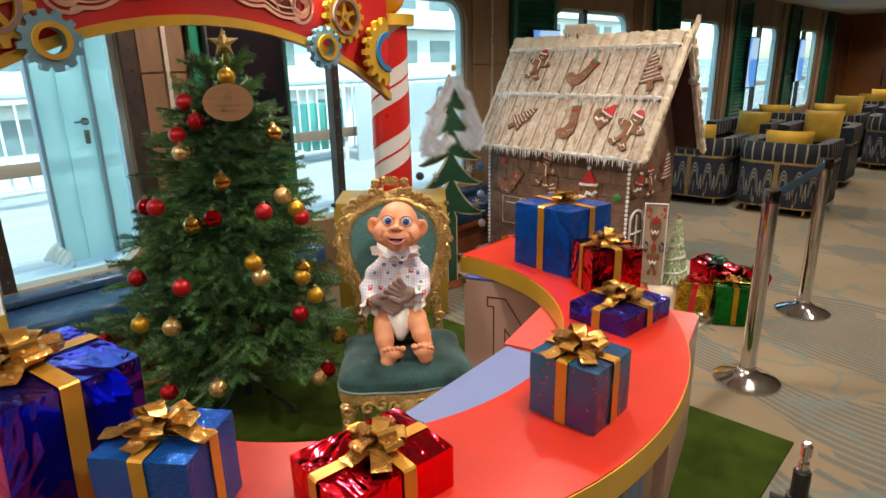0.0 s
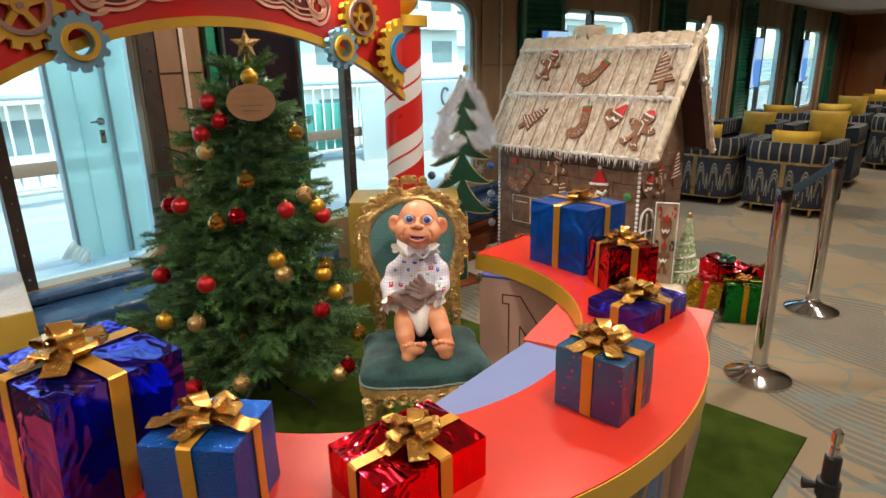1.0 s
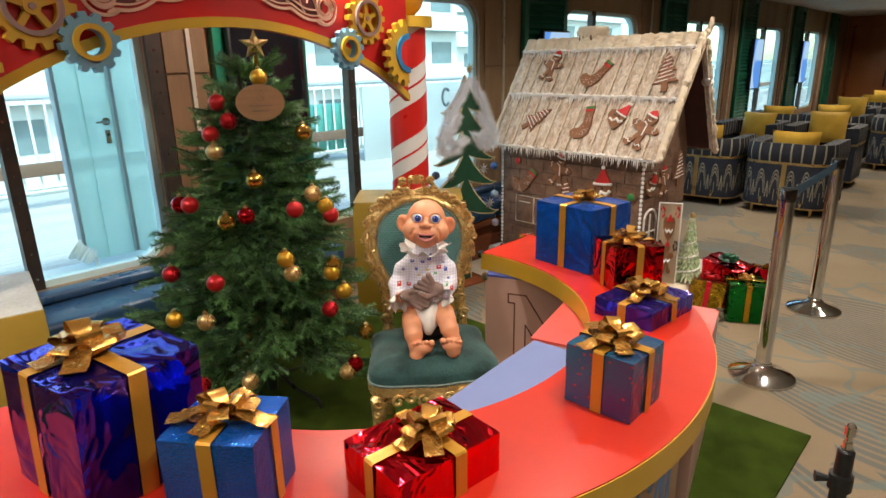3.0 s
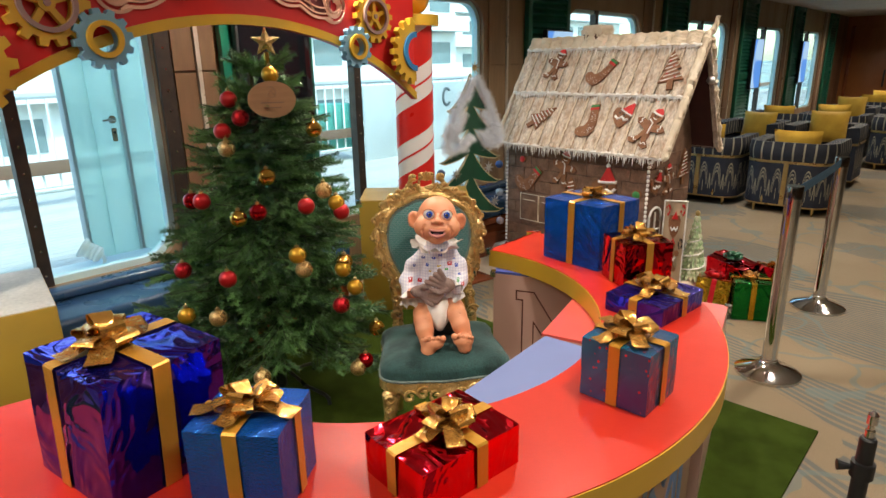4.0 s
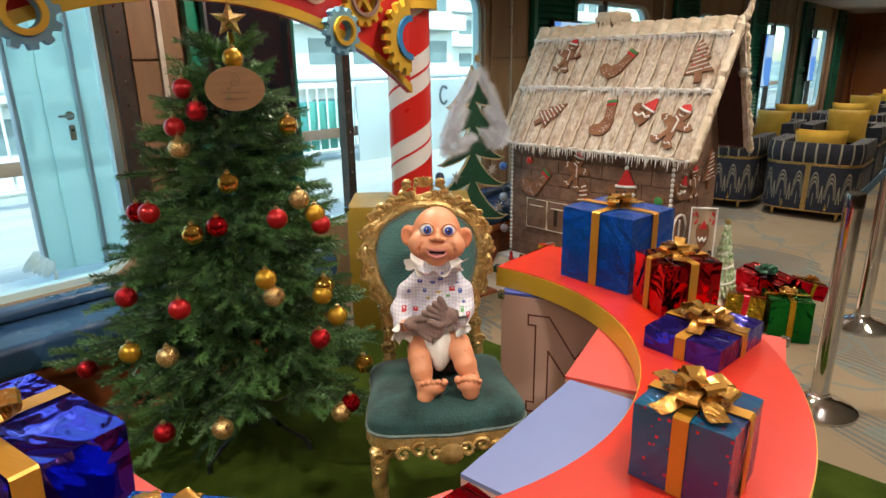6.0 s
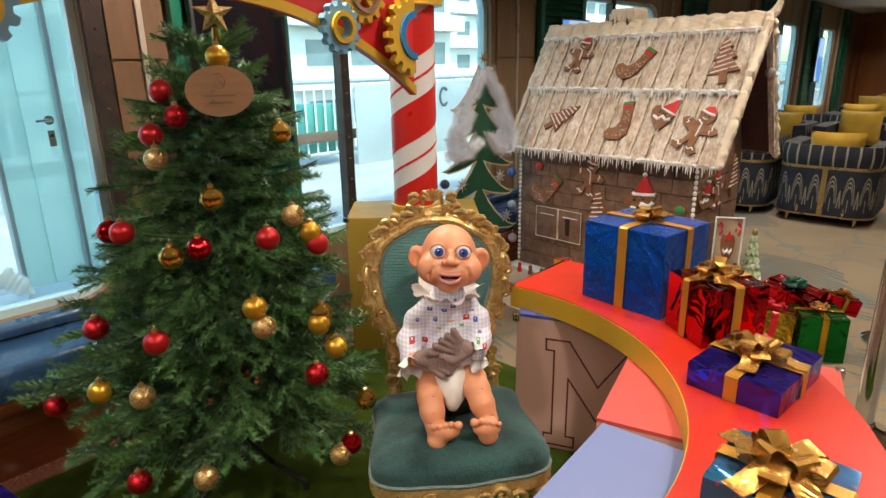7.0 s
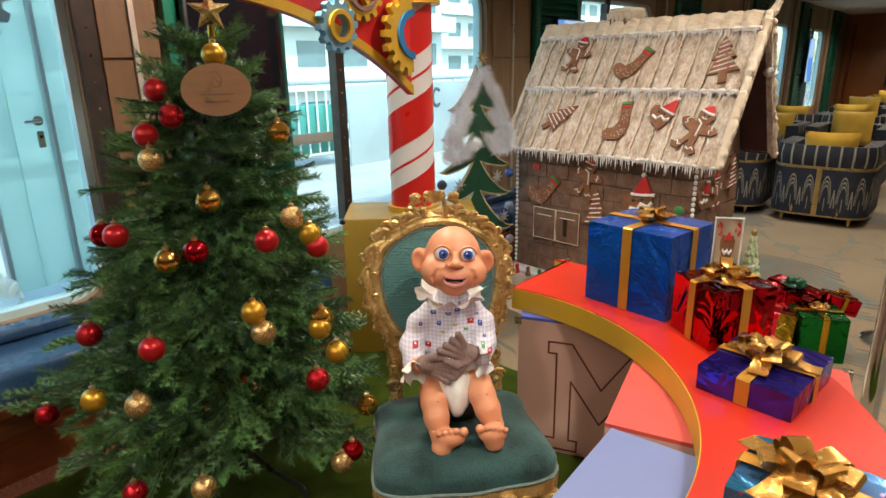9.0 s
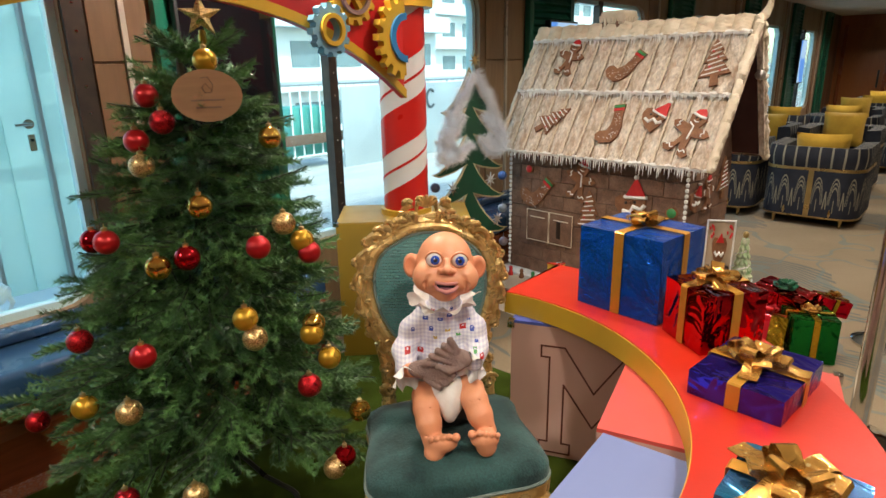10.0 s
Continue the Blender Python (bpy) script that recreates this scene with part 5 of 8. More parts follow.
tube(bm, [(0.092 * (1 - f) * math.cos(f * 30), 0.092 * (1 - f) * math.sin(f * 30), 0.01 + 0.42 * f) for f in np.linspace(0, 0.97, 90)], 0.006, 5)
part("garland", bm, M["icing_white"], cone, "white icing garland")
bm = nb()
blob(bm, (0, 0, 0.435), (0.016, 0.016, 0.02), 8)
part("star", bm, M["brass"], cone)
rnd = random.Random(14)
for i, (x, y, h) in enumerate(((1.20, -0.14, 0.07), (1.26, -0.17, 0.08), (1.31, -0.15, 0.085), (1.36, -0.12, 0.075), (1.40, -0.09, 0.09), (1.22, -0.05, 0.07))):
    p = local_house(x, y)
    b_ = thing("bottle_brush_tree", "tiny teal bottle-brush tree on the snowy cloth", "ornament", p.x, p.y, BASE - 0.03 if y > -0.04 else 0.10, group="tiny bottle-brush trees")
    bm = nb()
    lathe(bm, [(0.024, 0.012), (0.020, 0.03), (0.024, 0.032), (0.014, 0.05), (0.018, 0.052), (0.0, h + 0.012)], 10)
    part("bristles", bm, M["brush"], b_)
    part("stump", lathe(nb(), [(0.012, -0.03), (0.012, 0.014)], 8), M["icing_white"], b_)
p = local_house(1.21, 0.02)
sm = thing("toy_snowman", "white toy snowman with a pink scarf on the platform", "figurine", p.x, p.y, BASE - 0.01)
bm = nb()
blob(bm, (0, 0, 0.055), 0.062, 16)
part("body", bm, M["icing_white"], sm)
bm = nb()
blob(bm, (0, 0, 0.145), 0.048, 16)
part("head", bm, M["icing_white"], sm)
M["pink_wool"] = mat("pink_wool", (0.75, 0.28, 0.28), None, 40, 0.8)
part("scarf", tube(nb(), [(0.045 * math.cos(a), 0.045 * math.sin(a), 0.105) for a in np.linspace(0, 6.0, 18)], 0.013, 6), M["pink_wool"], sm, "pink scarf")
part("nose", tube(nb(), [(0.03, -0.036, 0.145), (0.055, -0.065, 0.142)], [0.008, 0.001], 6), mat("carrot_orange", (0.7, 0.2, 0.02), None, 20, 0.6), sm)
for i, (x, y, c_) in enumerate(((1.27, 0.06, "sugar_red"), (1.31, 0.10, "cookie"), (1.24, -0.01, "pink_wool"), (0.06, -0.005, "sugar_red"), (0.15, -0.005, "cookie"), (0.24, -0.005, "sugar_green"))):
    p = local_house(x, y)
    f = thing("tiny_figurine", "tiny painted toy figure on the platform", "figurine", p.x, p.y, BASE - 0.004, group="tiny figures on the platform")
    part("figure", lathe(nb(), [(0.016, 0), (0.018, 0.01), (0.010, 0.035), (0.013, 0.045), (0.011, 0.058), (0.0, 0.066)], 12), M[c_], f)

# presents piled beside the house
gift("gold foil gift with a red ribbon and bow", -3.10, 5.94, 0.03, 0.20, 0.18, 0.20, 20, "foil_gold", "bow_red", "bow_red", 0.03, 0, 0, 0.07, 31, False, "presents piled by the gingerbread house", (-14, 6))
gift("green foil gift with a gold ribbon", -2.90, 6.08, 0.005, 0.22, 0.22, 0.24, 28, "foil_green", "foil_gold", "bow_gold", 0.03, 0, 0, 0.05, 32, False, "presents piled by the gingerbread house")
gift("dark red foil gift with a dark green bow", -3.06, 6.22, 0.20, 0.28, 0.16, 0.11, -20, "foil_darkred", "foil_red", "bow_green", 0.03, 0, 0, 0.06, 33, False, "presents piled by the gingerbread house", (8, 5))
gift("small red and gold foil gift", -2.86, 6.30, 0.19, 0.16, 0.12, 0.09, 35, "foil_red", "foil_gold", "bow_gold", 0.02, 0, 0, 0.035, 34, False, "presents piled by the gingerbread house", (0, 14))
gift("red foil gift with a gold ribbon under the pile", -3.06, 6.24, 0.002, 0.26, 0.2, 0.19, 5, "foil_red", "foil_gold", "bow_gold", 0.02, 0, 0, 0.03, 35, False, "presents piled by the gingerbread house")

# ---- throne ----
M["gilt"] = mat("antique_gilt", (0.74, 0.54, 0.22), (0.42, 0.27, 0.085), 26, 0.30, metal=0.6, bump=0.002, bscale=90, rvar=0.12)
M["velvet"] = mat("teal_velvet", (0.016, 0.074, 0.070), (0.005, 0.028, 0.028), 11, 0.8, detail=7, bump=0.002, bscale=160, sheen=0.15, fine=0.25)


def quilted():
    m = mat("quilted_teal_velvet", (0.085, 0.27, 0.265), (0.055, 0.20, 0.195), 5, 0.6, sheen=0.3)
    nt = m.node_tree
    tc = nt.nodes.new("ShaderNodeTexCoord")
    br = nt.nodes.new("ShaderNodeTexBrick")
    br.inputs["Scale"].default_value = 27
    br.inputs["Mortar Size"].default_value = 0.03
    br.inputs["Mortar Smooth"].default_value = 1.0
    br.inputs["Color1"].default_value = br.inputs["Color2"].default_value = (1, 1, 1, 1)
    br.inputs["Mortar"].default_value = (0, 0, 0, 1)
    mp = nt.nodes.new("ShaderNodeMapping")
    mp.inputs["Rotation"].default_value = (radians(90), 0, 0)
    nt.links.new(tc.outputs["Object"], mp.inputs["Vector"])
    nt.links.new(mp.outputs["Vector"], br.inputs["Vector"])
    b = nt.nodes.new("ShaderNodeBump")
    b.inputs["Distance"].default_value = 0.005
    nt.links.new(br.outputs["Color"], b.inputs["Height"])
    nt.links.new(b.outputs["Normal"], nt.nodes["Principled BSDF"].inputs["Normal"])
    return m


M["quilt"] = quilted()
M["braid"] = mat("grey_green_braid", (0.16, 0.22, 0.20), None, 60, 0.7, bump=0.002, bscale=200)
CHX, CHY, CHR = -3.455, 3.798, 50
throne = thing("throne_chair", "gilded carved throne with teal velvet seat and back", "chair", CHX, CHY, 0.012, CHR)


def seat_outline(k=0.0):
    pts = []
    for x, y in ((-0.20, 0.20), (-0.235, 0.05), (-0.255, -0.10), (-0.25, -0.185), (-0.19, -0.225), (-0.09, -0.235), (0.0, -0.245), (0.09, -0.235), (0.19, -0.225), (0.25, -0.185), (0.255, -0.10), (0.235, 0.05), (0.20, 0.20)):
        pts.append((x * (1 + k), y * (1 + k)))
    return pts


def smooth_loop(pts, n=4):
    """Rounds a closed outline."""
    out = []
    k = len(pts)
    for i in range(k):
        p0, p1, p2, p3 = (np.array(pts[(i + d) % k]) for d in (-1, 0, 1, 2))
        for j in range(n):
            t = j / n
            q = 0.5 * (2 * p1 + (p2 - p0) * t + (2 * p0 - 5 * p1 + 4 * p2 - p3) * t * t + (3 * p1 - p0 - 3 * p2 + p3) * t ** 3)
            out.append((float(q[0]), float(q[1])))
    return out


def dome(bm, outline, z0, side, rise, rings=7, m=None):
    """A padded cushion over an outline."""
    cx = sum(p[0] for p in outline) / len(outline)
    cy = sum(p[1] for p in outline) / len(outline)
    levels = [(1.0, z0), (1.0, z0 + side * 0.6)] + [(math.cos(a) * 0.985, z0 + side * 0.6 + (side * 0.4 + rise) * math.sin(a)) for a in np.linspace(0.12, math.pi / 2 - 0.05, rings)]
    prev = None
    for f, z in levels:
        cur = [bm.verts.new((cx + (x - cx) * f, cy + (y - cy) * f, z)) for x, y in outline]
        if prev:
            for i in range(len(cur)):
                j = (i + 1) % len(cur)
                bm.faces.new((prev[i], prev[j], cur[j], cur[i]))
        else:
            bm.faces.new(cur)
        prev = cur
    bm.faces.new(prev)
    if m is not None:
        for v in bm.verts:
            v.co = m @ v.co
    return bm


so = smooth_loop(seat_outline())
part("seat", dome(nb(), so, 0.40, 0.06, 0.04), M["velvet"], throne, "teal velvet seat pad", 70)
part("seat_braid", tube(nb(), [(x * 1.003, y * 1.003, 0.404) for x, y in so], 0.006, 6, closed=True), M["braid"], throne)
bm = nb()
plate(bm, [smooth_loop(seat_outline(0.02))], 0.035, pose(0, 0, 0.362))
part("seat_frame", bm, M["gilt"], throne, "gilded seat frame")


def curl(c, r, turns, axis_u, axis_v, rad, start=0.0, sign=1):
    """A small carved scroll."""
    c, u, v = Vector(c), Vector(axis_u), Vector(axis_v)
    pts, rr = [], []
    for i in range(14):
        f = i / 13
        a = start + sign * f * turns * 2 * math.pi
        q = r * (1 - 0.8 * f)
        pts.append(c + (u * math.cos(a) + v * math.sin(a)) * q)
        rr.append(rad * (0.55 + 0.6 * math.sin(math.pi * f)))
    return tube(nb(), pts, rr, 7)


for i in range(9):
    x = -0.20 + 0.05 * i
    yy = -0.245 + 0.15 * (abs(x) / 0.25) ** 6
    part("apron_carving", curl((x, yy, 0.345 - 0.016 * math.cos(i * 1.6)), 0.026, 1.2, (1, 0, 0), (0, 0, 1), 0.0075, 0.5 * i, 1 if x < 0 else -1), M["gilt"], throne, "pierced carved scroll")
part("apron_carving", lathe(nb(), [(0.0, -0.012), (0.03, -0.006), (0.042, 0.0), (0.03, 0.008), (0.0, 0.014)], 16, pose(0, -0.247, 0.338, 90, 0, 0)), M["gilt"], throne, "carved shell")
for sx in (-1, 1):
    pts = [(sx * 0.205, -0.175, 0.374), (sx * 0.222, -0.196, 0.335), (sx * 0.228, -0.205, 0.22), (sx * 0.215, -0.19, 0.10), (sx * 0.225, -0.205, 0.03), (sx * 0.235, -0.22, 0.0)]
    leg = part("leg", tube(nb(), pts, [0.030, 0.036, 0.026, 0.019, 0.022, 0.026], 12), M["gilt"], throne, "carved cabriole front leg")
    part("leg_carving", curl((sx * 0.228, -0.226, 0.335), 0.022, 1.3, (1, 0, 0), (0, 0, 1), 0.007, 0, sx), M["gilt"], leg)
    part("leg_carving", curl((sx * 0.232, -0.224, 0.285), 0.015, 1.1, (1, 0, 0), (0, 0, 1), 0.006, 2, -sx), M["gilt"], leg)
    part("leg", tube(nb(), [(sx * 0.17, 0.19, 0.40), (sx * 0.17, 0.20, 0.2), (sx * 0.175, 0.25, 0.0)], [0.028, 0.022, 0.02], 10), M["gilt"], throne, "plain back leg")


def lean(x, z, out=0.0):
    """The plane of the throne's back, leaning with height."""
    return Vector((x - 0.012 * min(1, max(0, z - 0.5) * 4), 0.195 + (z - 0.45) * 0.17 - out, z))


half = [(0.0, 1.035), (0.06, 1.03), (0.115, 1.005), (0.165, 0.975), (0.20, 0.925), (0.213, 0.86), (0.207, 0.79), (0.185, 0.72), (0.15, 0.655), (0.10, 0.61), (0.05, 0.595)]
back = [(x, z) for x, z in half] + [(0.0, 0.59)] + [(-x, z) for x, z in half[:0:-1]]
bk = smooth_loop(back, 3)
cxb, czb = 0.0, 0.82
pad = [(x * 0.86, czb + (z - czb) * 0.86) for x, z in bk]
bm = nb()
prev = None
for f, o in ((1.0, 0.0), (0.99, 0.012), (0.9, 0.024), (0.7, 0.034), (0.4, 0.04), (0.15, 0.042)):
    cur = [bm.verts.new(lean(x * f, czb + (z - czb) * f, o)) for x, z in pad]
    if prev:
        for i in range(len(cur)):
            j = (i + 1) % len(cur)
            bm.faces.new((prev[i], prev[j], cur[j], cur[i]))
    prev = cur
bm.faces.new(prev)
part("backrest", bm, M["quilt"], throne, "quilted teal velvet backrest", 80)
part("backrest_panel", dome(nb(), [(x * 0.96, z) for x, z in pad], 0.0, 0.012, 0.0, 2, Matrix(((1, 0, 0, 0), (0, 0.17, 1, 0.1185), (0, 1, 0, 0), (0, 0, 0, 1)))), M["gilt"], throne, "gilded back panel")
part("back_braid", tube(nb(), [lean(x * 0.985, czb + (z - czb) * 0.985, 0.014) for x, z in pad], 0.006, 6, closed=True), M["braid"], throne)
part("back_frame", tube(nb(), [lean(x * 0.935, czb + (z - czb) * 0.935, 0.014) for x, z in bk], 0.016, 10, closed=True), M["gilt"], throne, "gilded inner rail of the oval back")
part("back_cove", tube(nb(), [lean(x * 1.0, czb + (z - czb) * 1.0, 0.002) for x, z in bk], 0.021, 10, closed=True), M["gilt"], throne, "hollow gilded moulding")
part("back_rim", tube(nb(), [lean(x * 1.075, czb + (z - czb) * 1.065, 0.010) for x, z in bk], [0.012 + 0.007 * math.sin(i * 1.9) for i in range(len(bk))], 8, closed=True), M["gilt"], throne, "wavy carved rim")
UX, UZ = Vector((1, 0, 0)), Vector((0, -0.17, 1)).normalized()
nbk = len(bk)


def leaf_carving(c, ang, size, sgn):
    """A long acanthus leaf that ends in a scroll, lying along the rim."""
    ex = UX * math.cos(ang) + UZ * math.sin(ang)
    ey = (UZ * math.cos(ang) - UX * math.sin(ang)) * sgn
    pts, rr = [], []
    for i in range(20):
        f = i / 19
        if f < 0.45:
            g = f / 0.45
            p = ex * (-1.0 + 1.25 * g) + ey * (0.35 * math.sin(g * 2.2) - 0.1)
        else:
            g = (f - 0.45) / 0.55
            a = -0.6 + g * 6.6
            p = ex * (0.35 + 0.42 * (1 - 0.75 * g) * math.cos(a - 0.9)) + ey * (0.30 + 0.42 * (1 - 0.75 * g) * math.sin(a - 0.9))
        pts.append(c + p * size)
        rr.append(size * (0.10 + 0.17 * math.sin(math.pi * min(1, f * 1.25)) ** 0.8))
    return tube(nb(), pts, rr, 7)


for i in range(0, nbk, 3):
    x, z = bk[i]
    if z < 0.62 or (abs(x) < 0.09 and z > 0.9):
        continue
    x2, z2 = bk[(i + 1) % nbk]
    sg = 1 if x >= 0 else -1
    ang = math.atan2(z2 - z, x2 - x) + (0 if sg > 0 else math.pi)
    part("back_carving", leaf_carving(lean(x * 1.085, czb + (z - czb) * 1.07, 0.020), ang, 0.036, sg), M["gilt"], throne, "carved acanthus scroll")
    part("back_carving", leaf_carving(lean(x * 1.00, czb + (z - czb) * 1.00, 0.024), ang + math.pi, 0.024, sg), M["gilt"], throne, "carved acanthus scroll")
for sg in (-1, 1):
    for k, (x, z, ang, size) in enumerate(((0.165, 0.995, 150, 0.046), (0.135, 1.020, 160, 0.040), (0.085, 1.040, 150, 0.042), (0.060, 1.078, 120, 0.040), (0.030, 1.050, 60, 0.034), (0.020, 1.092, 115, 0.030))):
        a = radians(ang)
        part("crest_carving", leaf_carving(lean(sg * x - 0.004, z, 0.022 + 0.004 * (k % 2)), a if sg > 0 else math.pi - a, size, -sg), M["gilt"], throne, "pierced crest scroll")
for a in range(-60, 61, 20):
    p0 = lean(-0.004, 1.085, 0.03)
    p1 = p0 + (UX * math.sin(radians(a)) + UZ * math.cos(radians(a))) * 0.040
    part("crest_petal", tube(nb(), [p0, p0.lerp(p1, 0.6), p1], [0.004, 0.009, 0.004], 6), M["gilt"], throne)
for sx in (-1, 1):
    part("back_post", tube(nb(), [Vector((sx * 0.165, 0.195, 0.38)), lean(sx * 0.165, 0.50, 0.0), lean(sx * 0.158, 0.58), lean(sx * 0.175, 0.66)], [0.03, 0.022, 0.025, 0.02], 10), M["gilt"], throne, "carved back post")
    part("post_carving", curl(lean(sx * 0.17, 0.515, 0.028), 0.026, 1.3, UX, UZ, 0.009, 0.4, sx), M["gilt"], throne)
    part("post_carving", curl(lean(sx * 0.165, 0.585, 0.026), 0.02, 1.2, UX, UZ, 0.008, 2.4, -sx), M["gilt"], throne)

# ---- puppet doll on the throne, one mesh ----
DM = [mat("rubber_skin", (0.76, 0.335, 0.175), (0.71, 0.29, 0.15), 9, 0.46, bump=0.0005, bscale=160), mat("checked_romper_cloth", (0.80, 0.79, 0.82), (0.74, 0.73, 0.79), 10, 0.8), M["icing_white"], mat("taupe_fleece", (0.30, 0.21, 0.18), (0.25, 0.17, 0.15), 30, 0.95, bump=0.003, bscale=260), mat("eye_white", (0.85, 0.85, 0.84), None, 9, 0.12, coat=0.5), mat("eye_blue", (0.03, 0.11, 0.58), None, 60, 0.15, coat=0.5), M["black"], mat("lip_pink", (0.62, 0.25, 0.22), None, 9, 0.45), M["sugar_red"], mat("print_blue", (0.06, 0.10, 0.42), None, 9, 0.8), mat("cheek_pink", (0.72, 0.31, 0.20), None, 9, 0.5), mat("brow_tan", (0.66, 0.30, 0.17), None, 9, 0.6), mat("tongue_mauve", (0.34, 0.12, 0.16), None, 9, 0.35), mat("print_green", (0.10, 0.36, 0.12), None, 9, 0.8), mat("print_yellow", (0.62, 0.40, 0.06), None, 9, 0.8)]


def check_cloth(m):
    nt = m.node_tree
    p = nt.nodes["Principled BSDF"]
    tc = nt.nodes.new("ShaderNodeTexCoord")
    base = p.inputs["Base Color"].links[0].from_socket
    fac = None
    sep = nt.nodes.new("ShaderNodeSeparateXYZ")
    nt.links.new(tc.outputs["Object"], sep.inputs["Vector"])
    for ax in ("X", "Z"):
        mu = nt.nodes.new("ShaderNodeMath")
        mu.operation = "MULTIPLY"
        mu.inputs[1].default_value = 2 * math.pi / 0.011
        nt.links.new(sep.outputs[ax], mu.inputs[0])
        si = nt.nodes.new("ShaderNodeMath")
        si.operation = "SINE"
        nt.links.new(mu.outputs[0], si.inputs[0])
        gt_ = nt.nodes.new("ShaderNodeMath")
        gt_.operation = "GREATER_THAN"
        gt_.inputs[1].default_value = 0.0
        nt.links.new(si.outputs[0], gt_.inputs[0])
        if fac is None:
            fac = gt_.outputs[0]
        else:
            ad = nt.nodes.new("ShaderNodeMath")
            ad.operation = "ADD"
            nt.links.new(fac, ad.inputs[0])
            nt.links.new(gt_.outputs[0], ad.inputs[1])
            fac = ad.outputs[0]
    ha = nt.nodes.new("ShaderNodeMath")
    ha.operation = "MULTIPLY"
    ha.inputs[1].default_value = 0.34
    nt.links.new(fac, ha.inputs[0])
    mx = nt.nodes.new("ShaderNodeMix")
    mx.data_type = "RGBA"
    mx.inputs[7].default_value = (0.45, 0.44, 0.62, 1)
    nt.links.new(base, mx.inputs[6])
    nt.links.new(ha.outputs[0], mx.inputs[0])
    nt.links.new(mx.outputs[2], p.inputs["Base Color"])


check_cloth(DM[1])
dbm = nb()


def ell(c, r, turn=None):
    """An ellipsoid as a distance field, with the box that holds it."""
    c, r = np.array(c, float), np.array(r if isinstance(r, (tuple, list)) else (r, r, r), float)
    m = np.array(Euler([radians(a) for a in turn]).to_matrix()) if turn else np.eye(3)

    def field(p):
        q = (p - c) @ m
        k0 = np.sqrt(((q / r) ** 2).sum(-1))
        k1 = np.sqrt(((q / (r * r)) ** 2).sum(-1)) + 1e-9
        return k0 * (k0 - 1) / k1
    return field, c - r.max(), c + r.max()


def bone(a, b, ra, rb=None):
    """A round bar from a to b with two radii, as a distance field."""
    a, b = np.array(a, float), np.array(b, float)
    rb = ra if rb is None else rb
    ab = b - a
    l2 = float(ab @ ab)

    def field(p):
        h = np.clip(((p - a) @ ab) / l2, 0, 1)
        d = p - a - h[..., None] * ab
        return np.sqrt((d * d).sum(-1)) - (ra + (rb - ra) * h)
    r = max(ra, rb)
    return field, np.minimum(a, b) - r, np.maximum(a, b) + r


def chain(pts, rs):
    return [bone(pts[i], pts[i + 1], rs[i], rs[i + 1]) for i in range(len(pts) - 1)]


def blend(prims, lo, n, h):
    """Joins fields smoothly; each entry is (field, softness, sign)."""
    d = np.full(n, 1.0)
    for (f, a, b), k, sign in prims:
        i0 = np.maximum(0, ((a - 0.03 - lo) / h).astype(int))
        i1 = np.minimum(n, ((b + 0.03 - lo) / h).astype(int) + 1)
        if (i1 <= i0).any():
            continue
        ax = [lo[q] + h * np.arange(i0[q], i1[q]) for q in range(3)]
        p = np.stack(np.meshgrid(*ax, indexing="ij"), -1)
        sl = tuple(slice(i0[q], i1[q]) for q in range(3))
        e, o = f(p), d[sl]
        if sign > 0:
            t = np.clip(0.5 + 0.5 * (o - e) / k, 0, 1)
            d[sl] = o + (e - o) * t - k * t * (1 - t)
        else:
            t = np.clip(0.5 - 0.5 * (o + e) / k, 0, 1)
            d[sl] = o + (-e - o) * t + k * t * (1 - t)
    return d


def skin_over(prims, lo, hi, h, idx, warp=None, paint=None):
    """Lays a mesh on the joined fields and adds it to the doll."""
    lo, hi = np.array(lo, float), np.array(hi, float)
    n = ((hi - lo) / h).astype(int) + 1
    d = blend(prims, lo, n, h)
    if warp:
        ax = [lo[q] + h * np.arange(n[q]) for q in range(3)]
        d = d + warp(*np.meshgrid(*ax, indexing="ij"))
    ins = d < 0
    c = n - 1
    cnt = np.zeros(c)
    pos = np.zeros((*c, 3))
    corners = [(i, j, k) for i in (0, 1) for j in (0, 1) for k in (0, 1)]

    def at(a, o):
        return a[o[0]:o[0] + c[0], o[1]:o[1] + c[1], o[2]:o[2] + c[2]]
    for o in corners:
        for q in range(3):
            if o[q]:
                continue
            o2 = tuple(o[w] + (w == q) for w in range(3))
            da, dc = at(d, o), at(d, o2)
            x = at(ins, o) != at(ins, o2)
            t = np.where(x, da / np.where(x, da - dc, 1), 0)
            cnt += x
            for w in range(3):
                pos[..., w] += np.where(x, o[w] + (t if w == q else 0), 0)
    act = cnt > 0
    ids = np.full(c, -1)
    ids[act] = np.arange(act.sum())
    grid = np.argwhere(act)
    vs = [dbm.verts.new(tuple(v)) for v in lo + h * (grid + pos[act] / cnt[act][:, None])]
    for q in range(3):
        u, w = (q + 1) % 3, (q + 2) % 3
        step = np.eye(3, dtype=int)
        e = np.argwhere(np.diff(ins, axis=q))
        e = e[(e[:, u] > 0) & (e[:, w] > 0) & (e[:, u] < c[u]) & (e[:, w] < c[w])]
        for p in e:
            quad = [ids[tuple(p)], ids[tuple(p - step[u])], ids[tuple(p - step[u] - step[w])], ids[tuple(p - step[w])]]
            if min(quad) < 0:
                continue
            f = dbm.faces.new([vs[i] for i in quad])
            f.material_index = idx
            if paint:
                m_ = paint(f.calc_center_median())
                if m_ is not None:
                    f.material_index = m_


def soft(prims, k):
    return [(p, k, 1) for p in prims]


def dent(prims, k):
    return [(p, k, -1) for p in prims]


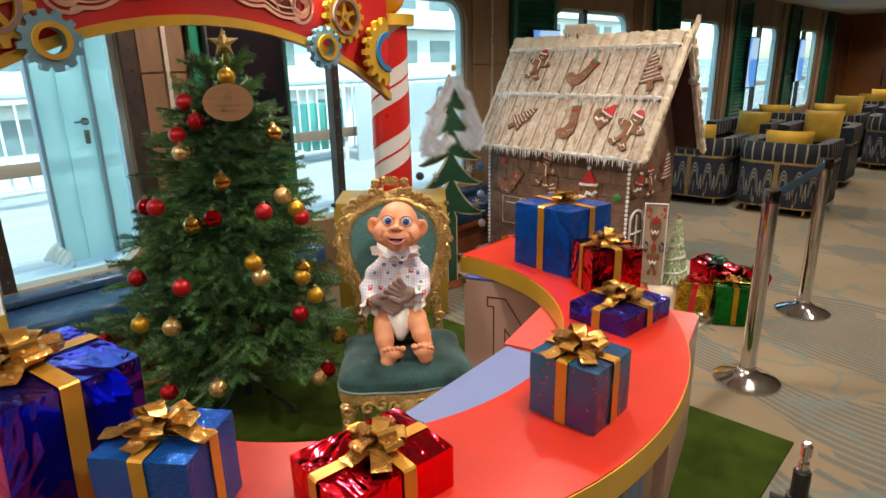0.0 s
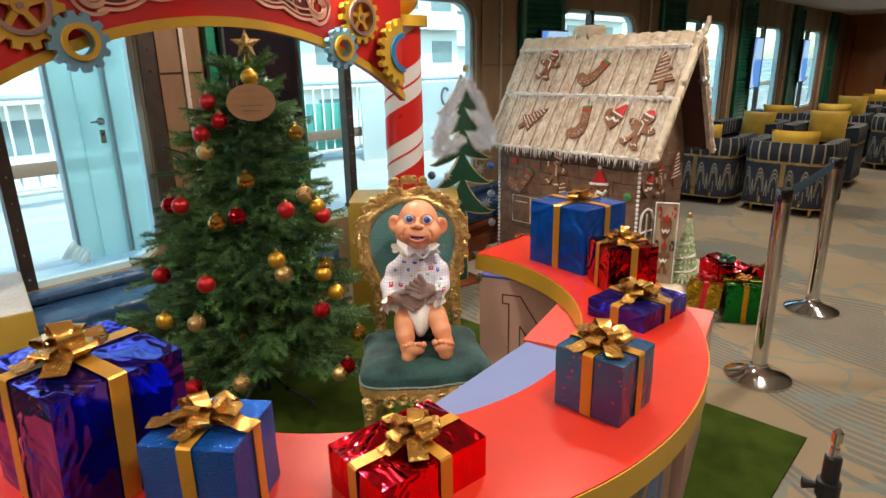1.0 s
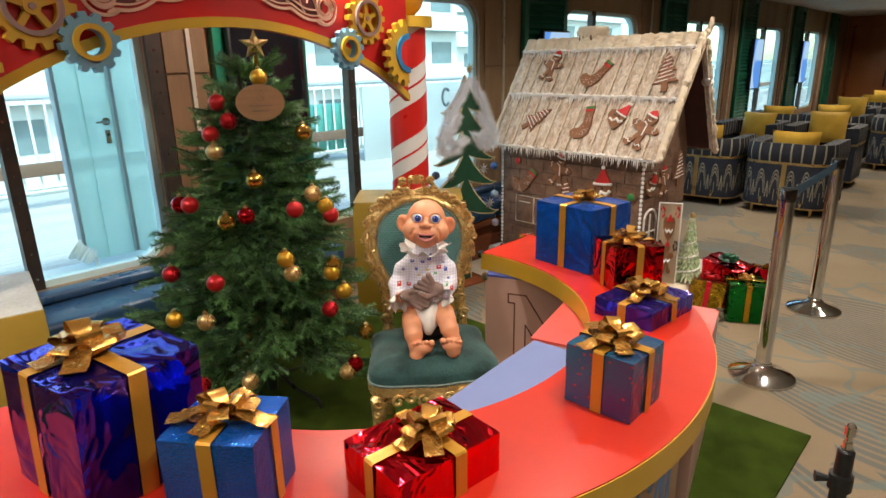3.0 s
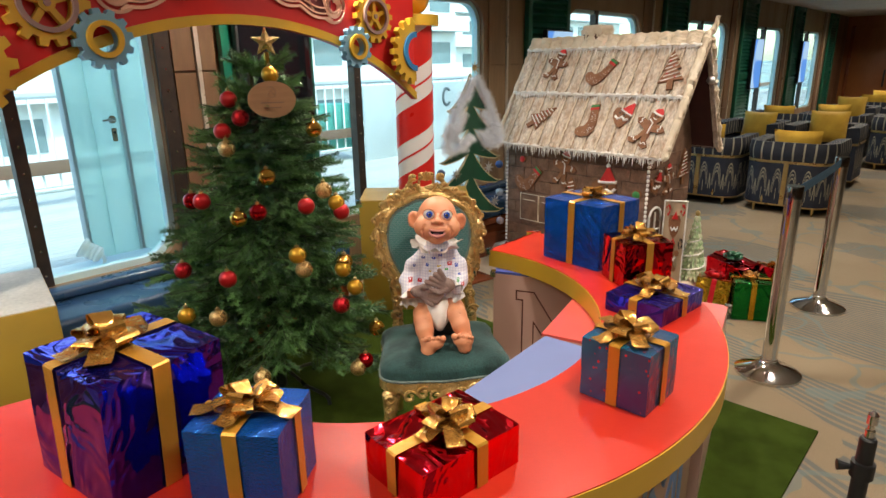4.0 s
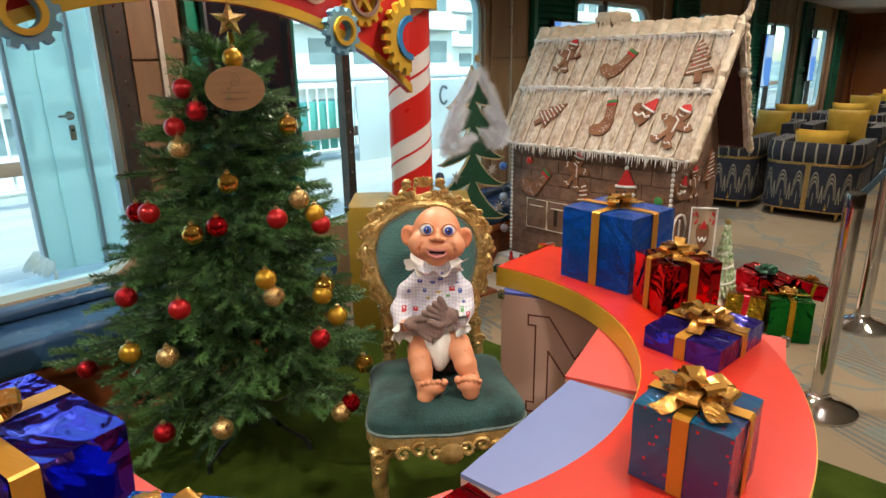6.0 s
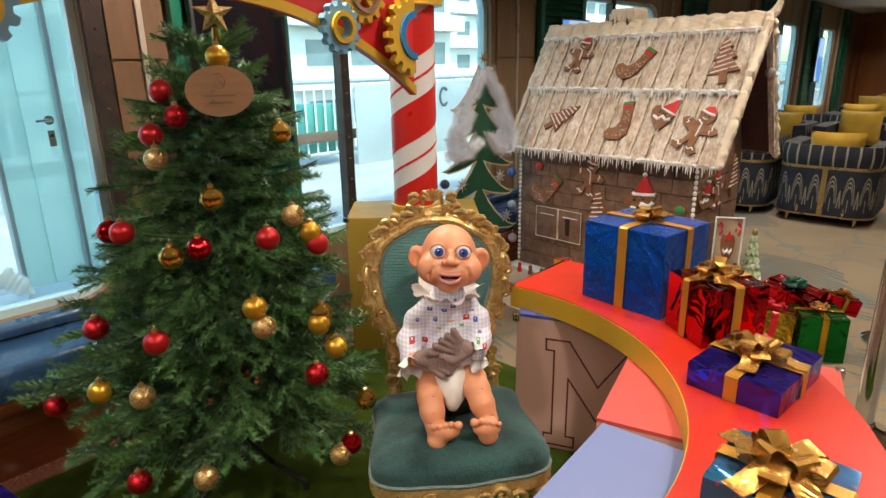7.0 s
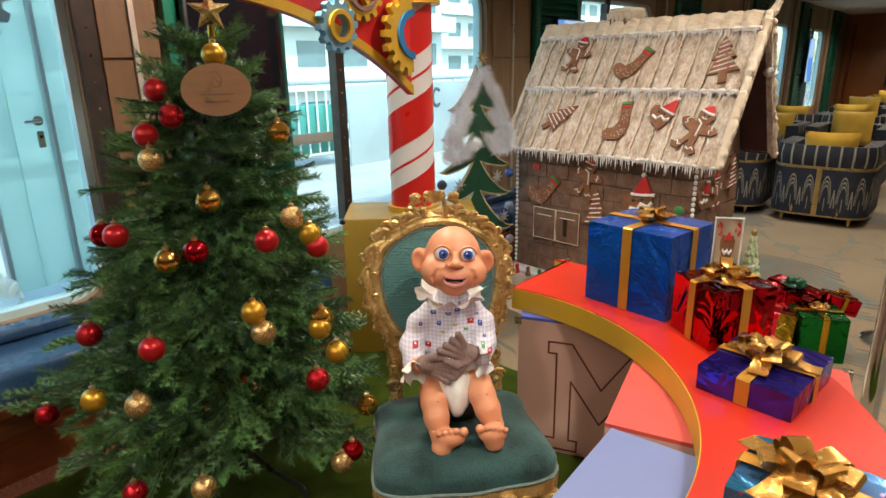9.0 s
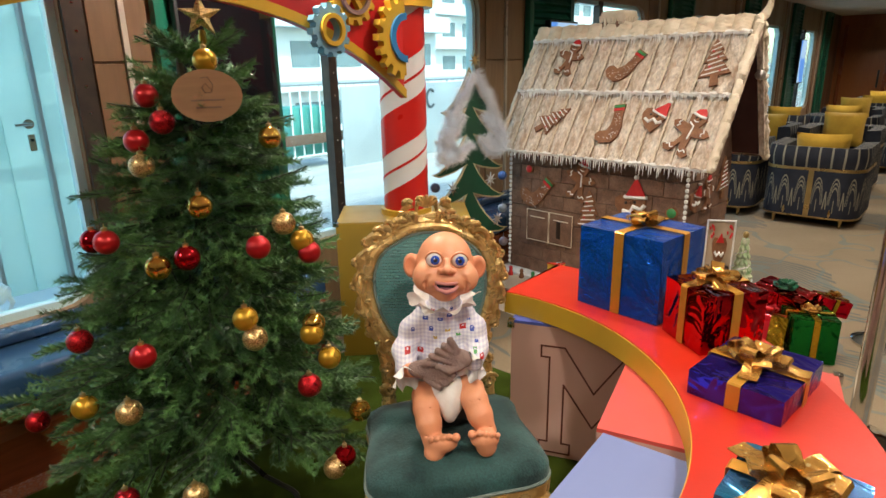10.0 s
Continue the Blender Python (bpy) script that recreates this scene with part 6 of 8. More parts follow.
def db(c, r, idx, n=16, turn=None):
    k = len(dbm.faces)
    blob(dbm, c, r, n, turn)
    dbm.faces.ensure_lookup_table()
    for i in range(k, len(dbm.faces)):
        dbm.faces[i].material_index = idx


def dt(pts, r, idx, n=12):
    k = len(dbm.faces)
    tube(dbm, pts, r, n)
    dbm.faces.ensure_lookup_table()
    for i in range(k, len(dbm.faces)):
        dbm.faces[i].material_index = idx


def ruffle(c, r0, r1, h, m, seed, waves=11):
    """A gathered frill."""
    k = len(dbm.faces)
    n = 66
    rows_ = []
    for f in (0, 0.35, 0.7, 1.0):
        row = []
        for i in range(n):
            a = 2 * math.pi * i / n
            w_ = f * 0.22 * math.sin(waves * a + seed) + f * 0.1 * math.sin(2.3 * waves * a)
            r = (r0 + (r1 - r0) * f) * (1 + w_ * 0.5)
            row.append(dbm.verts.new(Vector(c) + m @ Vector((r * math.cos(a), r * math.sin(a), h * f + 0.012 * f * math.cos(waves * a + seed)))))
        rows_.append(row)
    for a_, b_ in zip(rows_, rows_[1:]):
        for i in range(n):
            j = (i + 1) % n
            dbm.faces.new((a_[i], a_[j], b_[j], b_[i]))
    dbm.faces.ensure_lookup_table()
    for i in range(k, len(dbm.faces)):
        dbm.faces[i].material_index = 2


# head, modelled upright round its own middle, then tipped on the neck
head = soft([ell((0, 0.016, 0.010), (0.078, 0.086, 0.084)), ell((0, -0.012, -0.032), (0.077, 0.072, 0.052))], 0.03)
head += soft([ell((q * 0.049, -0.048, -0.018), 0.041) for q in (-1, 1)], 0.016)
head += soft([ell((0, -0.056, -0.066), (0.030, 0.022, 0.018)), ell((0, -0.068, -0.021), (0.047, 0.026, 0.023))], 0.014)
head += soft([bone((0, -0.070, 0.032), (0, -0.088, 0.014), 0.006, 0.010), ell((0, -0.094, 0.013), (0.0130, 0.012, 0.0100))], 0.008)
head += soft([ell((q * 0.0165, -0.088, 0.009), (0.0092, 0.010, 0.0075)) for q in (-1, 1)], 0.005)
head += soft([ell((q * 0.091, 0.014, -0.004), (0.026, 0.013, 0.036), (0, q * 12, q * -22)) for q in (-1, 1)], 0.010)
head += dent([ell((q * 0.096, -0.002, -0.003), (0.014, 0.010, 0.023), (0, q * 12, q * -22)) for q in (-1, 1)], 0.006)
head += dent([ell((q * 0.0350, -0.064, 0.034), (0.0226, 0.0175, 0.0220)) for q in (-1, 1)], 0.004)
head += dent([p for q in (-1, 1) for p in chain([(q * 0.029, -0.092, 0.006), (q * 0.047, -0.089, -0.008), (q * 0.056, -0.083, -0.028), (q * 0.053, -0.073, -0.046)], [0.0015, 0.0030, 0.0034, 0.0015])], 0.008)
head += dent([ell((q * 0.009, -0.103, 0.001), (0.004, 0.006, 0.003)) for q in (-1, 1)], 0.003)
head += dent([ell((0, -0.090, -0.033), (0.030, 0.020, 0.0100))], 0.004)
k0 = len(dbm.verts)
skin_over(head, (-0.15, -0.125, -0.115), (0.15, 0.12, 0.115), 0.0024, 0)
for s_ in (-1, 1):
    e = Vector((s_ * 0.0350, -0.0560, 0.034))
    db(e, (0.0225, 0.0205, 0.0220), 4, 24)
    g_ = Vector((s_ * -0.10 + 0.06, -1, 0.02)).normalized()
    turn = Vector((0, -1, 0)).rotation_difference(g_).to_matrix().to_4x4()
    db(e + g_ * 0.0182, (0.0128, 0.0048, 0.0128), 5, 18, turn)
    db(e + g_ * 0.0218, (0.0062, 0.0020, 0.0062), 6, 12, turn)
    # highlight on the eye, modelled as a tiny white bead
    db(e + g_ * 0.0232 + Vector((-0.004, 0, 0.005)), 0.0020, 4, 6)
    dt([e + Vector((0.0228 * math.cos(a), -0.0090 - 0.003 * math.sin(a), 0.0215 * math.sin(a))) for a in np.linspace(0.05, math.pi - 0.05, 11)], [0.002] + [0.0030] * 9 + [0.002], 0, 8)
db((0, -0.076, -0.0330), (0.027, 0.012, 0.0105), 6, 14)
db((0, -0.086, -0.0390), (0.019, 0.008, 0.0040), 12, 12)
dt([(-0.041, -0.080, -0.0170), (-0.022, -0.0930, -0.0230), (0, -0.0965, -0.0245), (0.022, -0.0930, -0.0230), (0.041, -0.080, -0.0170)], [0.0022, 0.0046, 0.0044, 0.0046, 0.0022], 7, 10)
dt([(-0.040, -0.080, -0.0190), (-0.023, -0.091, -0.0410), (0, -0.0945, -0.0480), (0.023, -0.091, -0.0410), (0.040, -0.080, -0.0190)], [0.0022, 0.0052, 0.0068, 0.0052, 0.0022], 7, 10)
HEAD = pose(-0.024, -0.008, 0.984, -4, 4, 2)
dbm.verts.ensure_lookup_table()
for v in dbm.verts[k0:]:
    v.co = HEAD @ v.co
ruffle((-0.028, 0.002, 0.868), 0.050, 0.096, 0.026, Matrix.Rotation(radians(6), 3, "X"), 0.3, 8)
# romper: body and sleeves, with the printed patches
romper = soft([ell((-0.026, 0.016, 0.812), (0.074, 0.052, 0.060)), ell((-0.034, 0.012, 0.745), (0.082, 0.064, 0.085)), ell((-0.034, 0.004, 0.680), (0.082, 0.068, 0.050)), bone((-0.026, 0.01, 0.85), (-0.026, 0.006, 0.885), 0.044)], 0.03)
romper += soft(chain([(-0.076, 0.014, 0.838), (-0.120, 0.002, 0.792), (-0.145, -0.026, 0.742), (-0.140, -0.066, 0.708)], [0.034, 0.034, 0.032, 0.031]), 0.016)
romper += soft(chain([(0.026, 0.014, 0.834), (0.060, 0.000, 0.790), (0.062, -0.034, 0.742), (0.050, -0.074, 0.726)], [0.034, 0.033, 0.031, 0.029]), 0.016)
PRINTS = [(0.024, 0.812, 0.01, 0.008, 8), (-0.134, 0.756, 0.0084, 0.0088, 8), (-0.098, 0.742, 0.0088, 0.0072, 8), (0.074, 0.742, 0.0064, 0.008, 8), (0.056, 0.758, 0.0056, 0.0056, 13), (-0.082, 0.838, 0.008, 0.0048, 9), (-0.014, 0.848, 0.008, 0.0048, 9), (-0.04, 0.838, 0.0072, 0.0048, 9), (-0.066, 0.808, 0.0064, 0.0064, 9), (-0.02, 0.806, 0.0072, 0.004, 14), (-0.055, 0.785, 0.0056, 0.0032, 14), (0.01, 0.79, 0.0064, 0.004, 13), (-0.118, 0.806, 0.0056, 0.0056, 9), (0.05, 0.806, 0.0064, 0.0072, 9), (0.062, 0.775, 0.0048, 0.004, 9), (-0.008, 0.868, 0.0048, 0.004, 9), (-0.06, 0.86, 0.0048, 0.004, 8), (0.04, 0.83, 0.0048, 0.0032, 9)]


def printed(p):
    if p.y > 0.01:
        return None
    for x, z, w_, h_, c_ in PRINTS:
        a, b = (p.x - x) / w_, (p.z - z) / h_
        if abs(a) < 1 and abs(b) < 1 and a * a + b * b < 1.5 and not (abs(a) < 0.3 and 0.1 < b < 0.7):
            return c_
    return None


skin_over(romper, (-0.20, -0.125, 0.60), (0.12, 0.10, 0.92), 0.0026, 1, lambda x, y, z: 0.0020 * np.sin(58 * z + 34 * x + 1.5 * np.sin(40 * x)) * np.sin(31 * x - 22 * z + 9 * y) + 0.0012 * np.sin(120 * z - 60 * x), printed)
ruffle((-0.138, -0.078, 0.702), 0.026, 0.047, 0.030, Matrix.Rotation(radians(24), 3, "Z") @ Matrix.Rotation(radians(118), 3, "X"), 1.7, 7)
ruffle((0.050, -0.082, 0.726), 0.025, 0.044, 0.026, Matrix.Rotation(radians(-30), 3, "Z") @ Matrix.Rotation(radians(100), 3, "X"), -1.7, 7)
dt([(-0.136, -0.082, 0.706), (-0.118, -0.104, 0.716)], [0.021, 0.020], 0, 12)
# fleece gloves, the one folded over the other
glove = soft([ell((-0.098, -0.112, 0.722), (0.034, 0.021, 0.025), (0, 10, 0))] + [bone((-0.080, -0.120, 0.734 - 0.012 * i), (-0.008 - 0.010 * i - (0.010 if i == 3 else 0), -0.128, 0.712 - 0.0125 * i), 0.0110, 0.0095) for i in range(4)] + chain([(-0.100, -0.116, 0.738), (-0.076, -0.128, 0.750), (-0.056, -0.130, 0.748)], [0.012, 0.011, 0.009]), 0.006)
glove2 = soft([ell((0.012, -0.112, 0.752), (0.033, 0.021, 0.027), (0, 25, 0))] + [bone((0.000, -0.124, 0.744 + 0.013 * i), (-0.066 + 0.017 * i, -0.134, 0.772 + 0.015 * i), 0.0108, 0.0095) for i in range(4)] + chain([(0.010, -0.124, 0.735), (-0.020, -0.136, 0.728), (-0.048, -0.140, 0.742)], [0.012, 0.011, 0.009]), 0.006)
fuzz = lambda x, y, z: 0.0007 * np.sin(520 * x + 3 * np.sin(300 * z)) * np.sin(480 * z + 410 * y)
skin_over(glove, (-0.15, -0.16, 0.64), (0.02, -0.07, 0.79), 0.0022, 3, fuzz)
skin_over(glove2, (-0.09, -0.17, 0.69), (0.06, -0.07, 0.85), 0.0022, 3, fuzz)
# nappy
nappy = soft([ell((-0.032, -0.022, 0.640), (0.080, 0.068, 0.050)), ell((-0.022, -0.088, 0.634), (0.046, 0.040, 0.062)), ell((-0.019, -0.112, 0.606), (0.028, 0.032, 0.050))], 0.02)
skin_over(nappy, (-0.13, -0.16, 0.54), (0.07, 0.07, 0.71), 0.0028, 2, lambda x, y, z: 0.0018 * np.sin(150 * x + 20 * z) * np.sin(60 * z + 1.0))
# legs and feet
for s_, hip, knee, ankle, heel, ball, big in ((-1, (-0.082, -0.03, 0.622), (-0.084, -0.118, 0.606), (-0.070, -0.164, 0.536), (-0.065, -0.182, 0.505), (-0.040, -0.192, 0.540), 1), (1, (0.026, -0.03, 0.640), (0.050, -0.116, 0.626), (0.080, -0.160, 0.556), (0.078, -0.180, 0.520), (0.073, -0.192, 0.548), -1)):
    leg_ = soft(chain([hip, tuple((np.array(hip) + np.array(knee)) / 2), knee], [0.038, 0.041, 0.036]) + chain([knee, tuple((np.array(knee) * 0.55 + np.array(ankle) * 0.45) + np.array([0, -0.006, 0])), ankle], [0.036, 0.034, 0.026]), 0.012)
    leg_ += soft([ell(heel, (0.027, 0.028, 0.027)), ell(ball, (0.039, 0.019, 0.026)), bone(heel, ball, 0.024, 0.020), bone(ankle, ball, 0.024, 0.016)], 0.012)
    leg_ += dent([bone((knee[0] - 0.014, knee[1] - 0.035, knee[2] - 0.010), (knee[0] + 0.016, knee[1] - 0.034, knee[2] - 0.004), 0.0018), bone((knee[0] - 0.012, knee[1] - 0.030, knee[2] + 0.012), (knee[0] + 0.010, knee[1] - 0.030, knee[2] + 0.016), 0.0014)], 0.006)
    leg_ += dent([bone((ankle[0] - 0.018, ankle[1] - 0.016, ankle[2] + 0.020), (ankle[0] + 0.018, ankle[1] - 0.016, ankle[2] + 0.020), 0.0014)], 0.005)
    for i in range(5):
        x = ball[0] + big * (0.032 - 0.0165 * i + (0.003 if i == 0 else 0))
        r = 0.0118 if i == 0 else 0.0094 - 0.0005 * i
        z = ball[2] + 0.025 - 0.0025 * abs(i - 1)
        leg_ += soft([bone((x, ball[1] + 0.002, z - 0.010), (x, ball[1] - 0.010, z + 0.002), r * 0.85, r)], 0.004)
    lo = np.minimum.reduce([np.array(q) for q in (hip, knee, ankle, heel, ball)]) - 0.055
    hi = np.maximum.reduce([np.array(q) for q in (hip, knee, ankle, heel, ball)]) + 0.055
    skin_over(leg_, lo, hi, 0.0024, 0)
db((-0.036, -0.005, 0.540), (0.098, 0.085, 0.046), 6, 24)
doll = solo("puppet_doll", dbm, DM, "bald rubber baby doll in checked romper sitting on the throne", "doll", smooth=70)
doll.matrix_world = throne.matrix_world @ pose(0.022, 0.02, -0.012, 0, 0, -8)

# ---- Christmas tree ----
def needle_material():
    m = bpy.data.materials.new("fir_needles")
    m.use_nodes = True
    nt = m.node_tree
    p = nt.nodes["Principled BSDF"]
    p.inputs["Roughness"].default_value = 0.42
    p.inputs["Specular IOR Level"].default_value = 0.5
    geo = nt.nodes.new("ShaderNodeNewGeometry")
    tc = nt.nodes.new("ShaderNodeTexCoord")
    n1 = nt.nodes.new("ShaderNodeTexNoise")
    n1.inputs["Scale"].default_value = 7.0
    nt.links.new(tc.outputs["Object"], n1.inputs["Vector"])
    ad = nt.nodes.new("ShaderNodeMath")
    ad.operation = "MULTIPLY_ADD"
    ad.inputs[1].default_value = 0.75
    nt.links.new(geo.outputs["Random Per Island"], ad.inputs[0])
    sb = nt.nodes.new("ShaderNodeMath")
    sb.operation = "MULTIPLY_ADD"
    sb.inputs[1].default_value, sb.inputs[2].default_value = 1.6, -0.58
    nt.links.new(n1.outputs["Fac"], sb.inputs[0])
    nt.links.new(sb.outputs[0], ad.inputs[2])
    cr = nt.nodes.new("ShaderNodeValToRGB")
    cr.color_ramp.elements[0].color = (0.007, 0.036, 0.012, 1)
    cr.color_ramp.elements[1].color = (0.100, 0.225, 0.062, 1)
    nt.links.new(ad.outputs[0], cr.inputs["Fac"])
    nt.links.new(cr.outputs["Color"], p.inputs["Base Color"])
    return m


M["needles"] = needle_material()
TX, TY = -4.30, 3.54
tree = thing("christmas_tree", "dense green artificial Christmas tree on a folding black metal stand", "tree", TX, TY, 0.012)
part("trunk", lathe(nb(), [(0.020, 0.10), (0.018, 0.8), (0.012, 1.5), (0.004, 1.60)], 10), mat("brown_wrapped_trunk", (0.05, 0.04, 0.02), None, 30, 0.8), tree)
rnd = np.random.RandomState(3)


def fir_twigs():
    """Twigs of the tree: start, end, needle length."""
    spines = []

    def spray(p0, d, L, droop):
        """One branch: a stem with side twigs that fan out and a tuft at the tip."""
        side = np.cross(d, [0, 0, 1.0])
        side /= np.linalg.norm(side)
        up = np.cross(side, d)
        n = max(2, int(L * 0.80 / 0.058))
        for i in range(n + 1):
            f = 0.26 + 0.74 * i / n
            q = p0 + d * L * f + np.array([0, 0, -droop * f * f * L])
            if i == n:
                for k in range(3):
                    e = q + (d * rnd.uniform(0.8, 1.0) + side * rnd.uniform(-0.45, 0.45) + up * rnd.uniform(-0.25, 0.35)) * rnd.uniform(0.07, 0.11)
                    spines.append((q - d * 0.02, e, 0.025))
                continue
            for sg in (-1, 1):
                ln = (0.075 + 0.075 * (1 - f)) * rnd.uniform(0.75, 1.2) * (0.62 + 0.5 * min(1, L / 0.4))
                v = d * rnd.uniform(0.55, 0.85) + side * sg * rnd.uniform(0.5, 0.85) + up * rnd.uniform(-0.35, 0.30) + np.array([0, 0, -0.12])
                spines.append((q, q + v * ln, 0.024))
            if i % 2:
                v = d * 0.7 + up * rnd.uniform(0.35, 0.7) + side * rnd.uniform(-0.3, 0.3)
                spines.append((q, q + v * rnd.uniform(0.05, 0.085), 0.024))
        spines.append((p0 + d * L * 0.2, p0 + d * L * 0.97 + np.array([0, 0, -droop * L * 0.94]), 0.023))

    for lv, z in enumerate(np.arange(0.40, 1.53, 0.066)):
        R = float(np.interp(z, [0.27, 0.45, 0.8, 1.0, 1.17, 1.33, 1.5, 1.62], [0.38, 0.45, 0.385, 0.315, 0.25, 0.185, 0.100, 0.05]))
        nbr = int(8 + 13 * R / 0.5)
        for i in range(nbr):
            a = 2 * math.pi * (i + 0.5 * (lv % 2)) / nbr + rnd.uniform(-0.2, 0.2)
            L = R * rnd.uniform(0.80, 1.06)
            tilt = rnd.uniform(-0.12, 0.20) + (0.75 if z > 1.48 else 0.30 if z > 1.4 else 0.12 if z > 1.1 else 0)
            d = np.array([math.cos(a), math.sin(a), tilt])
            d /= np.linalg.norm(d)
            p0 = np.array([0.03, 0.045, 0]) * max(0, z - 0.9) / 0.7 + np.array([0, 0, z + rnd.uniform(-0.02, 0.02)])
            spray(p0, d, L, rnd.uniform(0.02, 0.22))
    # long low branches that reach out towards the bench and the throne
    for a, z, L, tl in ((238, 0.49, 0.62, -0.02), (244, 0.54, 0.58, 0.0), (229, 0.50, 0.56, 0.02), (25, 0.36, 0.52, -0.22), (40, 0.34, 0.50, -0.28), (12, 0.40, 0.50, -0.15), (262, 0.36, 0.50, -0.32), (276, 0.36, 0.52, -0.36), (250, 0.40, 0.50, -0.22)):
        d = np.array([math.cos(radians(a)), math.sin(radians(a)), tl])
        spray(np.array([0, 0, z]), d / np.linalg.norm(d), L, 0.05)
    return spines


def needle_mesh(name, spines, step, turns, lean):
    """Twigs of tapered needles; all needles of a twig hang together on its spine."""
    V, F = [], []
    for p, e, ln in spines:
        ax = e - p
        L = np.linalg.norm(ax)
        if L < 0.012:
            continue
        ax = ax / L
        u = np.cross(ax, [0.3, 0.2, 1.0])
        u /= np.linalg.norm(u)
        v = np.cross(ax, u)
        n = max(3, int(L / step))
        base = len(V)
        sag = np.array([0, 0, -0.10 * L])
        for k in range(n + 1):
            f = k / n
            V.append(p + ax * L * f + sag * f * f)
        a0 = rnd.rand() * 6.28
        for k in range(n):
            for q in range(turns):
                a = a0 + 2.4 * k + 2 * math.pi * q / turns + rnd.uniform(-0.35, 0.35)
                rad_ = u * math.cos(a) + v * math.sin(a)
                ls = lean * (1 + 0.5 * k / n)
                dr = ax * ls + rad_
                dr /= np.linalg.norm(dr)
                i0 = len(V)
                V.append(V[base + k] + dr * ln * rnd.uniform(0.75, 1.1))
                F.append((base + k, base + k + 1, i0))
    me = bpy.data.meshes.new(name)
    me.from_pydata([tuple(map(float, q)) for q in V], [], F)
    return me


spines = fir_twigs()
me = needle_mesh("crown", spines, 0.0032, 3, 0.70)
me.materials.append(M["needles"])
tagged(part("crown", me, None, tree, "dense green fir needles"), kind="stuff")
bm = nb()
for p, e, ln in spines:
    if np.linalg.norm(e - p) > 0.12:
        tube(bm, [tuple(p), tuple(e)], [0.004, 0.002], 4)
tagged(part("branch_wire", bm, mat("dark_branch_wire", (0.02, 0.035, 0.015), None, 30, 0.7), tree), kind="stuff")
for a in (20, 110, 200, 290):
    d = Vector((math.cos(radians(a)), math.sin(radians(a)), 0))
    leg = part("stand_leg", tube(nb(), [d * 0.015 + Vector((0, 0, 0.16)), d * 0.14 + Vector((0, 0, 0.075)), d * 0.25 + Vector((0, 0, 0.045)), d * 0.27 + Vector((0, 0, 0.03)), d * 0.275 + Vector((0, 0, 0.0))], [0.009, 0.009, 0.009, 0.010, 0.011], 8), M["black_metal"], tree, "black folding leg")
part("stand_socket", lathe(nb(), [(0.024, 0.05), (0.026, 0.06), (0.026, 0.22), (0.022, 0.23)], 14), M["black_metal"], tree)
part("wing_screw", tube(nb(), [(0.02, -0.02, 0.2), (0.055, -0.045, 0.215)], 0.005, 6), M["chrome"], tree)

# ---- ornaments ----
def glitter(name, low, high):
    """Fine metal flakes, each tipped its own way."""
    m = mat(name, high, None, 10, 0.3, 0.85)
    nt = m.node_tree
    p = nt.nodes["Principled BSDF"]
    tc = nt.nodes.new("ShaderNodeTexCoord")
    v = nt.nodes.new("ShaderNodeTexVoronoi")
    v.inputs["Scale"].default_value = 480
    nt.links.new(tc.outputs["Object"], v.inputs["Vector"])
    sp_ = nt.nodes.new("ShaderNodeSeparateColor")
    nt.links.new(v.outputs["Color"], sp_.inputs["Color"])
    cr = nt.nodes.new("ShaderNodeValToRGB")
    cr.color_ramp.elements[0].color = (*low, 1)
    cr.color_ramp.elements[1].color = (*high, 1)
    cr.color_ramp.elements[0].position = 0.15
    nt.links.new(sp_.outputs["Red"], cr.inputs["Fac"])
    nt.links.new(cr.outputs["Color"], p.inputs["Base Color"])
    b = nt.nodes.new("ShaderNodeBump")
    b.inputs["Strength"].default_value, b.inputs["Distance"].default_value = 0.8, 0.0016
    nt.links.new(sp_.outputs["Green"], b.inputs["Height"])
    nt.links.new(b.outputs["Normal"], p.inputs["Normal"])
    return m


M["b_red"] = mat("satin_red_bauble", (0.45, 0.012, 0.015), None, 10, 0.30, 0.5, rvar=0.03)
M["b_red_shine"] = mat("mirror_red_bauble", (0.40, 0.006, 0.012), None, 10, 0.07, 0.85, rvar=0.02)
M["b_red_glit"] = glitter("red_glitter_bauble", (0.10, 0.001, 0.003), (0.85, 0.03, 0.04))
M["b_gold"] = mat("satin_gold_bauble", (0.58, 0.33, 0.03), None, 10, 0.28, 0.7, rvar=0.03)
M["b_gold_shine"] = mat("mirror_gold_bauble", (0.60, 0.37, 0.07), None, 10, 0.08, 0.95, rvar=0.02)
M["b_gold_glit"] = glitter("gold_glitter_bauble", (0.22, 0.12, 0.03), (1.0, 0.72, 0.32))
KIND = {"r": ("b_red", "satin red"), "rs": ("b_red_shine", "mirror red"), "rg": ("b_red_glit", "red glitter"), "gm": ("b_gold", "satin gold"), "gs": ("b_gold_shine", "mirror gold"), "gg": ("b_gold_glit", "gold glitter")}
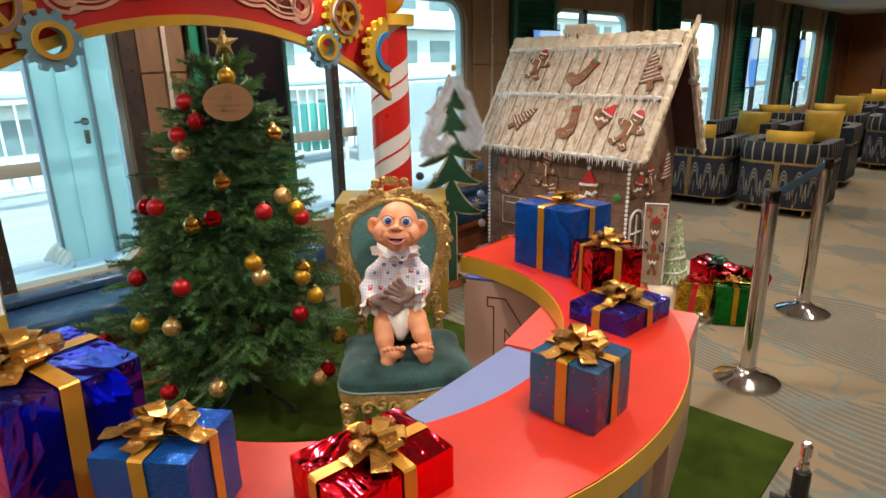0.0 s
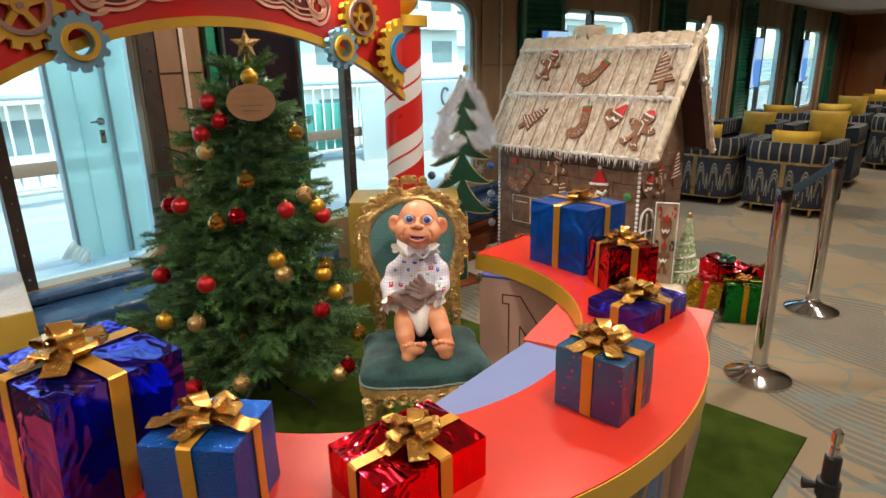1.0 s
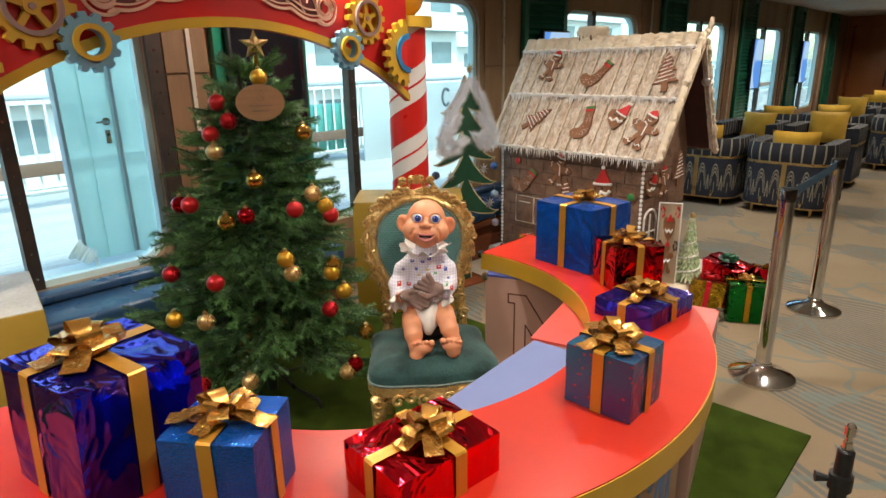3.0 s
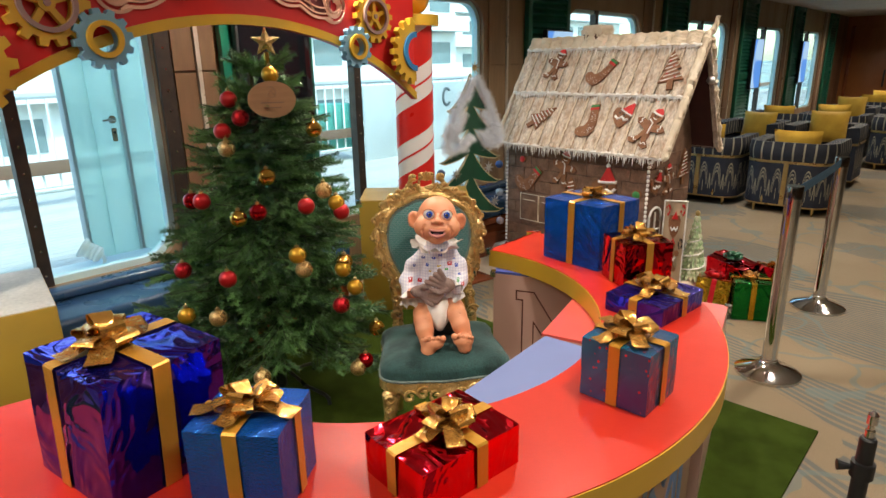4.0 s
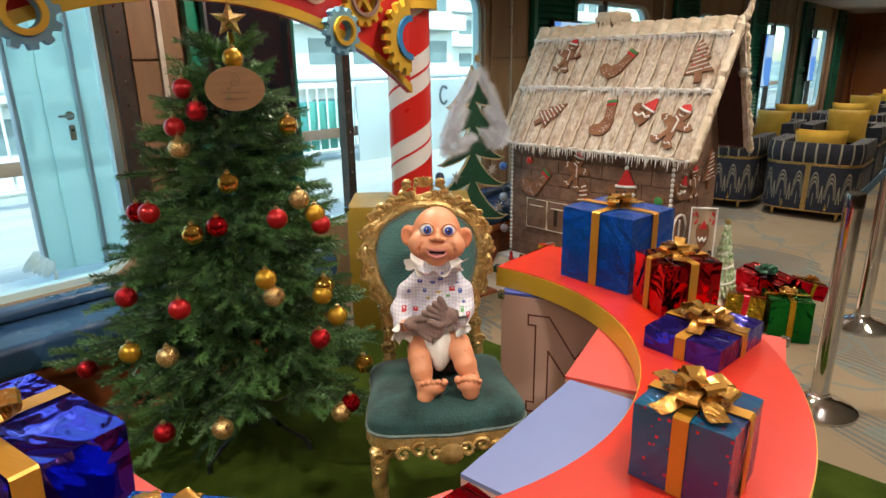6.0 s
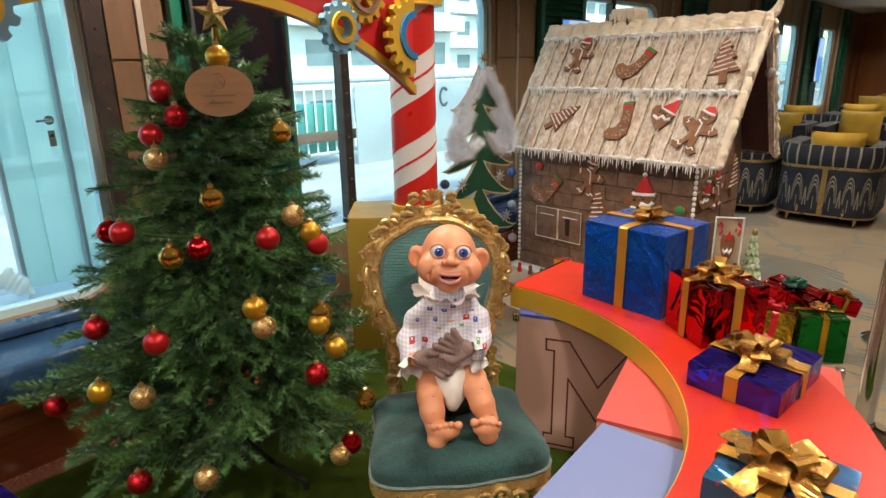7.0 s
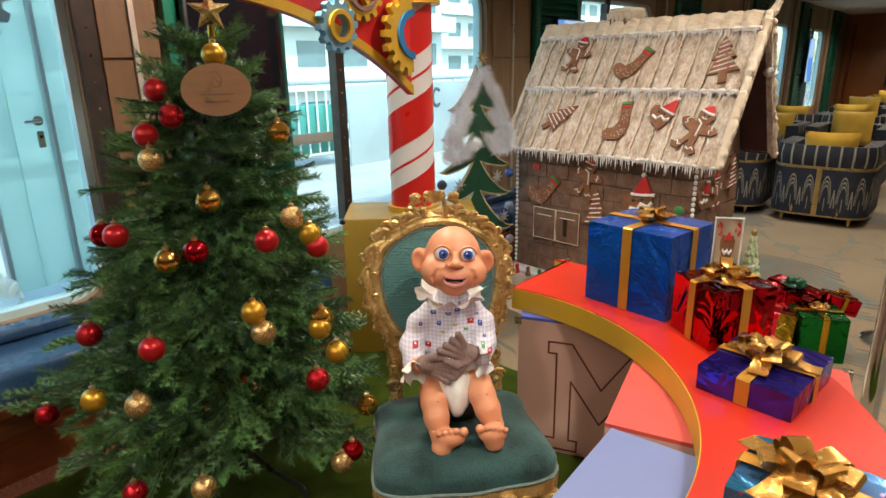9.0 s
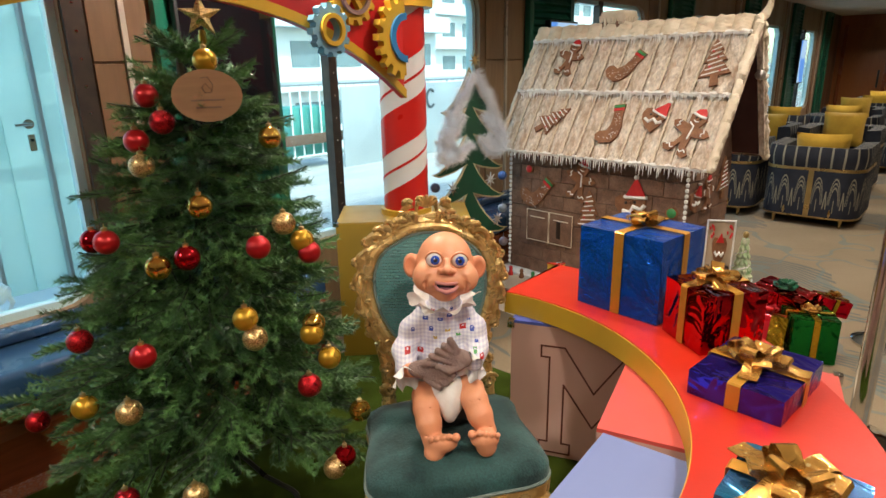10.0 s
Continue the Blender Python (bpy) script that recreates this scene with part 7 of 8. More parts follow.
BALLS = """-4.110 3.519 1.545 gm/-4.233 3.393 1.451 r/-4.151 3.390 1.381 rg/-4.199 3.332 1.330 r/-4.151 3.316 1.267 gg/-3.992 3.386 1.160 gs/-3.972 3.321 1.032 rs/-4.017 3.260 1.012 gs/-4.243 3.188 1.063 rs/-4.183 3.201 1.067 r/-3.891 3.490 1.038 r/-3.904 3.590 1.085 gg/-3.881 3.633 1.028 gm/-3.866 3.644 0.991 r/-3.844 3.398 0.863 gm/-3.822 3.408 0.806 gg/-3.994 3.174 0.790 r/-4.195 3.092 0.804 rg/-3.791 3.584 0.800 gs/-3.783 3.569 0.775 gm/-3.757 3.606 0.691 gm/-3.742 3.517 0.642 rg/-4.132 3.054 0.639 gm/-3.995 3.116 0.646 gg/-4.459 3.010 0.484 rg/-3.723 3.611 0.363 rs/-3.727 3.571 0.340 gg/-3.719 3.678 0.492 gs/-3.857 3.197 0.404 gg/-4.019 3.076 0.380 rg/-4.033 3.656 1.320 gs"""
bm = nb()
blob(bm, (0, 0, 0), 0.039, 28)
ball_src = mesh("ball", bm, M["b_red"], 60)
cap_src = mesh("cap", lathe(nb(), [(0.009, 0.036), (0.0095, 0.040), (0.0095, 0.047), (0.004, 0.049)], 12), M["brass"])
hook_src = mesh("hook", tube(nb(), [(0, 0, 0.048), (0.004, 0, 0.054), (0, 0, 0.060), (-0.004, 0, 0.054), (0, 0, 0.049)], 0.0008, 4), M["brass"])
for line in BALLS.split("/"):
    bx, by, bz, kd = line.split()
    mname, word = KIND[kd]
    b_ = thing("bauble", word + " bauble hanging on the Christmas tree", "bauble", float(bx), float(by), float(bz), group="baubles on the Christmas tree")
    data = bpy.data.meshes.get("ball_" + kd)
    if data is None:
        data = ball_src.copy()
        data.name = "ball_" + kd
        data.materials[0] = M[mname]
    b_.scale = (0.88, 0.88, 0.88)
    part("ball", data, None, b_)
    part("cap", cap_src, None, b_)
    part("hook", hook_src, None, b_)

FACE = math.degrees(math.atan2(2.58 - TY, -2.43 - TX)) + 90
st = thing("tree_star", "gold glitter star on top of the Christmas tree", "star", -4.235, 3.590, 1.585, FACE)
bm = nb()
sp = [(0.064 * math.sin(radians(36 * i)) * (1 if i % 2 == 0 else 0.42), 0.064 * math.cos(radians(36 * i)) * (1 if i % 2 == 0 else 0.42)) for i in range(10)]
front = bm.verts.new((0, -0.022, 0.09))
rear = bm.verts.new((0, 0.022, 0.09))
ringv = [bm.verts.new((x, 0, 0.09 + z)) for x, z in sp]
for i in range(10):
    j = (i + 1) % 10
    bm.faces.new((ringv[i], ringv[j], front))
    bm.faces.new((ringv[j], ringv[i], rear))
part("star_body", bm, M["b_gold_glit"], st, "five-pointed gold star", 0)
part("star_socket", lathe(nb(), [(0.016, -0.03), (0.014, 0.0), (0.010, 0.05)], 12), M["b_gold_shine"], st)
pl = thing("oval_plaque", "oval brushed copper plaque with worn engraving hung on the tree", "plaque", -4.070, 3.492, 1.450, FACE)
bm = nb()
plate(bm, [[(0.094 * math.cos(a), 0.072 * math.sin(a)) for a in np.linspace(0, 2 * math.pi, 49)[:-1]]], 0.004, Matrix(((1, 0, 0, 0), (0, 0, -1, 0), (0, 1, 0, 0), (0, 0, 0, 1))))
part("disc", bm, mat("brushed_copper", (0.50, 0.30, 0.16), (0.44, 0.26, 0.14), 6, 0.42, 0.6, stretch=(1, 1, 8)), pl)
M["engrave"] = mat("engraved_grey", (0.34, 0.22, 0.15), None, 10, 0.4, 0.6)
bm = nb()
tube(bm, [(-0.014, -0.005, 0.048), (0.004, -0.005, 0.050), (0.017, -0.005, 0.030), (0.012, -0.005, 0.010), (-0.006, -0.005, 0.008), (-0.012, -0.005, 0.022), (-0.004, -0.005, 0.036), (0.010, -0.005, 0.016)], 0.0013, 5)
part("emblem", bm, M["engrave"], pl, "small curled emblem")
for z, w_ in ((-0.012, 0.045), (-0.032, 0.034)):
    part("writing_bar", one_box(-w_, w_, -0.0052, -0.004, z - 0.0025, z + 0.0025), M["engrave"], pl, "", 0)

# ---- flat plywood tree with tinsel ----
wt = thing("plywood_tree", "flat green plywood fir with cream edges and silver tinsel", "tree", -4.68, 5.455, 0.0, 80)
TIERS = [(0.205, 1.252, 1.283), (0.258, 1.088, 1.128), (0.284, 0.903, 0.953), (0.294, 0.722, 0.772), (0.318, 0.495, 0.545)]


def tier_outline(grow):
    """Sickle-shaped boughs in tiers; grow widens or narrows the outline."""
    pts = [(0.0, 1.50 + grow * 1.6)]
    nx, nz = 0.004, 1.49
    for w_, zt, zn in TIERS:
        for f in (0.2, 0.4, 0.6, 0.8, 0.93):
            pts.append((nx + (w_ - nx) * f ** 1.12 + grow * 0.75, nz + (zt - nz) * (1 - (1 - f) ** 1.5) + grow * 0.45 + 0.012 * f ** 6))
        pts.append((w_ + grow * 1.5, zt + 0.012))
        for f in (0.2, 0.45, 0.7):
            pts.append((w_ + (0.026 - w_) * f + grow * 0.3, zt - 0.006 + (zn - zt) * f ** 1.9 - grow * 0.9))
        nx, nz = 0.026, zn
        pts.append((nx + grow, nz - grow * 0.5))
    pts.append((0.045 + grow, 0.50))
    pts.append((0.045 + grow, 0.02))
    return pts + [(-x, z) for x, z in pts[:0:-1]]


UPR = Matrix(((1, 0, 0, 0), (0, 0, 1, 0), (0, 1, 0, 0), (0, 0, 0, 1)))
bm = nb()
plate(bm, [tier_outline(0.005)], 0.015, UPR)
part("board", bm, mat("cream_board_edge", (0.55, 0.46, 0.26), None, 8, 0.5), wt, "cream board edge")
bm = nb()
plate(bm, [tier_outline(-0.008)], 0.004, UPR @ pose(0, 0, -0.004))
part("green_face", bm, mat("deep_green_paint", (0.008, 0.070, 0.035), (0.007, 0.055, 0.028), 6, 0.45), wt, "deep green painted face")
part("foot", one_box(-0.14, 0.14, -0.1, 0.14, 0.0, 0.02, 0.003), M["wood_red"], wt)
tz = []
GARLANDS = [[(-0.02, 1.46), (-0.08, 1.37), (-0.15, 1.27), (-0.21, 1.18), (-0.25, 1.09), (-0.26, 1.00)], [(-0.10, 1.23), (-0.16, 1.16), (-0.22, 1.08)], [(-0.27, 1.04), (-0.18, 0.99), (-0.09, 1.02), (-0.01, 1.09)], [(0.03, 1.47), (0.09, 1.37), (0.14, 1.27), (0.20, 1.18), (0.25, 1.09)], [(0.08, 1.25), (0.15, 1.17), (0.23, 1.12)], [(0.05, 1.10), (0.11, 1.03), (0.19, 1.00), (0.25, 1.07)], [(-0.24, 1.14), (-0.17, 1.07), (-0.11, 1.05)], [(0.10, 1.12), (0.17, 1.08), (0.24, 1.03)]]
for pts in GARLANDS:
    for a, b in zip(pts, pts[1:]):
        for k in range(5):
            j = [rnd.uniform(-0.028, 0.028) for _ in range(4)]
            tz.append((np.array([a[0] + j[0] + 0.01, -0.028, a[1] + j[1]]), np.array([b[0] + j[2] + 0.01, -0.028, b[1] + j[3]]), 0.050))
me = needle_mesh("tinsel", tz, 0.0026, 2, 0.15)
M["tinsel"] = mat("silver_tinsel", (0.90, 0.92, 0.96), (0.76, 0.79, 0.85), 90, 0.25, 0.10)
me.materials.append(M["tinsel"])
tagged(part("tinsel", me, None, wt, "fluffy silver tinsel"), kind="stuff")
bm = nb()
for i in range(8):
    a = radians(45 * i)
    tube(bm, [(0.015, -0.02, 1.545), (0.015 + 0.045 * math.sin(a), -0.03, 1.545 + 0.045 * math.cos(a))], [0.008, 0.001], 5)
part("gold_star", bm, M["b_gold_glit"], wt, "spiky gold star")
for x, z in ((-0.151, 0.823), (0.154, 0.841), (0.215, 0.58), (-0.10, 1.23)):
    bm = nb()
    for i in range(8):
        a = radians(45 * i)
        tube(bm, [(x, -0.016, z), (x + 0.045 * math.sin(a), -0.018, z + 0.045 * math.cos(a))], [0.009, 0.002], 5)
    part("snowflake", bm, M["silver"], wt, "silver glitter snowflake")
M["b_grey"] = foil("slate_glitter_bauble", (0.10, 0.11, 0.16), (0.07, 0.08, 0.12), 90, 0.004, 0.35, 0.6, fine_scale=400)
M["b_pale"] = foil("pale_blue_glitter_bauble", (0.36, 0.46, 0.56), (0.30, 0.38, 0.48), 90, 0.004, 0.35, 0.6, fine_scale=400)
M["b_rose"] = foil("rose_grey_glitter_bauble", (0.42, 0.34, 0.38), (0.34, 0.28, 0.32), 90, 0.004, 0.35, 0.6, fine_scale=400)
M["b_blue"] = foil("blue_glitter_bauble", (0.06, 0.15, 0.42), (0.05, 0.11, 0.32), 90, 0.004, 0.35, 0.6, fine_scale=400)
for x, z, mt in ((-0.278, 0.845, "b_grey"), (0.264, 0.852, "b_blue"), (0.268, 0.642, "b_pale"), (0.279, 0.418, "b_rose")):
    p = wt.matrix_world @ Vector((x, -0.01, z))
    b_ = thing("small_bauble", "small glitter bauble hanging from the plywood tree", "bauble", p.x, p.y, p.z, group="baubles on the plywood tree")
    bm = nb()
    blob(bm, (0, 0, 0), 0.029, 16)
    part("ball", bm, M[mt], b_)
    part("thread", tube(nb(), [(0, 0, 0.028), (0, 0, 0.06)], 0.001, 4), M["silver"], b_)

# ---- lounge armchairs ----
def fan_fabric():
    m = mat("navy_fan_fabric", (0.010, 0.014, 0.028), (0.008, 0.010, 0.020), 8, 0.7, bump=0.0008, bscale=200)
    nt = m.node_tree
    p = nt.nodes["Principled BSDF"]
    uv = nt.nodes.new("ShaderNodeUVMap")
    sep = nt.nodes.new("ShaderNodeSeparateXYZ")
    nt.links.new(uv.outputs["UV"], sep.inputs["Vector"])

    def f(op, a, b=None):
        n = nt.nodes.new("ShaderNodeMath")
        n.operation = op
        for i, v in enumerate((a, b)):
            if v is None:
                continue
            if isinstance(v, (int, float)):
                n.inputs[i].default_value = v
            else:
                nt.links.new(v, n.inputs[i])
        return n.outputs[0]

    u = f("SUBTRACT", f("FRACT", f("DIVIDE", sep.outputs["X"], 0.14)), 0.5)
    v = f("DIVIDE", sep.outputs["Y"], 0.40)
    d = f("SQRT", f("ADD", f("POWER", f("MULTIPLY", u, 2.1), 2.0), f("POWER", f("SUBTRACT", v, 0.18), 2.0)))
    rings = f("GREATER_THAN", f("SINE", f("MULTIPLY", d, 62.0)), 0.1)
    band = f("MULTIPLY", f("GREATER_THAN", d, 0.50), f("LESS_THAN", d, 0.80))
    upper = f("GREATER_THAN", v, 0.30)
    fan = f("MULTIPLY", f("MULTIPLY", rings, band), upper)
    stem = f("MULTIPLY", f("LESS_THAN", f("ABSOLUTE", u), 0.022), f("MULTIPLY", f("GREATER_THAN", v, 0.12), f("LESS_THAN", v, 0.42)))
    u2 = f("SUBTRACT", f("FRACT", f("ADD", f("DIVIDE", sep.outputs["X"], 0.14), 0.5)), 0.5)
    leg = f("MULTIPLY", f("LESS_THAN", f("ABSOLUTE", f("SUBTRACT", f("ABSOLUTE", u2), f("MULTIPLY", f("SUBTRACT", 0.62, v), 0.22))), 0.03), f("MULTIPLY", f("GREATER_THAN", v, 0.2), f("LESS_THAN", v, 0.62)))
    fac = f("MINIMUM", f("ADD", f("ADD", fan, stem), leg), 1.0)
    mx = nt.nodes.new("ShaderNodeMix")
    mx.data_type = "RGBA"
    mx.inputs[7].default_value = (0.30, 0.27, 0.19, 1)
    nt.links.new(p.inputs["Base Color"].links[0].from_socket, mx.inputs[6])
    nt.links.new(f("MULTIPLY", fac, 0.85), mx.inputs[0])
    nt.links.new(mx.outputs[2], p.inputs["Base Color"])
    return m


def stripe_fabric():
    m = mat("navy_stripe_fabric", (0.012, 0.014, 0.024), (0.009, 0.010, 0.018), 8, 0.75, bump=0.0008, bscale=200)
    nt = m.node_tree
    p = nt.nodes["Principled BSDF"]
    uv = nt.nodes.new("ShaderNodeUVMap")
    w = nt.nodes.new("ShaderNodeTexWave")
    w.inputs["Scale"].default_value, w.inputs["Distortion"].default_value = 3.2, 0.6
    nt.links.new(uv.outputs["UV"], w.inputs["Vector"])
    g_ = nt.nodes.new("ShaderNodeMath")
    g_.operation = "GREATER_THAN"
    g_.inputs[1].default_value = 0.93
    nt.links.new(w.outputs["Fac"], g_.inputs[0])
    mx = nt.nodes.new("ShaderNodeMix")
    mx.data_type = "RGBA"
    mx.inputs[7].default_value = (0.26, 0.24, 0.18, 1)
    nt.links.new(p.inputs["Base Color"].links[0].from_socket, mx.inputs[6])
    nt.links.new(g_.outputs[0], mx.inputs[0])
    nt.links.new(mx.outputs[2], p.inputs["Base Color"])
    return m


M["fan"] = fan_fabric()
M["stripe"] = stripe_fabric()


def u_path(w, d, r, inset=0.0):
    """The plan of a tub chair from one front end round the back to the other; it faces +y."""
    pts = [(w - inset, d)]
    for a in np.linspace(0, 90, 9):
        pts.append((w - r + (r - inset) * math.cos(radians(a)), r - (r - inset) * math.sin(radians(a))))
    for a in np.linspace(90, 180, 9):
        pts.append((-w + r + (r - inset) * math.cos(radians(a)), r - (r - inset) * math.sin(radians(a))))
    pts.append((-w + inset, d))
    return pts


def shell(z0, z1, w, d, r, thick, bulge=0.0, nz=5):
    """An upright curved wall with UVs in metres round its outside."""
    bm = nb()
    uvl = bm.loops.layers.uv.new("UVMap")
    outer0, inner0 = u_path(w, d, r), u_path(w, d, r, thick)
    s = [0.0]
    for a, b in zip(outer0, outer0[1:]):
        s.append(s[-1] + math.dist(a, b))
    half_ = s[-1] / 2
    secs = []
    for j in range(nz + 1):
        f = j / nz
        k = bulge * math.sin(math.pi * f)
        o = u_path(w, d, r, -k)
        secs.append([(bm.verts.new((*p, z0 + (z1 - z0) * f)), s[i] - half_, z1 * 0 + (z1 - z0) * f) for i, p in enumerate(o)])
    top = [(bm.verts.new((*p, z1 - 0.012)), s[i] - half_, z1 - z0 + 0.1) for i, p in enumerate(inner0)]
    bot = [(bm.verts.new((*p, z0)), s[i] - half_, -0.05) for i, p in enumerate(inner0)]
    secs = [bot] + secs + [top, bot]
    for a, b in zip(secs, secs[1:]):
        for i in range(len(a) - 1):
            q = [a[i], a[i + 1], b[i + 1], b[i]]
            fc = bm.faces.new([v[0] for v in q])
            for lp, v in zip(fc.loops, q):
                lp[uvl].uv = (v[1], v[2])
    for e in (0, -1):
        vs = [sec[e][0] for sec in secs[:-1]]
        try:
            bm.faces.new(vs)
        except ValueError:
            pass
    return bm


def pillow(bm, w, h, t, m):
    """A stuffed cushion with pinched corners, upright in xz."""
    n = 12
    gr = {}
    for sgn in (-1, 1):
        for j in range(n + 1):
            for i in range(n + 1):
                u, v = 2 * i / n - 1, 2 * j / n - 1
                edge = (1 - u * u) * (1 - v * v)
                bow_ = 1 - 0.07 * (1 - abs(v)) * abs(u) ** 3 - 0.0
                x = u * w / 2 * (1 - 0.06 * (1 - v * v) * u * u)
                z = v * h / 2 * (1 - 0.06 * (1 - u * u) * v * v)
                if edge < 1e-9 and sgn == 1:
                    gr[(sgn, i, j)] = gr[(-1, i, j)]
                    continue
                gr[(sgn, i, j)] = bm.verts.new(m @ Vector((x, sgn * t / 2 * max(edge, 0) ** 0.38, z)))
        for j in range(n):
            for i in range(n):
                q = [gr[(sgn, i, j)], gr[(sgn, i + 1, j)], gr[(sgn, i + 1, j + 1)], gr[(sgn, i, j + 1)]]
                if len(set(q)) == 4:
                    bm.faces.new(q)
    return bm


def armchair():
    s = thing("tub_armchair", "navy tub armchair with art-deco fan fabric and brass band", "armchair", 0, 0, 0, group="lounge armchairs")
    W, D, R = 0.41, 0.74, 0.20
    part("lower_shell", shell(0.10, 0.53, W, D, R, 0.10), M["fan"], s, "navy fabric with pale fan pattern")
    part("upper_shell", shell(0.555, 0.745, W, D, R, 0.13, 0.014), M["stripe"], s, "navy striped padded top rail")
    part("brass_band", shell(0.528, 0.557, W + 0.006, D, R, 0.06), M["brass"], s, "brass band")
    part("brass_strip", one_box(-0.022, 0.022, -0.008, 0.01, 0.10, 0.53), M["brass"], s, "upright brass strip")
    part("base_rail", shell(0.085, 0.10, W + 0.004, D, R, 0.08), M["brass"], s)
    part("seat_base", one_box(-W + 0.09, W - 0.09, 0.1, D, 0.10, 0.30, 0.01), M["stripe"], s)
    part("seat_cushion", one_box(-W + 0.10, W - 0.10, 0.12, D + 0.02, 0.30, 0.44, 0.03, seg=3), M["stripe"], s)
    for x, y in ((-0.28, 0.07), (0.28, 0.07), (-0.32, D - 0.06), (0.32, D - 0.06)):
        part("leg", tube(nb(), [(x, y, 0.0), (x, y, 0.095)], [0.011, 0.018], 8), M["brass"], s, "tapered brass leg")
    for x in (-0.19, 0.19):
        part("stud", tube(nb(), [(x, -0.006, 0.11), (x, -0.007, 0.14), (x, -0.006, 0.18)], [0.006, 0.013, 0.004], 6), M["brass"], s)
    return s


def cushion(x, y, z, rz, tilt, w=0.44, h=0.42):
    bm = nb()
    pillow(bm, w, h, 0.15, Matrix.Identity(4))
    c = solo("scatter_cushion", bm, M["mustard"], "plump mustard velvet cushion leaning in the armchair", "cushion", smooth=60, group="mustard cushions")
    c.matrix_world = pose(x, y, z, 0, 0, rz) @ pose(0, 0, 0, tilt, 0, 0)
    return c


CHAIRS = [(-3.50, 9.08, 0), (-4.40, 9.10, 2), (-3.62, 11.72, 180), (-4.50, 11.72, 178), (-2.95, 12.72, 2), (-3.85, 12.72, 0), (-4.65, 12.75, 0), (-3.10, 15.3, 180), (-4.00, 15.3, 180), (-3.0, 16.2, 0), (-3.9, 16.2, 0), (-3.1, 18.8, 180), (-4.0, 18.8, 180)]
first = armchair()
CH_M = [pose(x, y, 0, 0, 0, rz) for x, y, rz in CHAIRS]
first.matrix_world = CH_M[0]
for m_ in CH_M[1:]:
    copy_thing(first, m_)
for i, m_ in enumerate(CH_M):
    p = m_ @ Vector((0.02 * (-1) ** i, 0.235, 0.635))
    rz = CHAIRS[i][2]
    cushion(p.x, p.y, 0.655 + 0.02 * (i % 3), rz + (-1) ** i * 4, 14, 0.45, 0.42)

# ---- rope posts ----
def stanchion(x, y):
    s = thing("barrier_post", "polished chrome barrier post on a domed round base", "post", x, y, 0, group="chrome barrier posts")
    part("base", lathe(nb(), [(0.158, 0.0), (0.16, 0.006), (0.158, 0.014), (0.14, 0.024), (0.09, 0.042), (0.055, 0.060), (0.044, 0.074)], 48), M["chrome"], s, "domed chrome base")
    part("pole", lathe(nb(), [(0.0365, 0.06), (0.0365, 0.965)], 32), M["chrome"], s)
    part("collar", lathe(nb(), [(0.042, 0.06), (0.042, 0.082), (0.037, 0.086)], 32), M["chrome"], s)
    part("head", lathe(nb(), [(0.037, 0.93), (0.0385, 0.932), (0.0385, 0.985), (0.036, 0.992), (0.0, 0.993)], 32), mat("dark_chrome", (0.32, 0.31, 0.30), None, 10, 0.16, 1.0, rvar=0.04), s, "dark chrome head")
    return s


stanchion(-2.57, 5.345)
stanchion(-2.59, 6.50)
bm = nb()
strip(bm, [(-2.570, 5.383, 0.955), (-2.577, 5.75, 0.951), (-2.583, 6.1, 0.951), (-2.589, 6.462, 0.955)], (0, 0, 1), 0.05, 0.002)
solo("belt_barrier", bm, mat("blue_belt_webbing", (0.03, 0.10, 0.17), None, 40, 0.8, bump=0.0005, bscale=300), "blue fabric belt stretched between the barrier posts", "belt")

# ---- black light stand in the foreground ----
ls = thing("light_stand", "slim black light stand with a chrome spigot", "stand", -1.945, 3.268, 0)
part("spigot", lathe(nb(), [(0.0075, 0.945), (0.0075, 0.962), (0.005, 0.964), (0.005, 0.972), (0.0085, 0.975), (0.0085, 0.992), (0.004, 0.998)], 16), M["chrome"], ls, "chrome spigot")
part("upper_tube", lathe(nb(), [(0.0135, 0.70), (0.0135, 0.945), (0.011, 0.948)], 18), M["black"], ls)
part("clamp", lathe(nb(), [(0.0145, 0.868), (0.019, 0.87), (0.019, 0.898), (0.0145, 0.90)], 18), M["black"], ls)
part("knob", tube(nb(), [(-0.015, -0.006, 0.885), (-0.036, -0.015, 0.885)], [0.005, 0.010], 10), M["black"], ls)
part("lower_tube", lathe(nb(), [(0.016, 0.05), (0.016, 0.70), (0.022, 0.70), (0.022, 0.74)], 18), M["black"], ls)
for a in (40, 160, 280):
    d = Vector((math.cos(radians(a)), math.sin(radians(a)), 0))
    part("leg", tube(nb(), [d * 0.016 + Vector((0, 0, 0.36)), d * 0.20 + Vector((0, 0, 0.13)), d * 0.34 + Vector((0, 0, 0.008))], 0.008, 8), M["black"], ls)

# ---- far end: doors ----
for i, (x, w_) in enumerate(((-4.7, 0.85), (-3.6, 0.9), (-2.4, 0.9), (-1.2, 0.9))):
    d = thing("door_%d" % (i + 1), "tall orange cherry-wood door with a dark handle", "door", x, 20.6, 0, kind="structure")
    part("door_leaf", one_box(-w_ / 2, w_ / 2, -0.05, 0.0, 0.01, 2.2, 0.004), M["wood_door"], d)
    part("door_frame", one_box(-w_ / 2 - 0.07, -w_ / 2, -0.07, 0.0, 0.0, 2.28, 0.004), M["wood_red"], d)
    part("door_frame", one_box(w_ / 2, w_ / 2 + 0.07, -0.07, 0.0, 0.0, 2.28, 0.004), M["wood_red"], d)
    part("door_handle", one_box(w_ / 2 - 0.12, w_ / 2 - 0.08, -0.09, -0.05, 0.85, 1.25, 0.006), M["black_metal"], d)
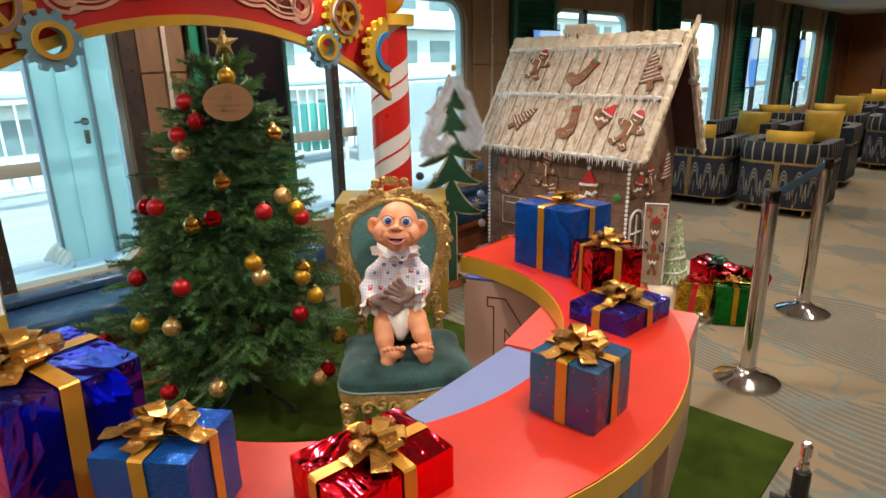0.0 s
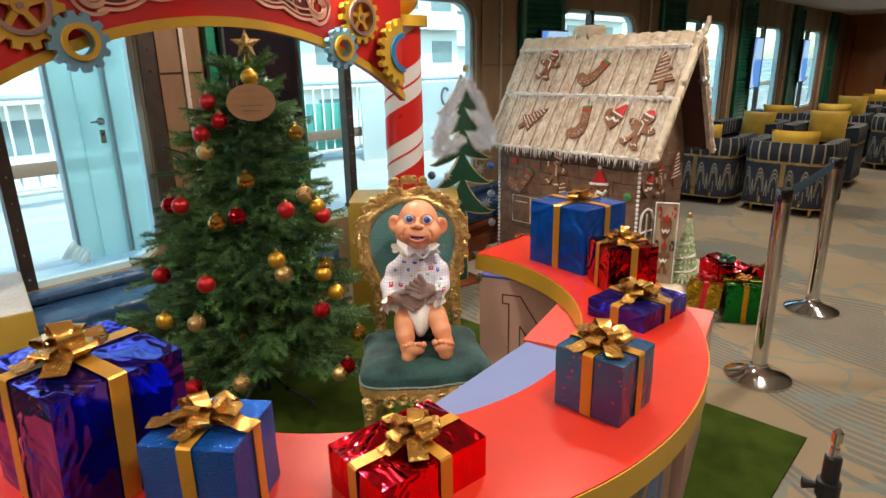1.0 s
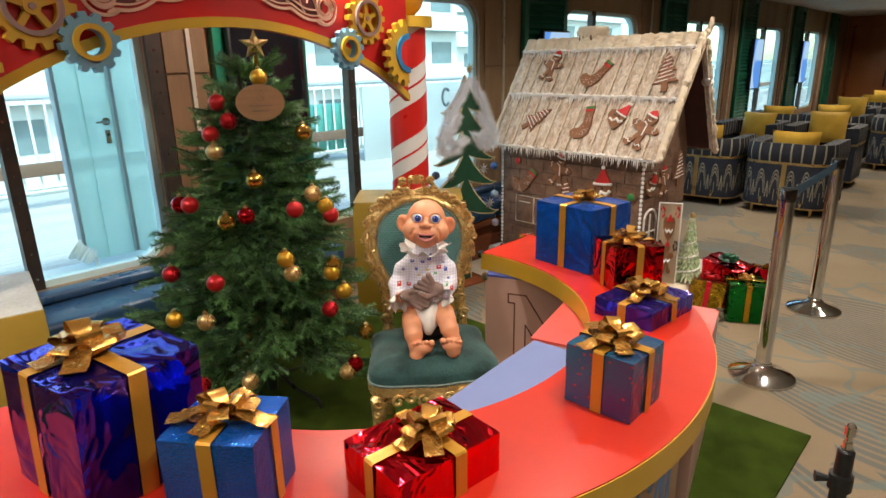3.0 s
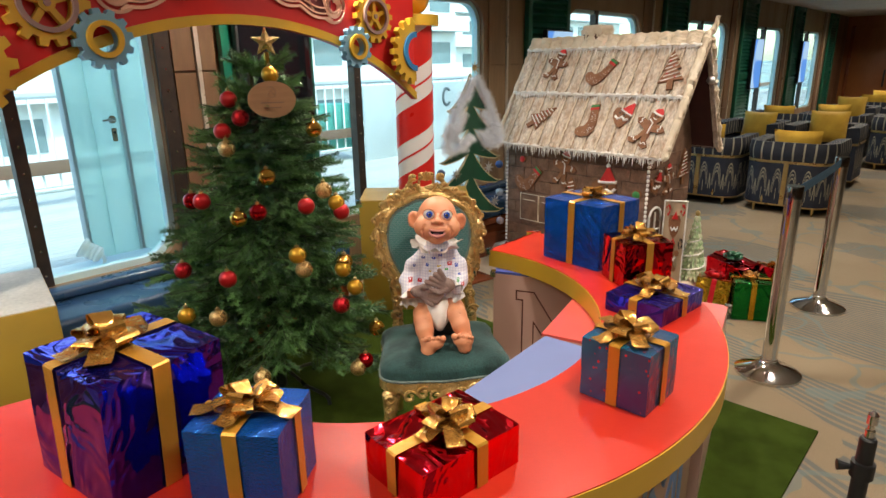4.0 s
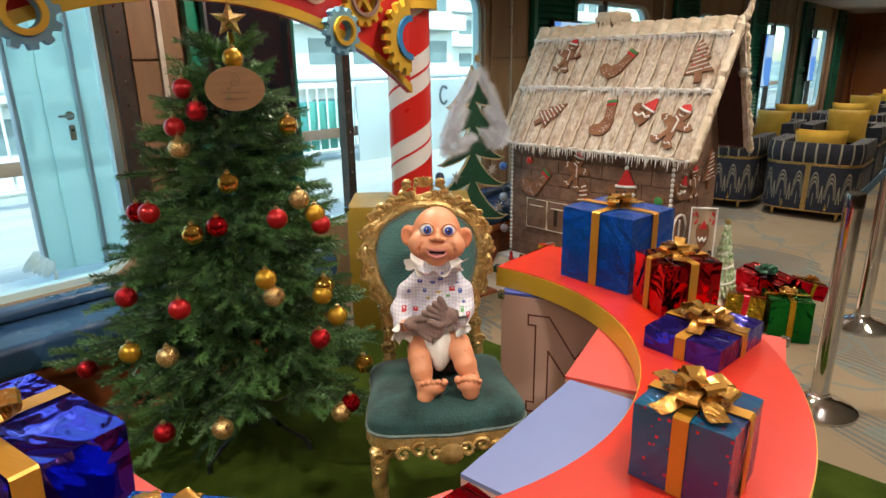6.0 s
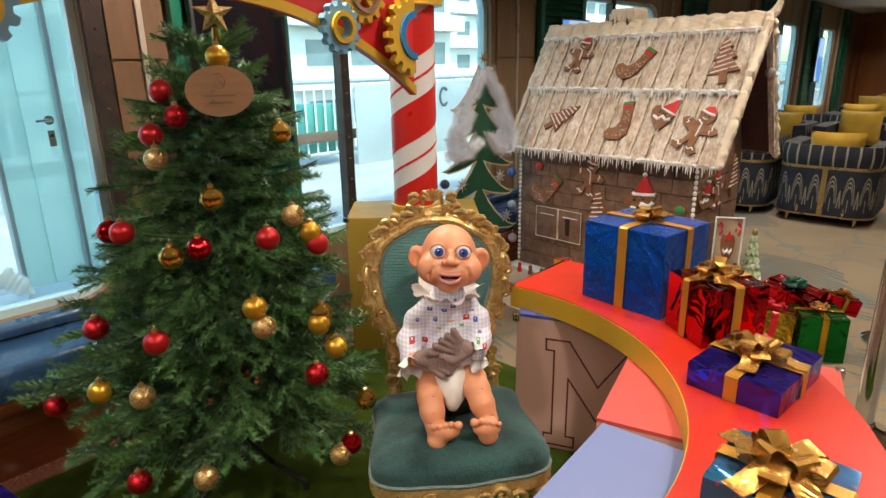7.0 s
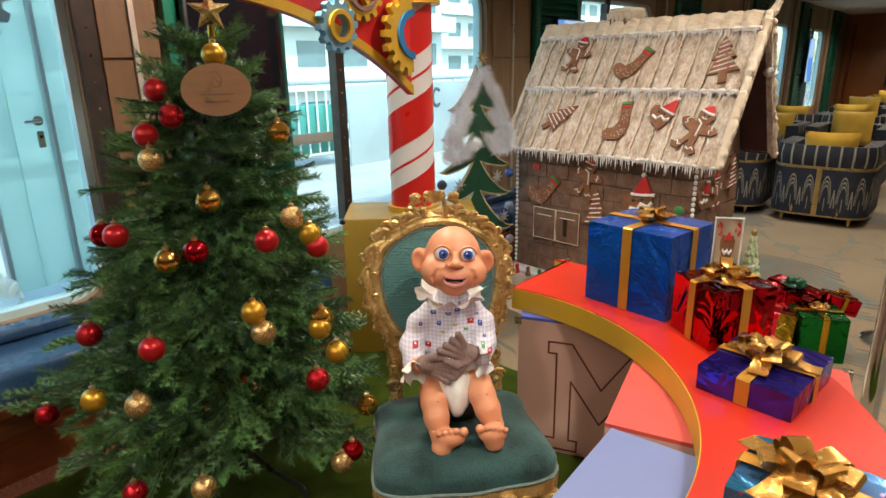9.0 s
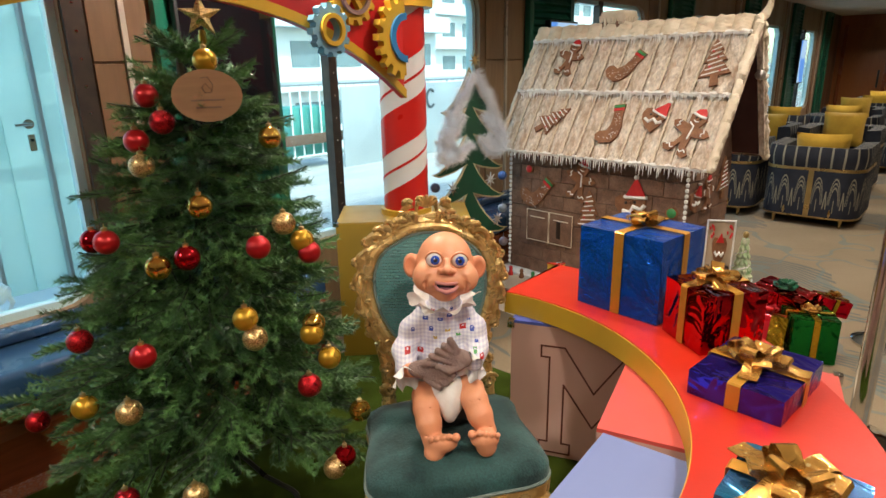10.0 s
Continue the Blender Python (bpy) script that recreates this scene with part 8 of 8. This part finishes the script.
ex = thing("exit_sign", "small lit green exit sign", "sign", -4.0, 20.55, 2.25)
part("face", one_box(-0.12, 0.12, -0.03, 0.0, 0, 0.11), shine("exit_green", (0.35, 0.75, 0.35), 1.2), ex, "", 0)
fp = thing("fire_panel", "narrow red panel on the end wall", "panel", -4.15, 20.53, 1.0)
part("panel_face", one_box(-0.06, 0.06, -0.02, 0.0, 0, 0.7, 0.004), mat("fire_red", (0.5, 0.03, 0.02), None, 10, 0.4), fp)

# ---- outside the windows ----
deck = thing("deck", "bleached teak promenade deck outside the windows", "deck", -5.45, 0, -0.08, kind="structure")
part("deck_base", one_box(-6.2, 0.0, -8, 40, -0.2, -0.012), M["ship_grey"], deck, "", 0)
plank_src = {}
rnd_d = random.Random(2)
for i in range(48):
    x = -6.18 + i * 0.129
    part("plank", one_box(x, x + 0.122, -8, 40, -0.012, 0.0), M["deck"], deck, "", 0)
solo("sea", one_box(-2500, -12.0, -2500, 2500, -9.2, -9.0), mat("grey_green_sea", (0.10, 0.17, 0.18), (0.08, 0.14, 0.16), 0.05, 0.25, bump=0.05, bscale=0.6), "calm grey-green harbour water", "water", "structure", smooth=0)

rail = thing("deck_railing", "white deck railing with balusters and a timber rail", "railing", -10.6, 0, -0.08)
part("top_rail", tube(nb(), [(0, -8, 1.36), (0, 40, 1.36)], 0.035, 10), M["ship_grey"], rail, "grey top rail")
part("timber_rail", one_box(0.02, 0.10, -8, 40, 0.42, 0.58, 0.006), M["rail_wood"], rail, "weathered timber rail")
part("mid_rail", tube(nb(), [(0, -8, 0.22), (0, 40, 0.22)], 0.02, 8), M["ship_white"], rail)
post_src = mesh("rail_post", tube(nb(), [(0, 0, 0), (0, 0, 1.36)], 0.035, 8), M["ship_white"])
bal_src = mesh("baluster", tube(nb(), [(0, 0, 0.22), (0, 0, 1.36)], 0.016, 6), M["ship_white"])
y = -6.0
while y < 30:
    o = part("rail_post", post_src, None, rail)
    o.location = (0, y, 0)
    for k in range(1, 8):
        o = part("baluster", bal_src, None, rail)
        o.location = (0, y + 0.19 * k, 0)
    y += 1.52

# bulwark panels with a painted letter
bw = thing("bulwark_panel", "pale grey steel bulwark panel with a painted mark", "bulwark", -10.3, 9.2, -0.08)
part("plate", one_box(0, 0.03, 0, 3.2, 0.0, 1.30, 0.004), M["ship_grey"], bw)
bm = nb()
cpts = [(0.032, 2.15 + 0.11 * math.cos(a), 1.02 + 0.16 * math.sin(a)) for a in np.linspace(0.8, 5.5, 16)]
tube(bm, cpts, 0.028, 6)
part("painted_letter", bm, mat("grey_print", (0.10, 0.12, 0.13), None, 8, 0.5), bw, "painted capital C")


def deckhouse(x, y0, y1, z0, z1, floors, depth):
    """A white superstructure across the water, with storeys of windows."""
    s = thing("ship_superstructure", "white ship superstructure with rows of windows across the water", "building", x, (y0 + y1) / 2, z0, group="white superstructures across the water")
    h = (y1 - y0) / 2
    part("wall", one_box(-depth, 0, -h, h, 0, z1 - z0), M["ship_white"], s, "", 0)
    fh = (z1 - z0) / floors
    win = mesh("window", one_box(0.0, 0.06, -0.9, 0.9, 0, fh * 0.42), M["hazed_glass"], 0)
    bal = mesh("balcony", box(box(nb(), 0, 1.2, -h, h, 0, 0.15), 1.1, 1.2, -h, h, 0.15, 0.9), M["ship_white"], 0)
    for f in range(floors):
        o = part("balcony", bal, None, s)
        o.location = (0, 0, f * fh)
        n = int(2 * h / 3.0)
        for k in range(n):
            w_ = part("window", win, None, s)
            w_.location = (0, -h + 1.5 + 3.0 * k, f * fh + fh * 0.38)
    return s


deckhouse(-30, 4, 34, -9, 16, 8, 8)
deckhouse(-42, 36, 80, -9, 12, 7, 8)
crane = thing("lifeboat_davit", "white lifeboat davit standing at the deck edge", "davit", -10.9, 7.6, -0.08)
part("arm", tube(nb(), [(0, 0, 0), (0, 0.1, 1.6), (0.1, 0.5, 2.6), (0.2, 1.3, 3.2)], [0.16, 0.14, 0.12, 0.1], 8), M["ship_white"], crane)
part("foot", one_box(-0.3, 0.3, -0.3, 0.3, 0, 0.25, 0.02), M["ship_white"], crane)
part("green_cover", one_box(-0.25, 0.15, 0.9, 1.7, 0.2, 1.0, 0.03), mat("sea_green_cover", (0.10, 0.42, 0.36), None, 4, 0.6), crane, "sea-green locker")

# vestibule door on the deck, just outside the first window
vd = thing("deck_door", "pale aqua steel deck door with a lever handle", "door", -6.30, 3.50, -0.08)
part("wall_panel", one_box(-0.05, 0.02, -0.10, 0.035, 0.0, 2.35, 0.008), M["hazy"], vd, "pale aqua wall panel")
part("door_leaf", one_box(-0.04, 0.0, 0.04, 0.205, 0.0, 2.3, 0.006), M["hazy"], vd, "pale aqua door leaf")
part("door_post", one_box(-0.06, 0.03, 0.21, 0.232, 0.0, 2.35, 0.004), M["ship_grey"], vd, "slim grey door post")
part("side_panel", one_box(-0.03, 0.0, 0.235, 0.75, 0.0, 2.35, 0.006), M["hazy"], vd, "hazy aqua glass side panel")
part("door_post", one_box(-0.06, 0.03, -0.125, -0.103, 0.0, 2.35, 0.004), M["ship_grey"], vd, "slim grey door post")
hd = part("door_handle", tube(nb(), [(0.0, 0.160, 1.335), (0.045, 0.160, 1.335), (0.050, 0.140, 1.337), (0.048, 0.085, 1.335)], [0.010, 0.009, 0.009, 0.008], 8), M["chrome"], vd, "chrome lever handle")
part("handle_plate", tube(nb(), [(0.0, 0.160, 1.335), (0.008, 0.160, 1.335)], 0.026, 14), M["chrome"], vd, "round chrome rose")
part("lock", one_box(0.0, 0.010, 0.142, 0.178, 1.19, 1.28, 0.004), M["chrome"], vd)
part("keyhole", tube(nb(), [(0.008, 0.160, 1.25), (0.013, 0.160, 1.25)], 0.009, 10), M["black_metal"], vd)
fl = thing("deck_floodlight", "small white ribbed floodlight on the window ledge", "lamp", -5.72, 3.27, 0.46)
bm = nb()
lathe(bm, [(0.03, 0)] + [(0.045 + (0.006 if i % 2 else 0), 0.012 * i + 0.01) for i in range(8)] + [(0.062, 0.105), (0.062, 0.12), (0.05, 0.12)], 20, pose(0, 0, 0.05, 55, 0, -30))
part("housing", bm, M["ship_white"], fl, "ribbed white housing")
part("bracket", tube(nb(), [(0, 0, -0.01), (0.02, 0.01, 0.03), (0, 0, 0.07)], 0.012, 8), M["ship_white"], fl)
part("ledge", one_box(-0.2, 0.28, -1.4, 0.35, -0.06, -0.012, 0.006), M["ship_white"], fl, "white painted outer ledge")

# ---- ceiling lamps ----
for lx, ly, share in LAMPS:
    zc = CEIL if lx < -3.85 else CEIL + 0.35
    s = thing("ceiling_light", "small round recessed warm ceiling downlight", "lamp", lx, ly, zc, group="ceiling downlights")
    part("bezel", lathe(nb(), [(0.07, -0.008), (0.085, -0.008), (0.09, 0.0), (0.07, 0.0)], 24, cap=False), M["chrome"], s)
    part("diffuser", lathe(nb(), [(0.0, -0.004), (0.07, -0.004)], 24, cap=False), shine("warm_lamp_glow", (1.0, 0.84, 0.66), 4.0), s)
    la = bpy.data.lights.new("downlight", "AREA")
    la.shape, la.size, la.energy, la.color = "DISK", 0.16, POWER * share, (1.0, 0.89, 0.76)
    la.spread = radians(150)
    lo = new("downlight", la)
    lo.matrix_world = pose(lx, ly, zc - 0.02)
    tagged(lo, kind="structure")
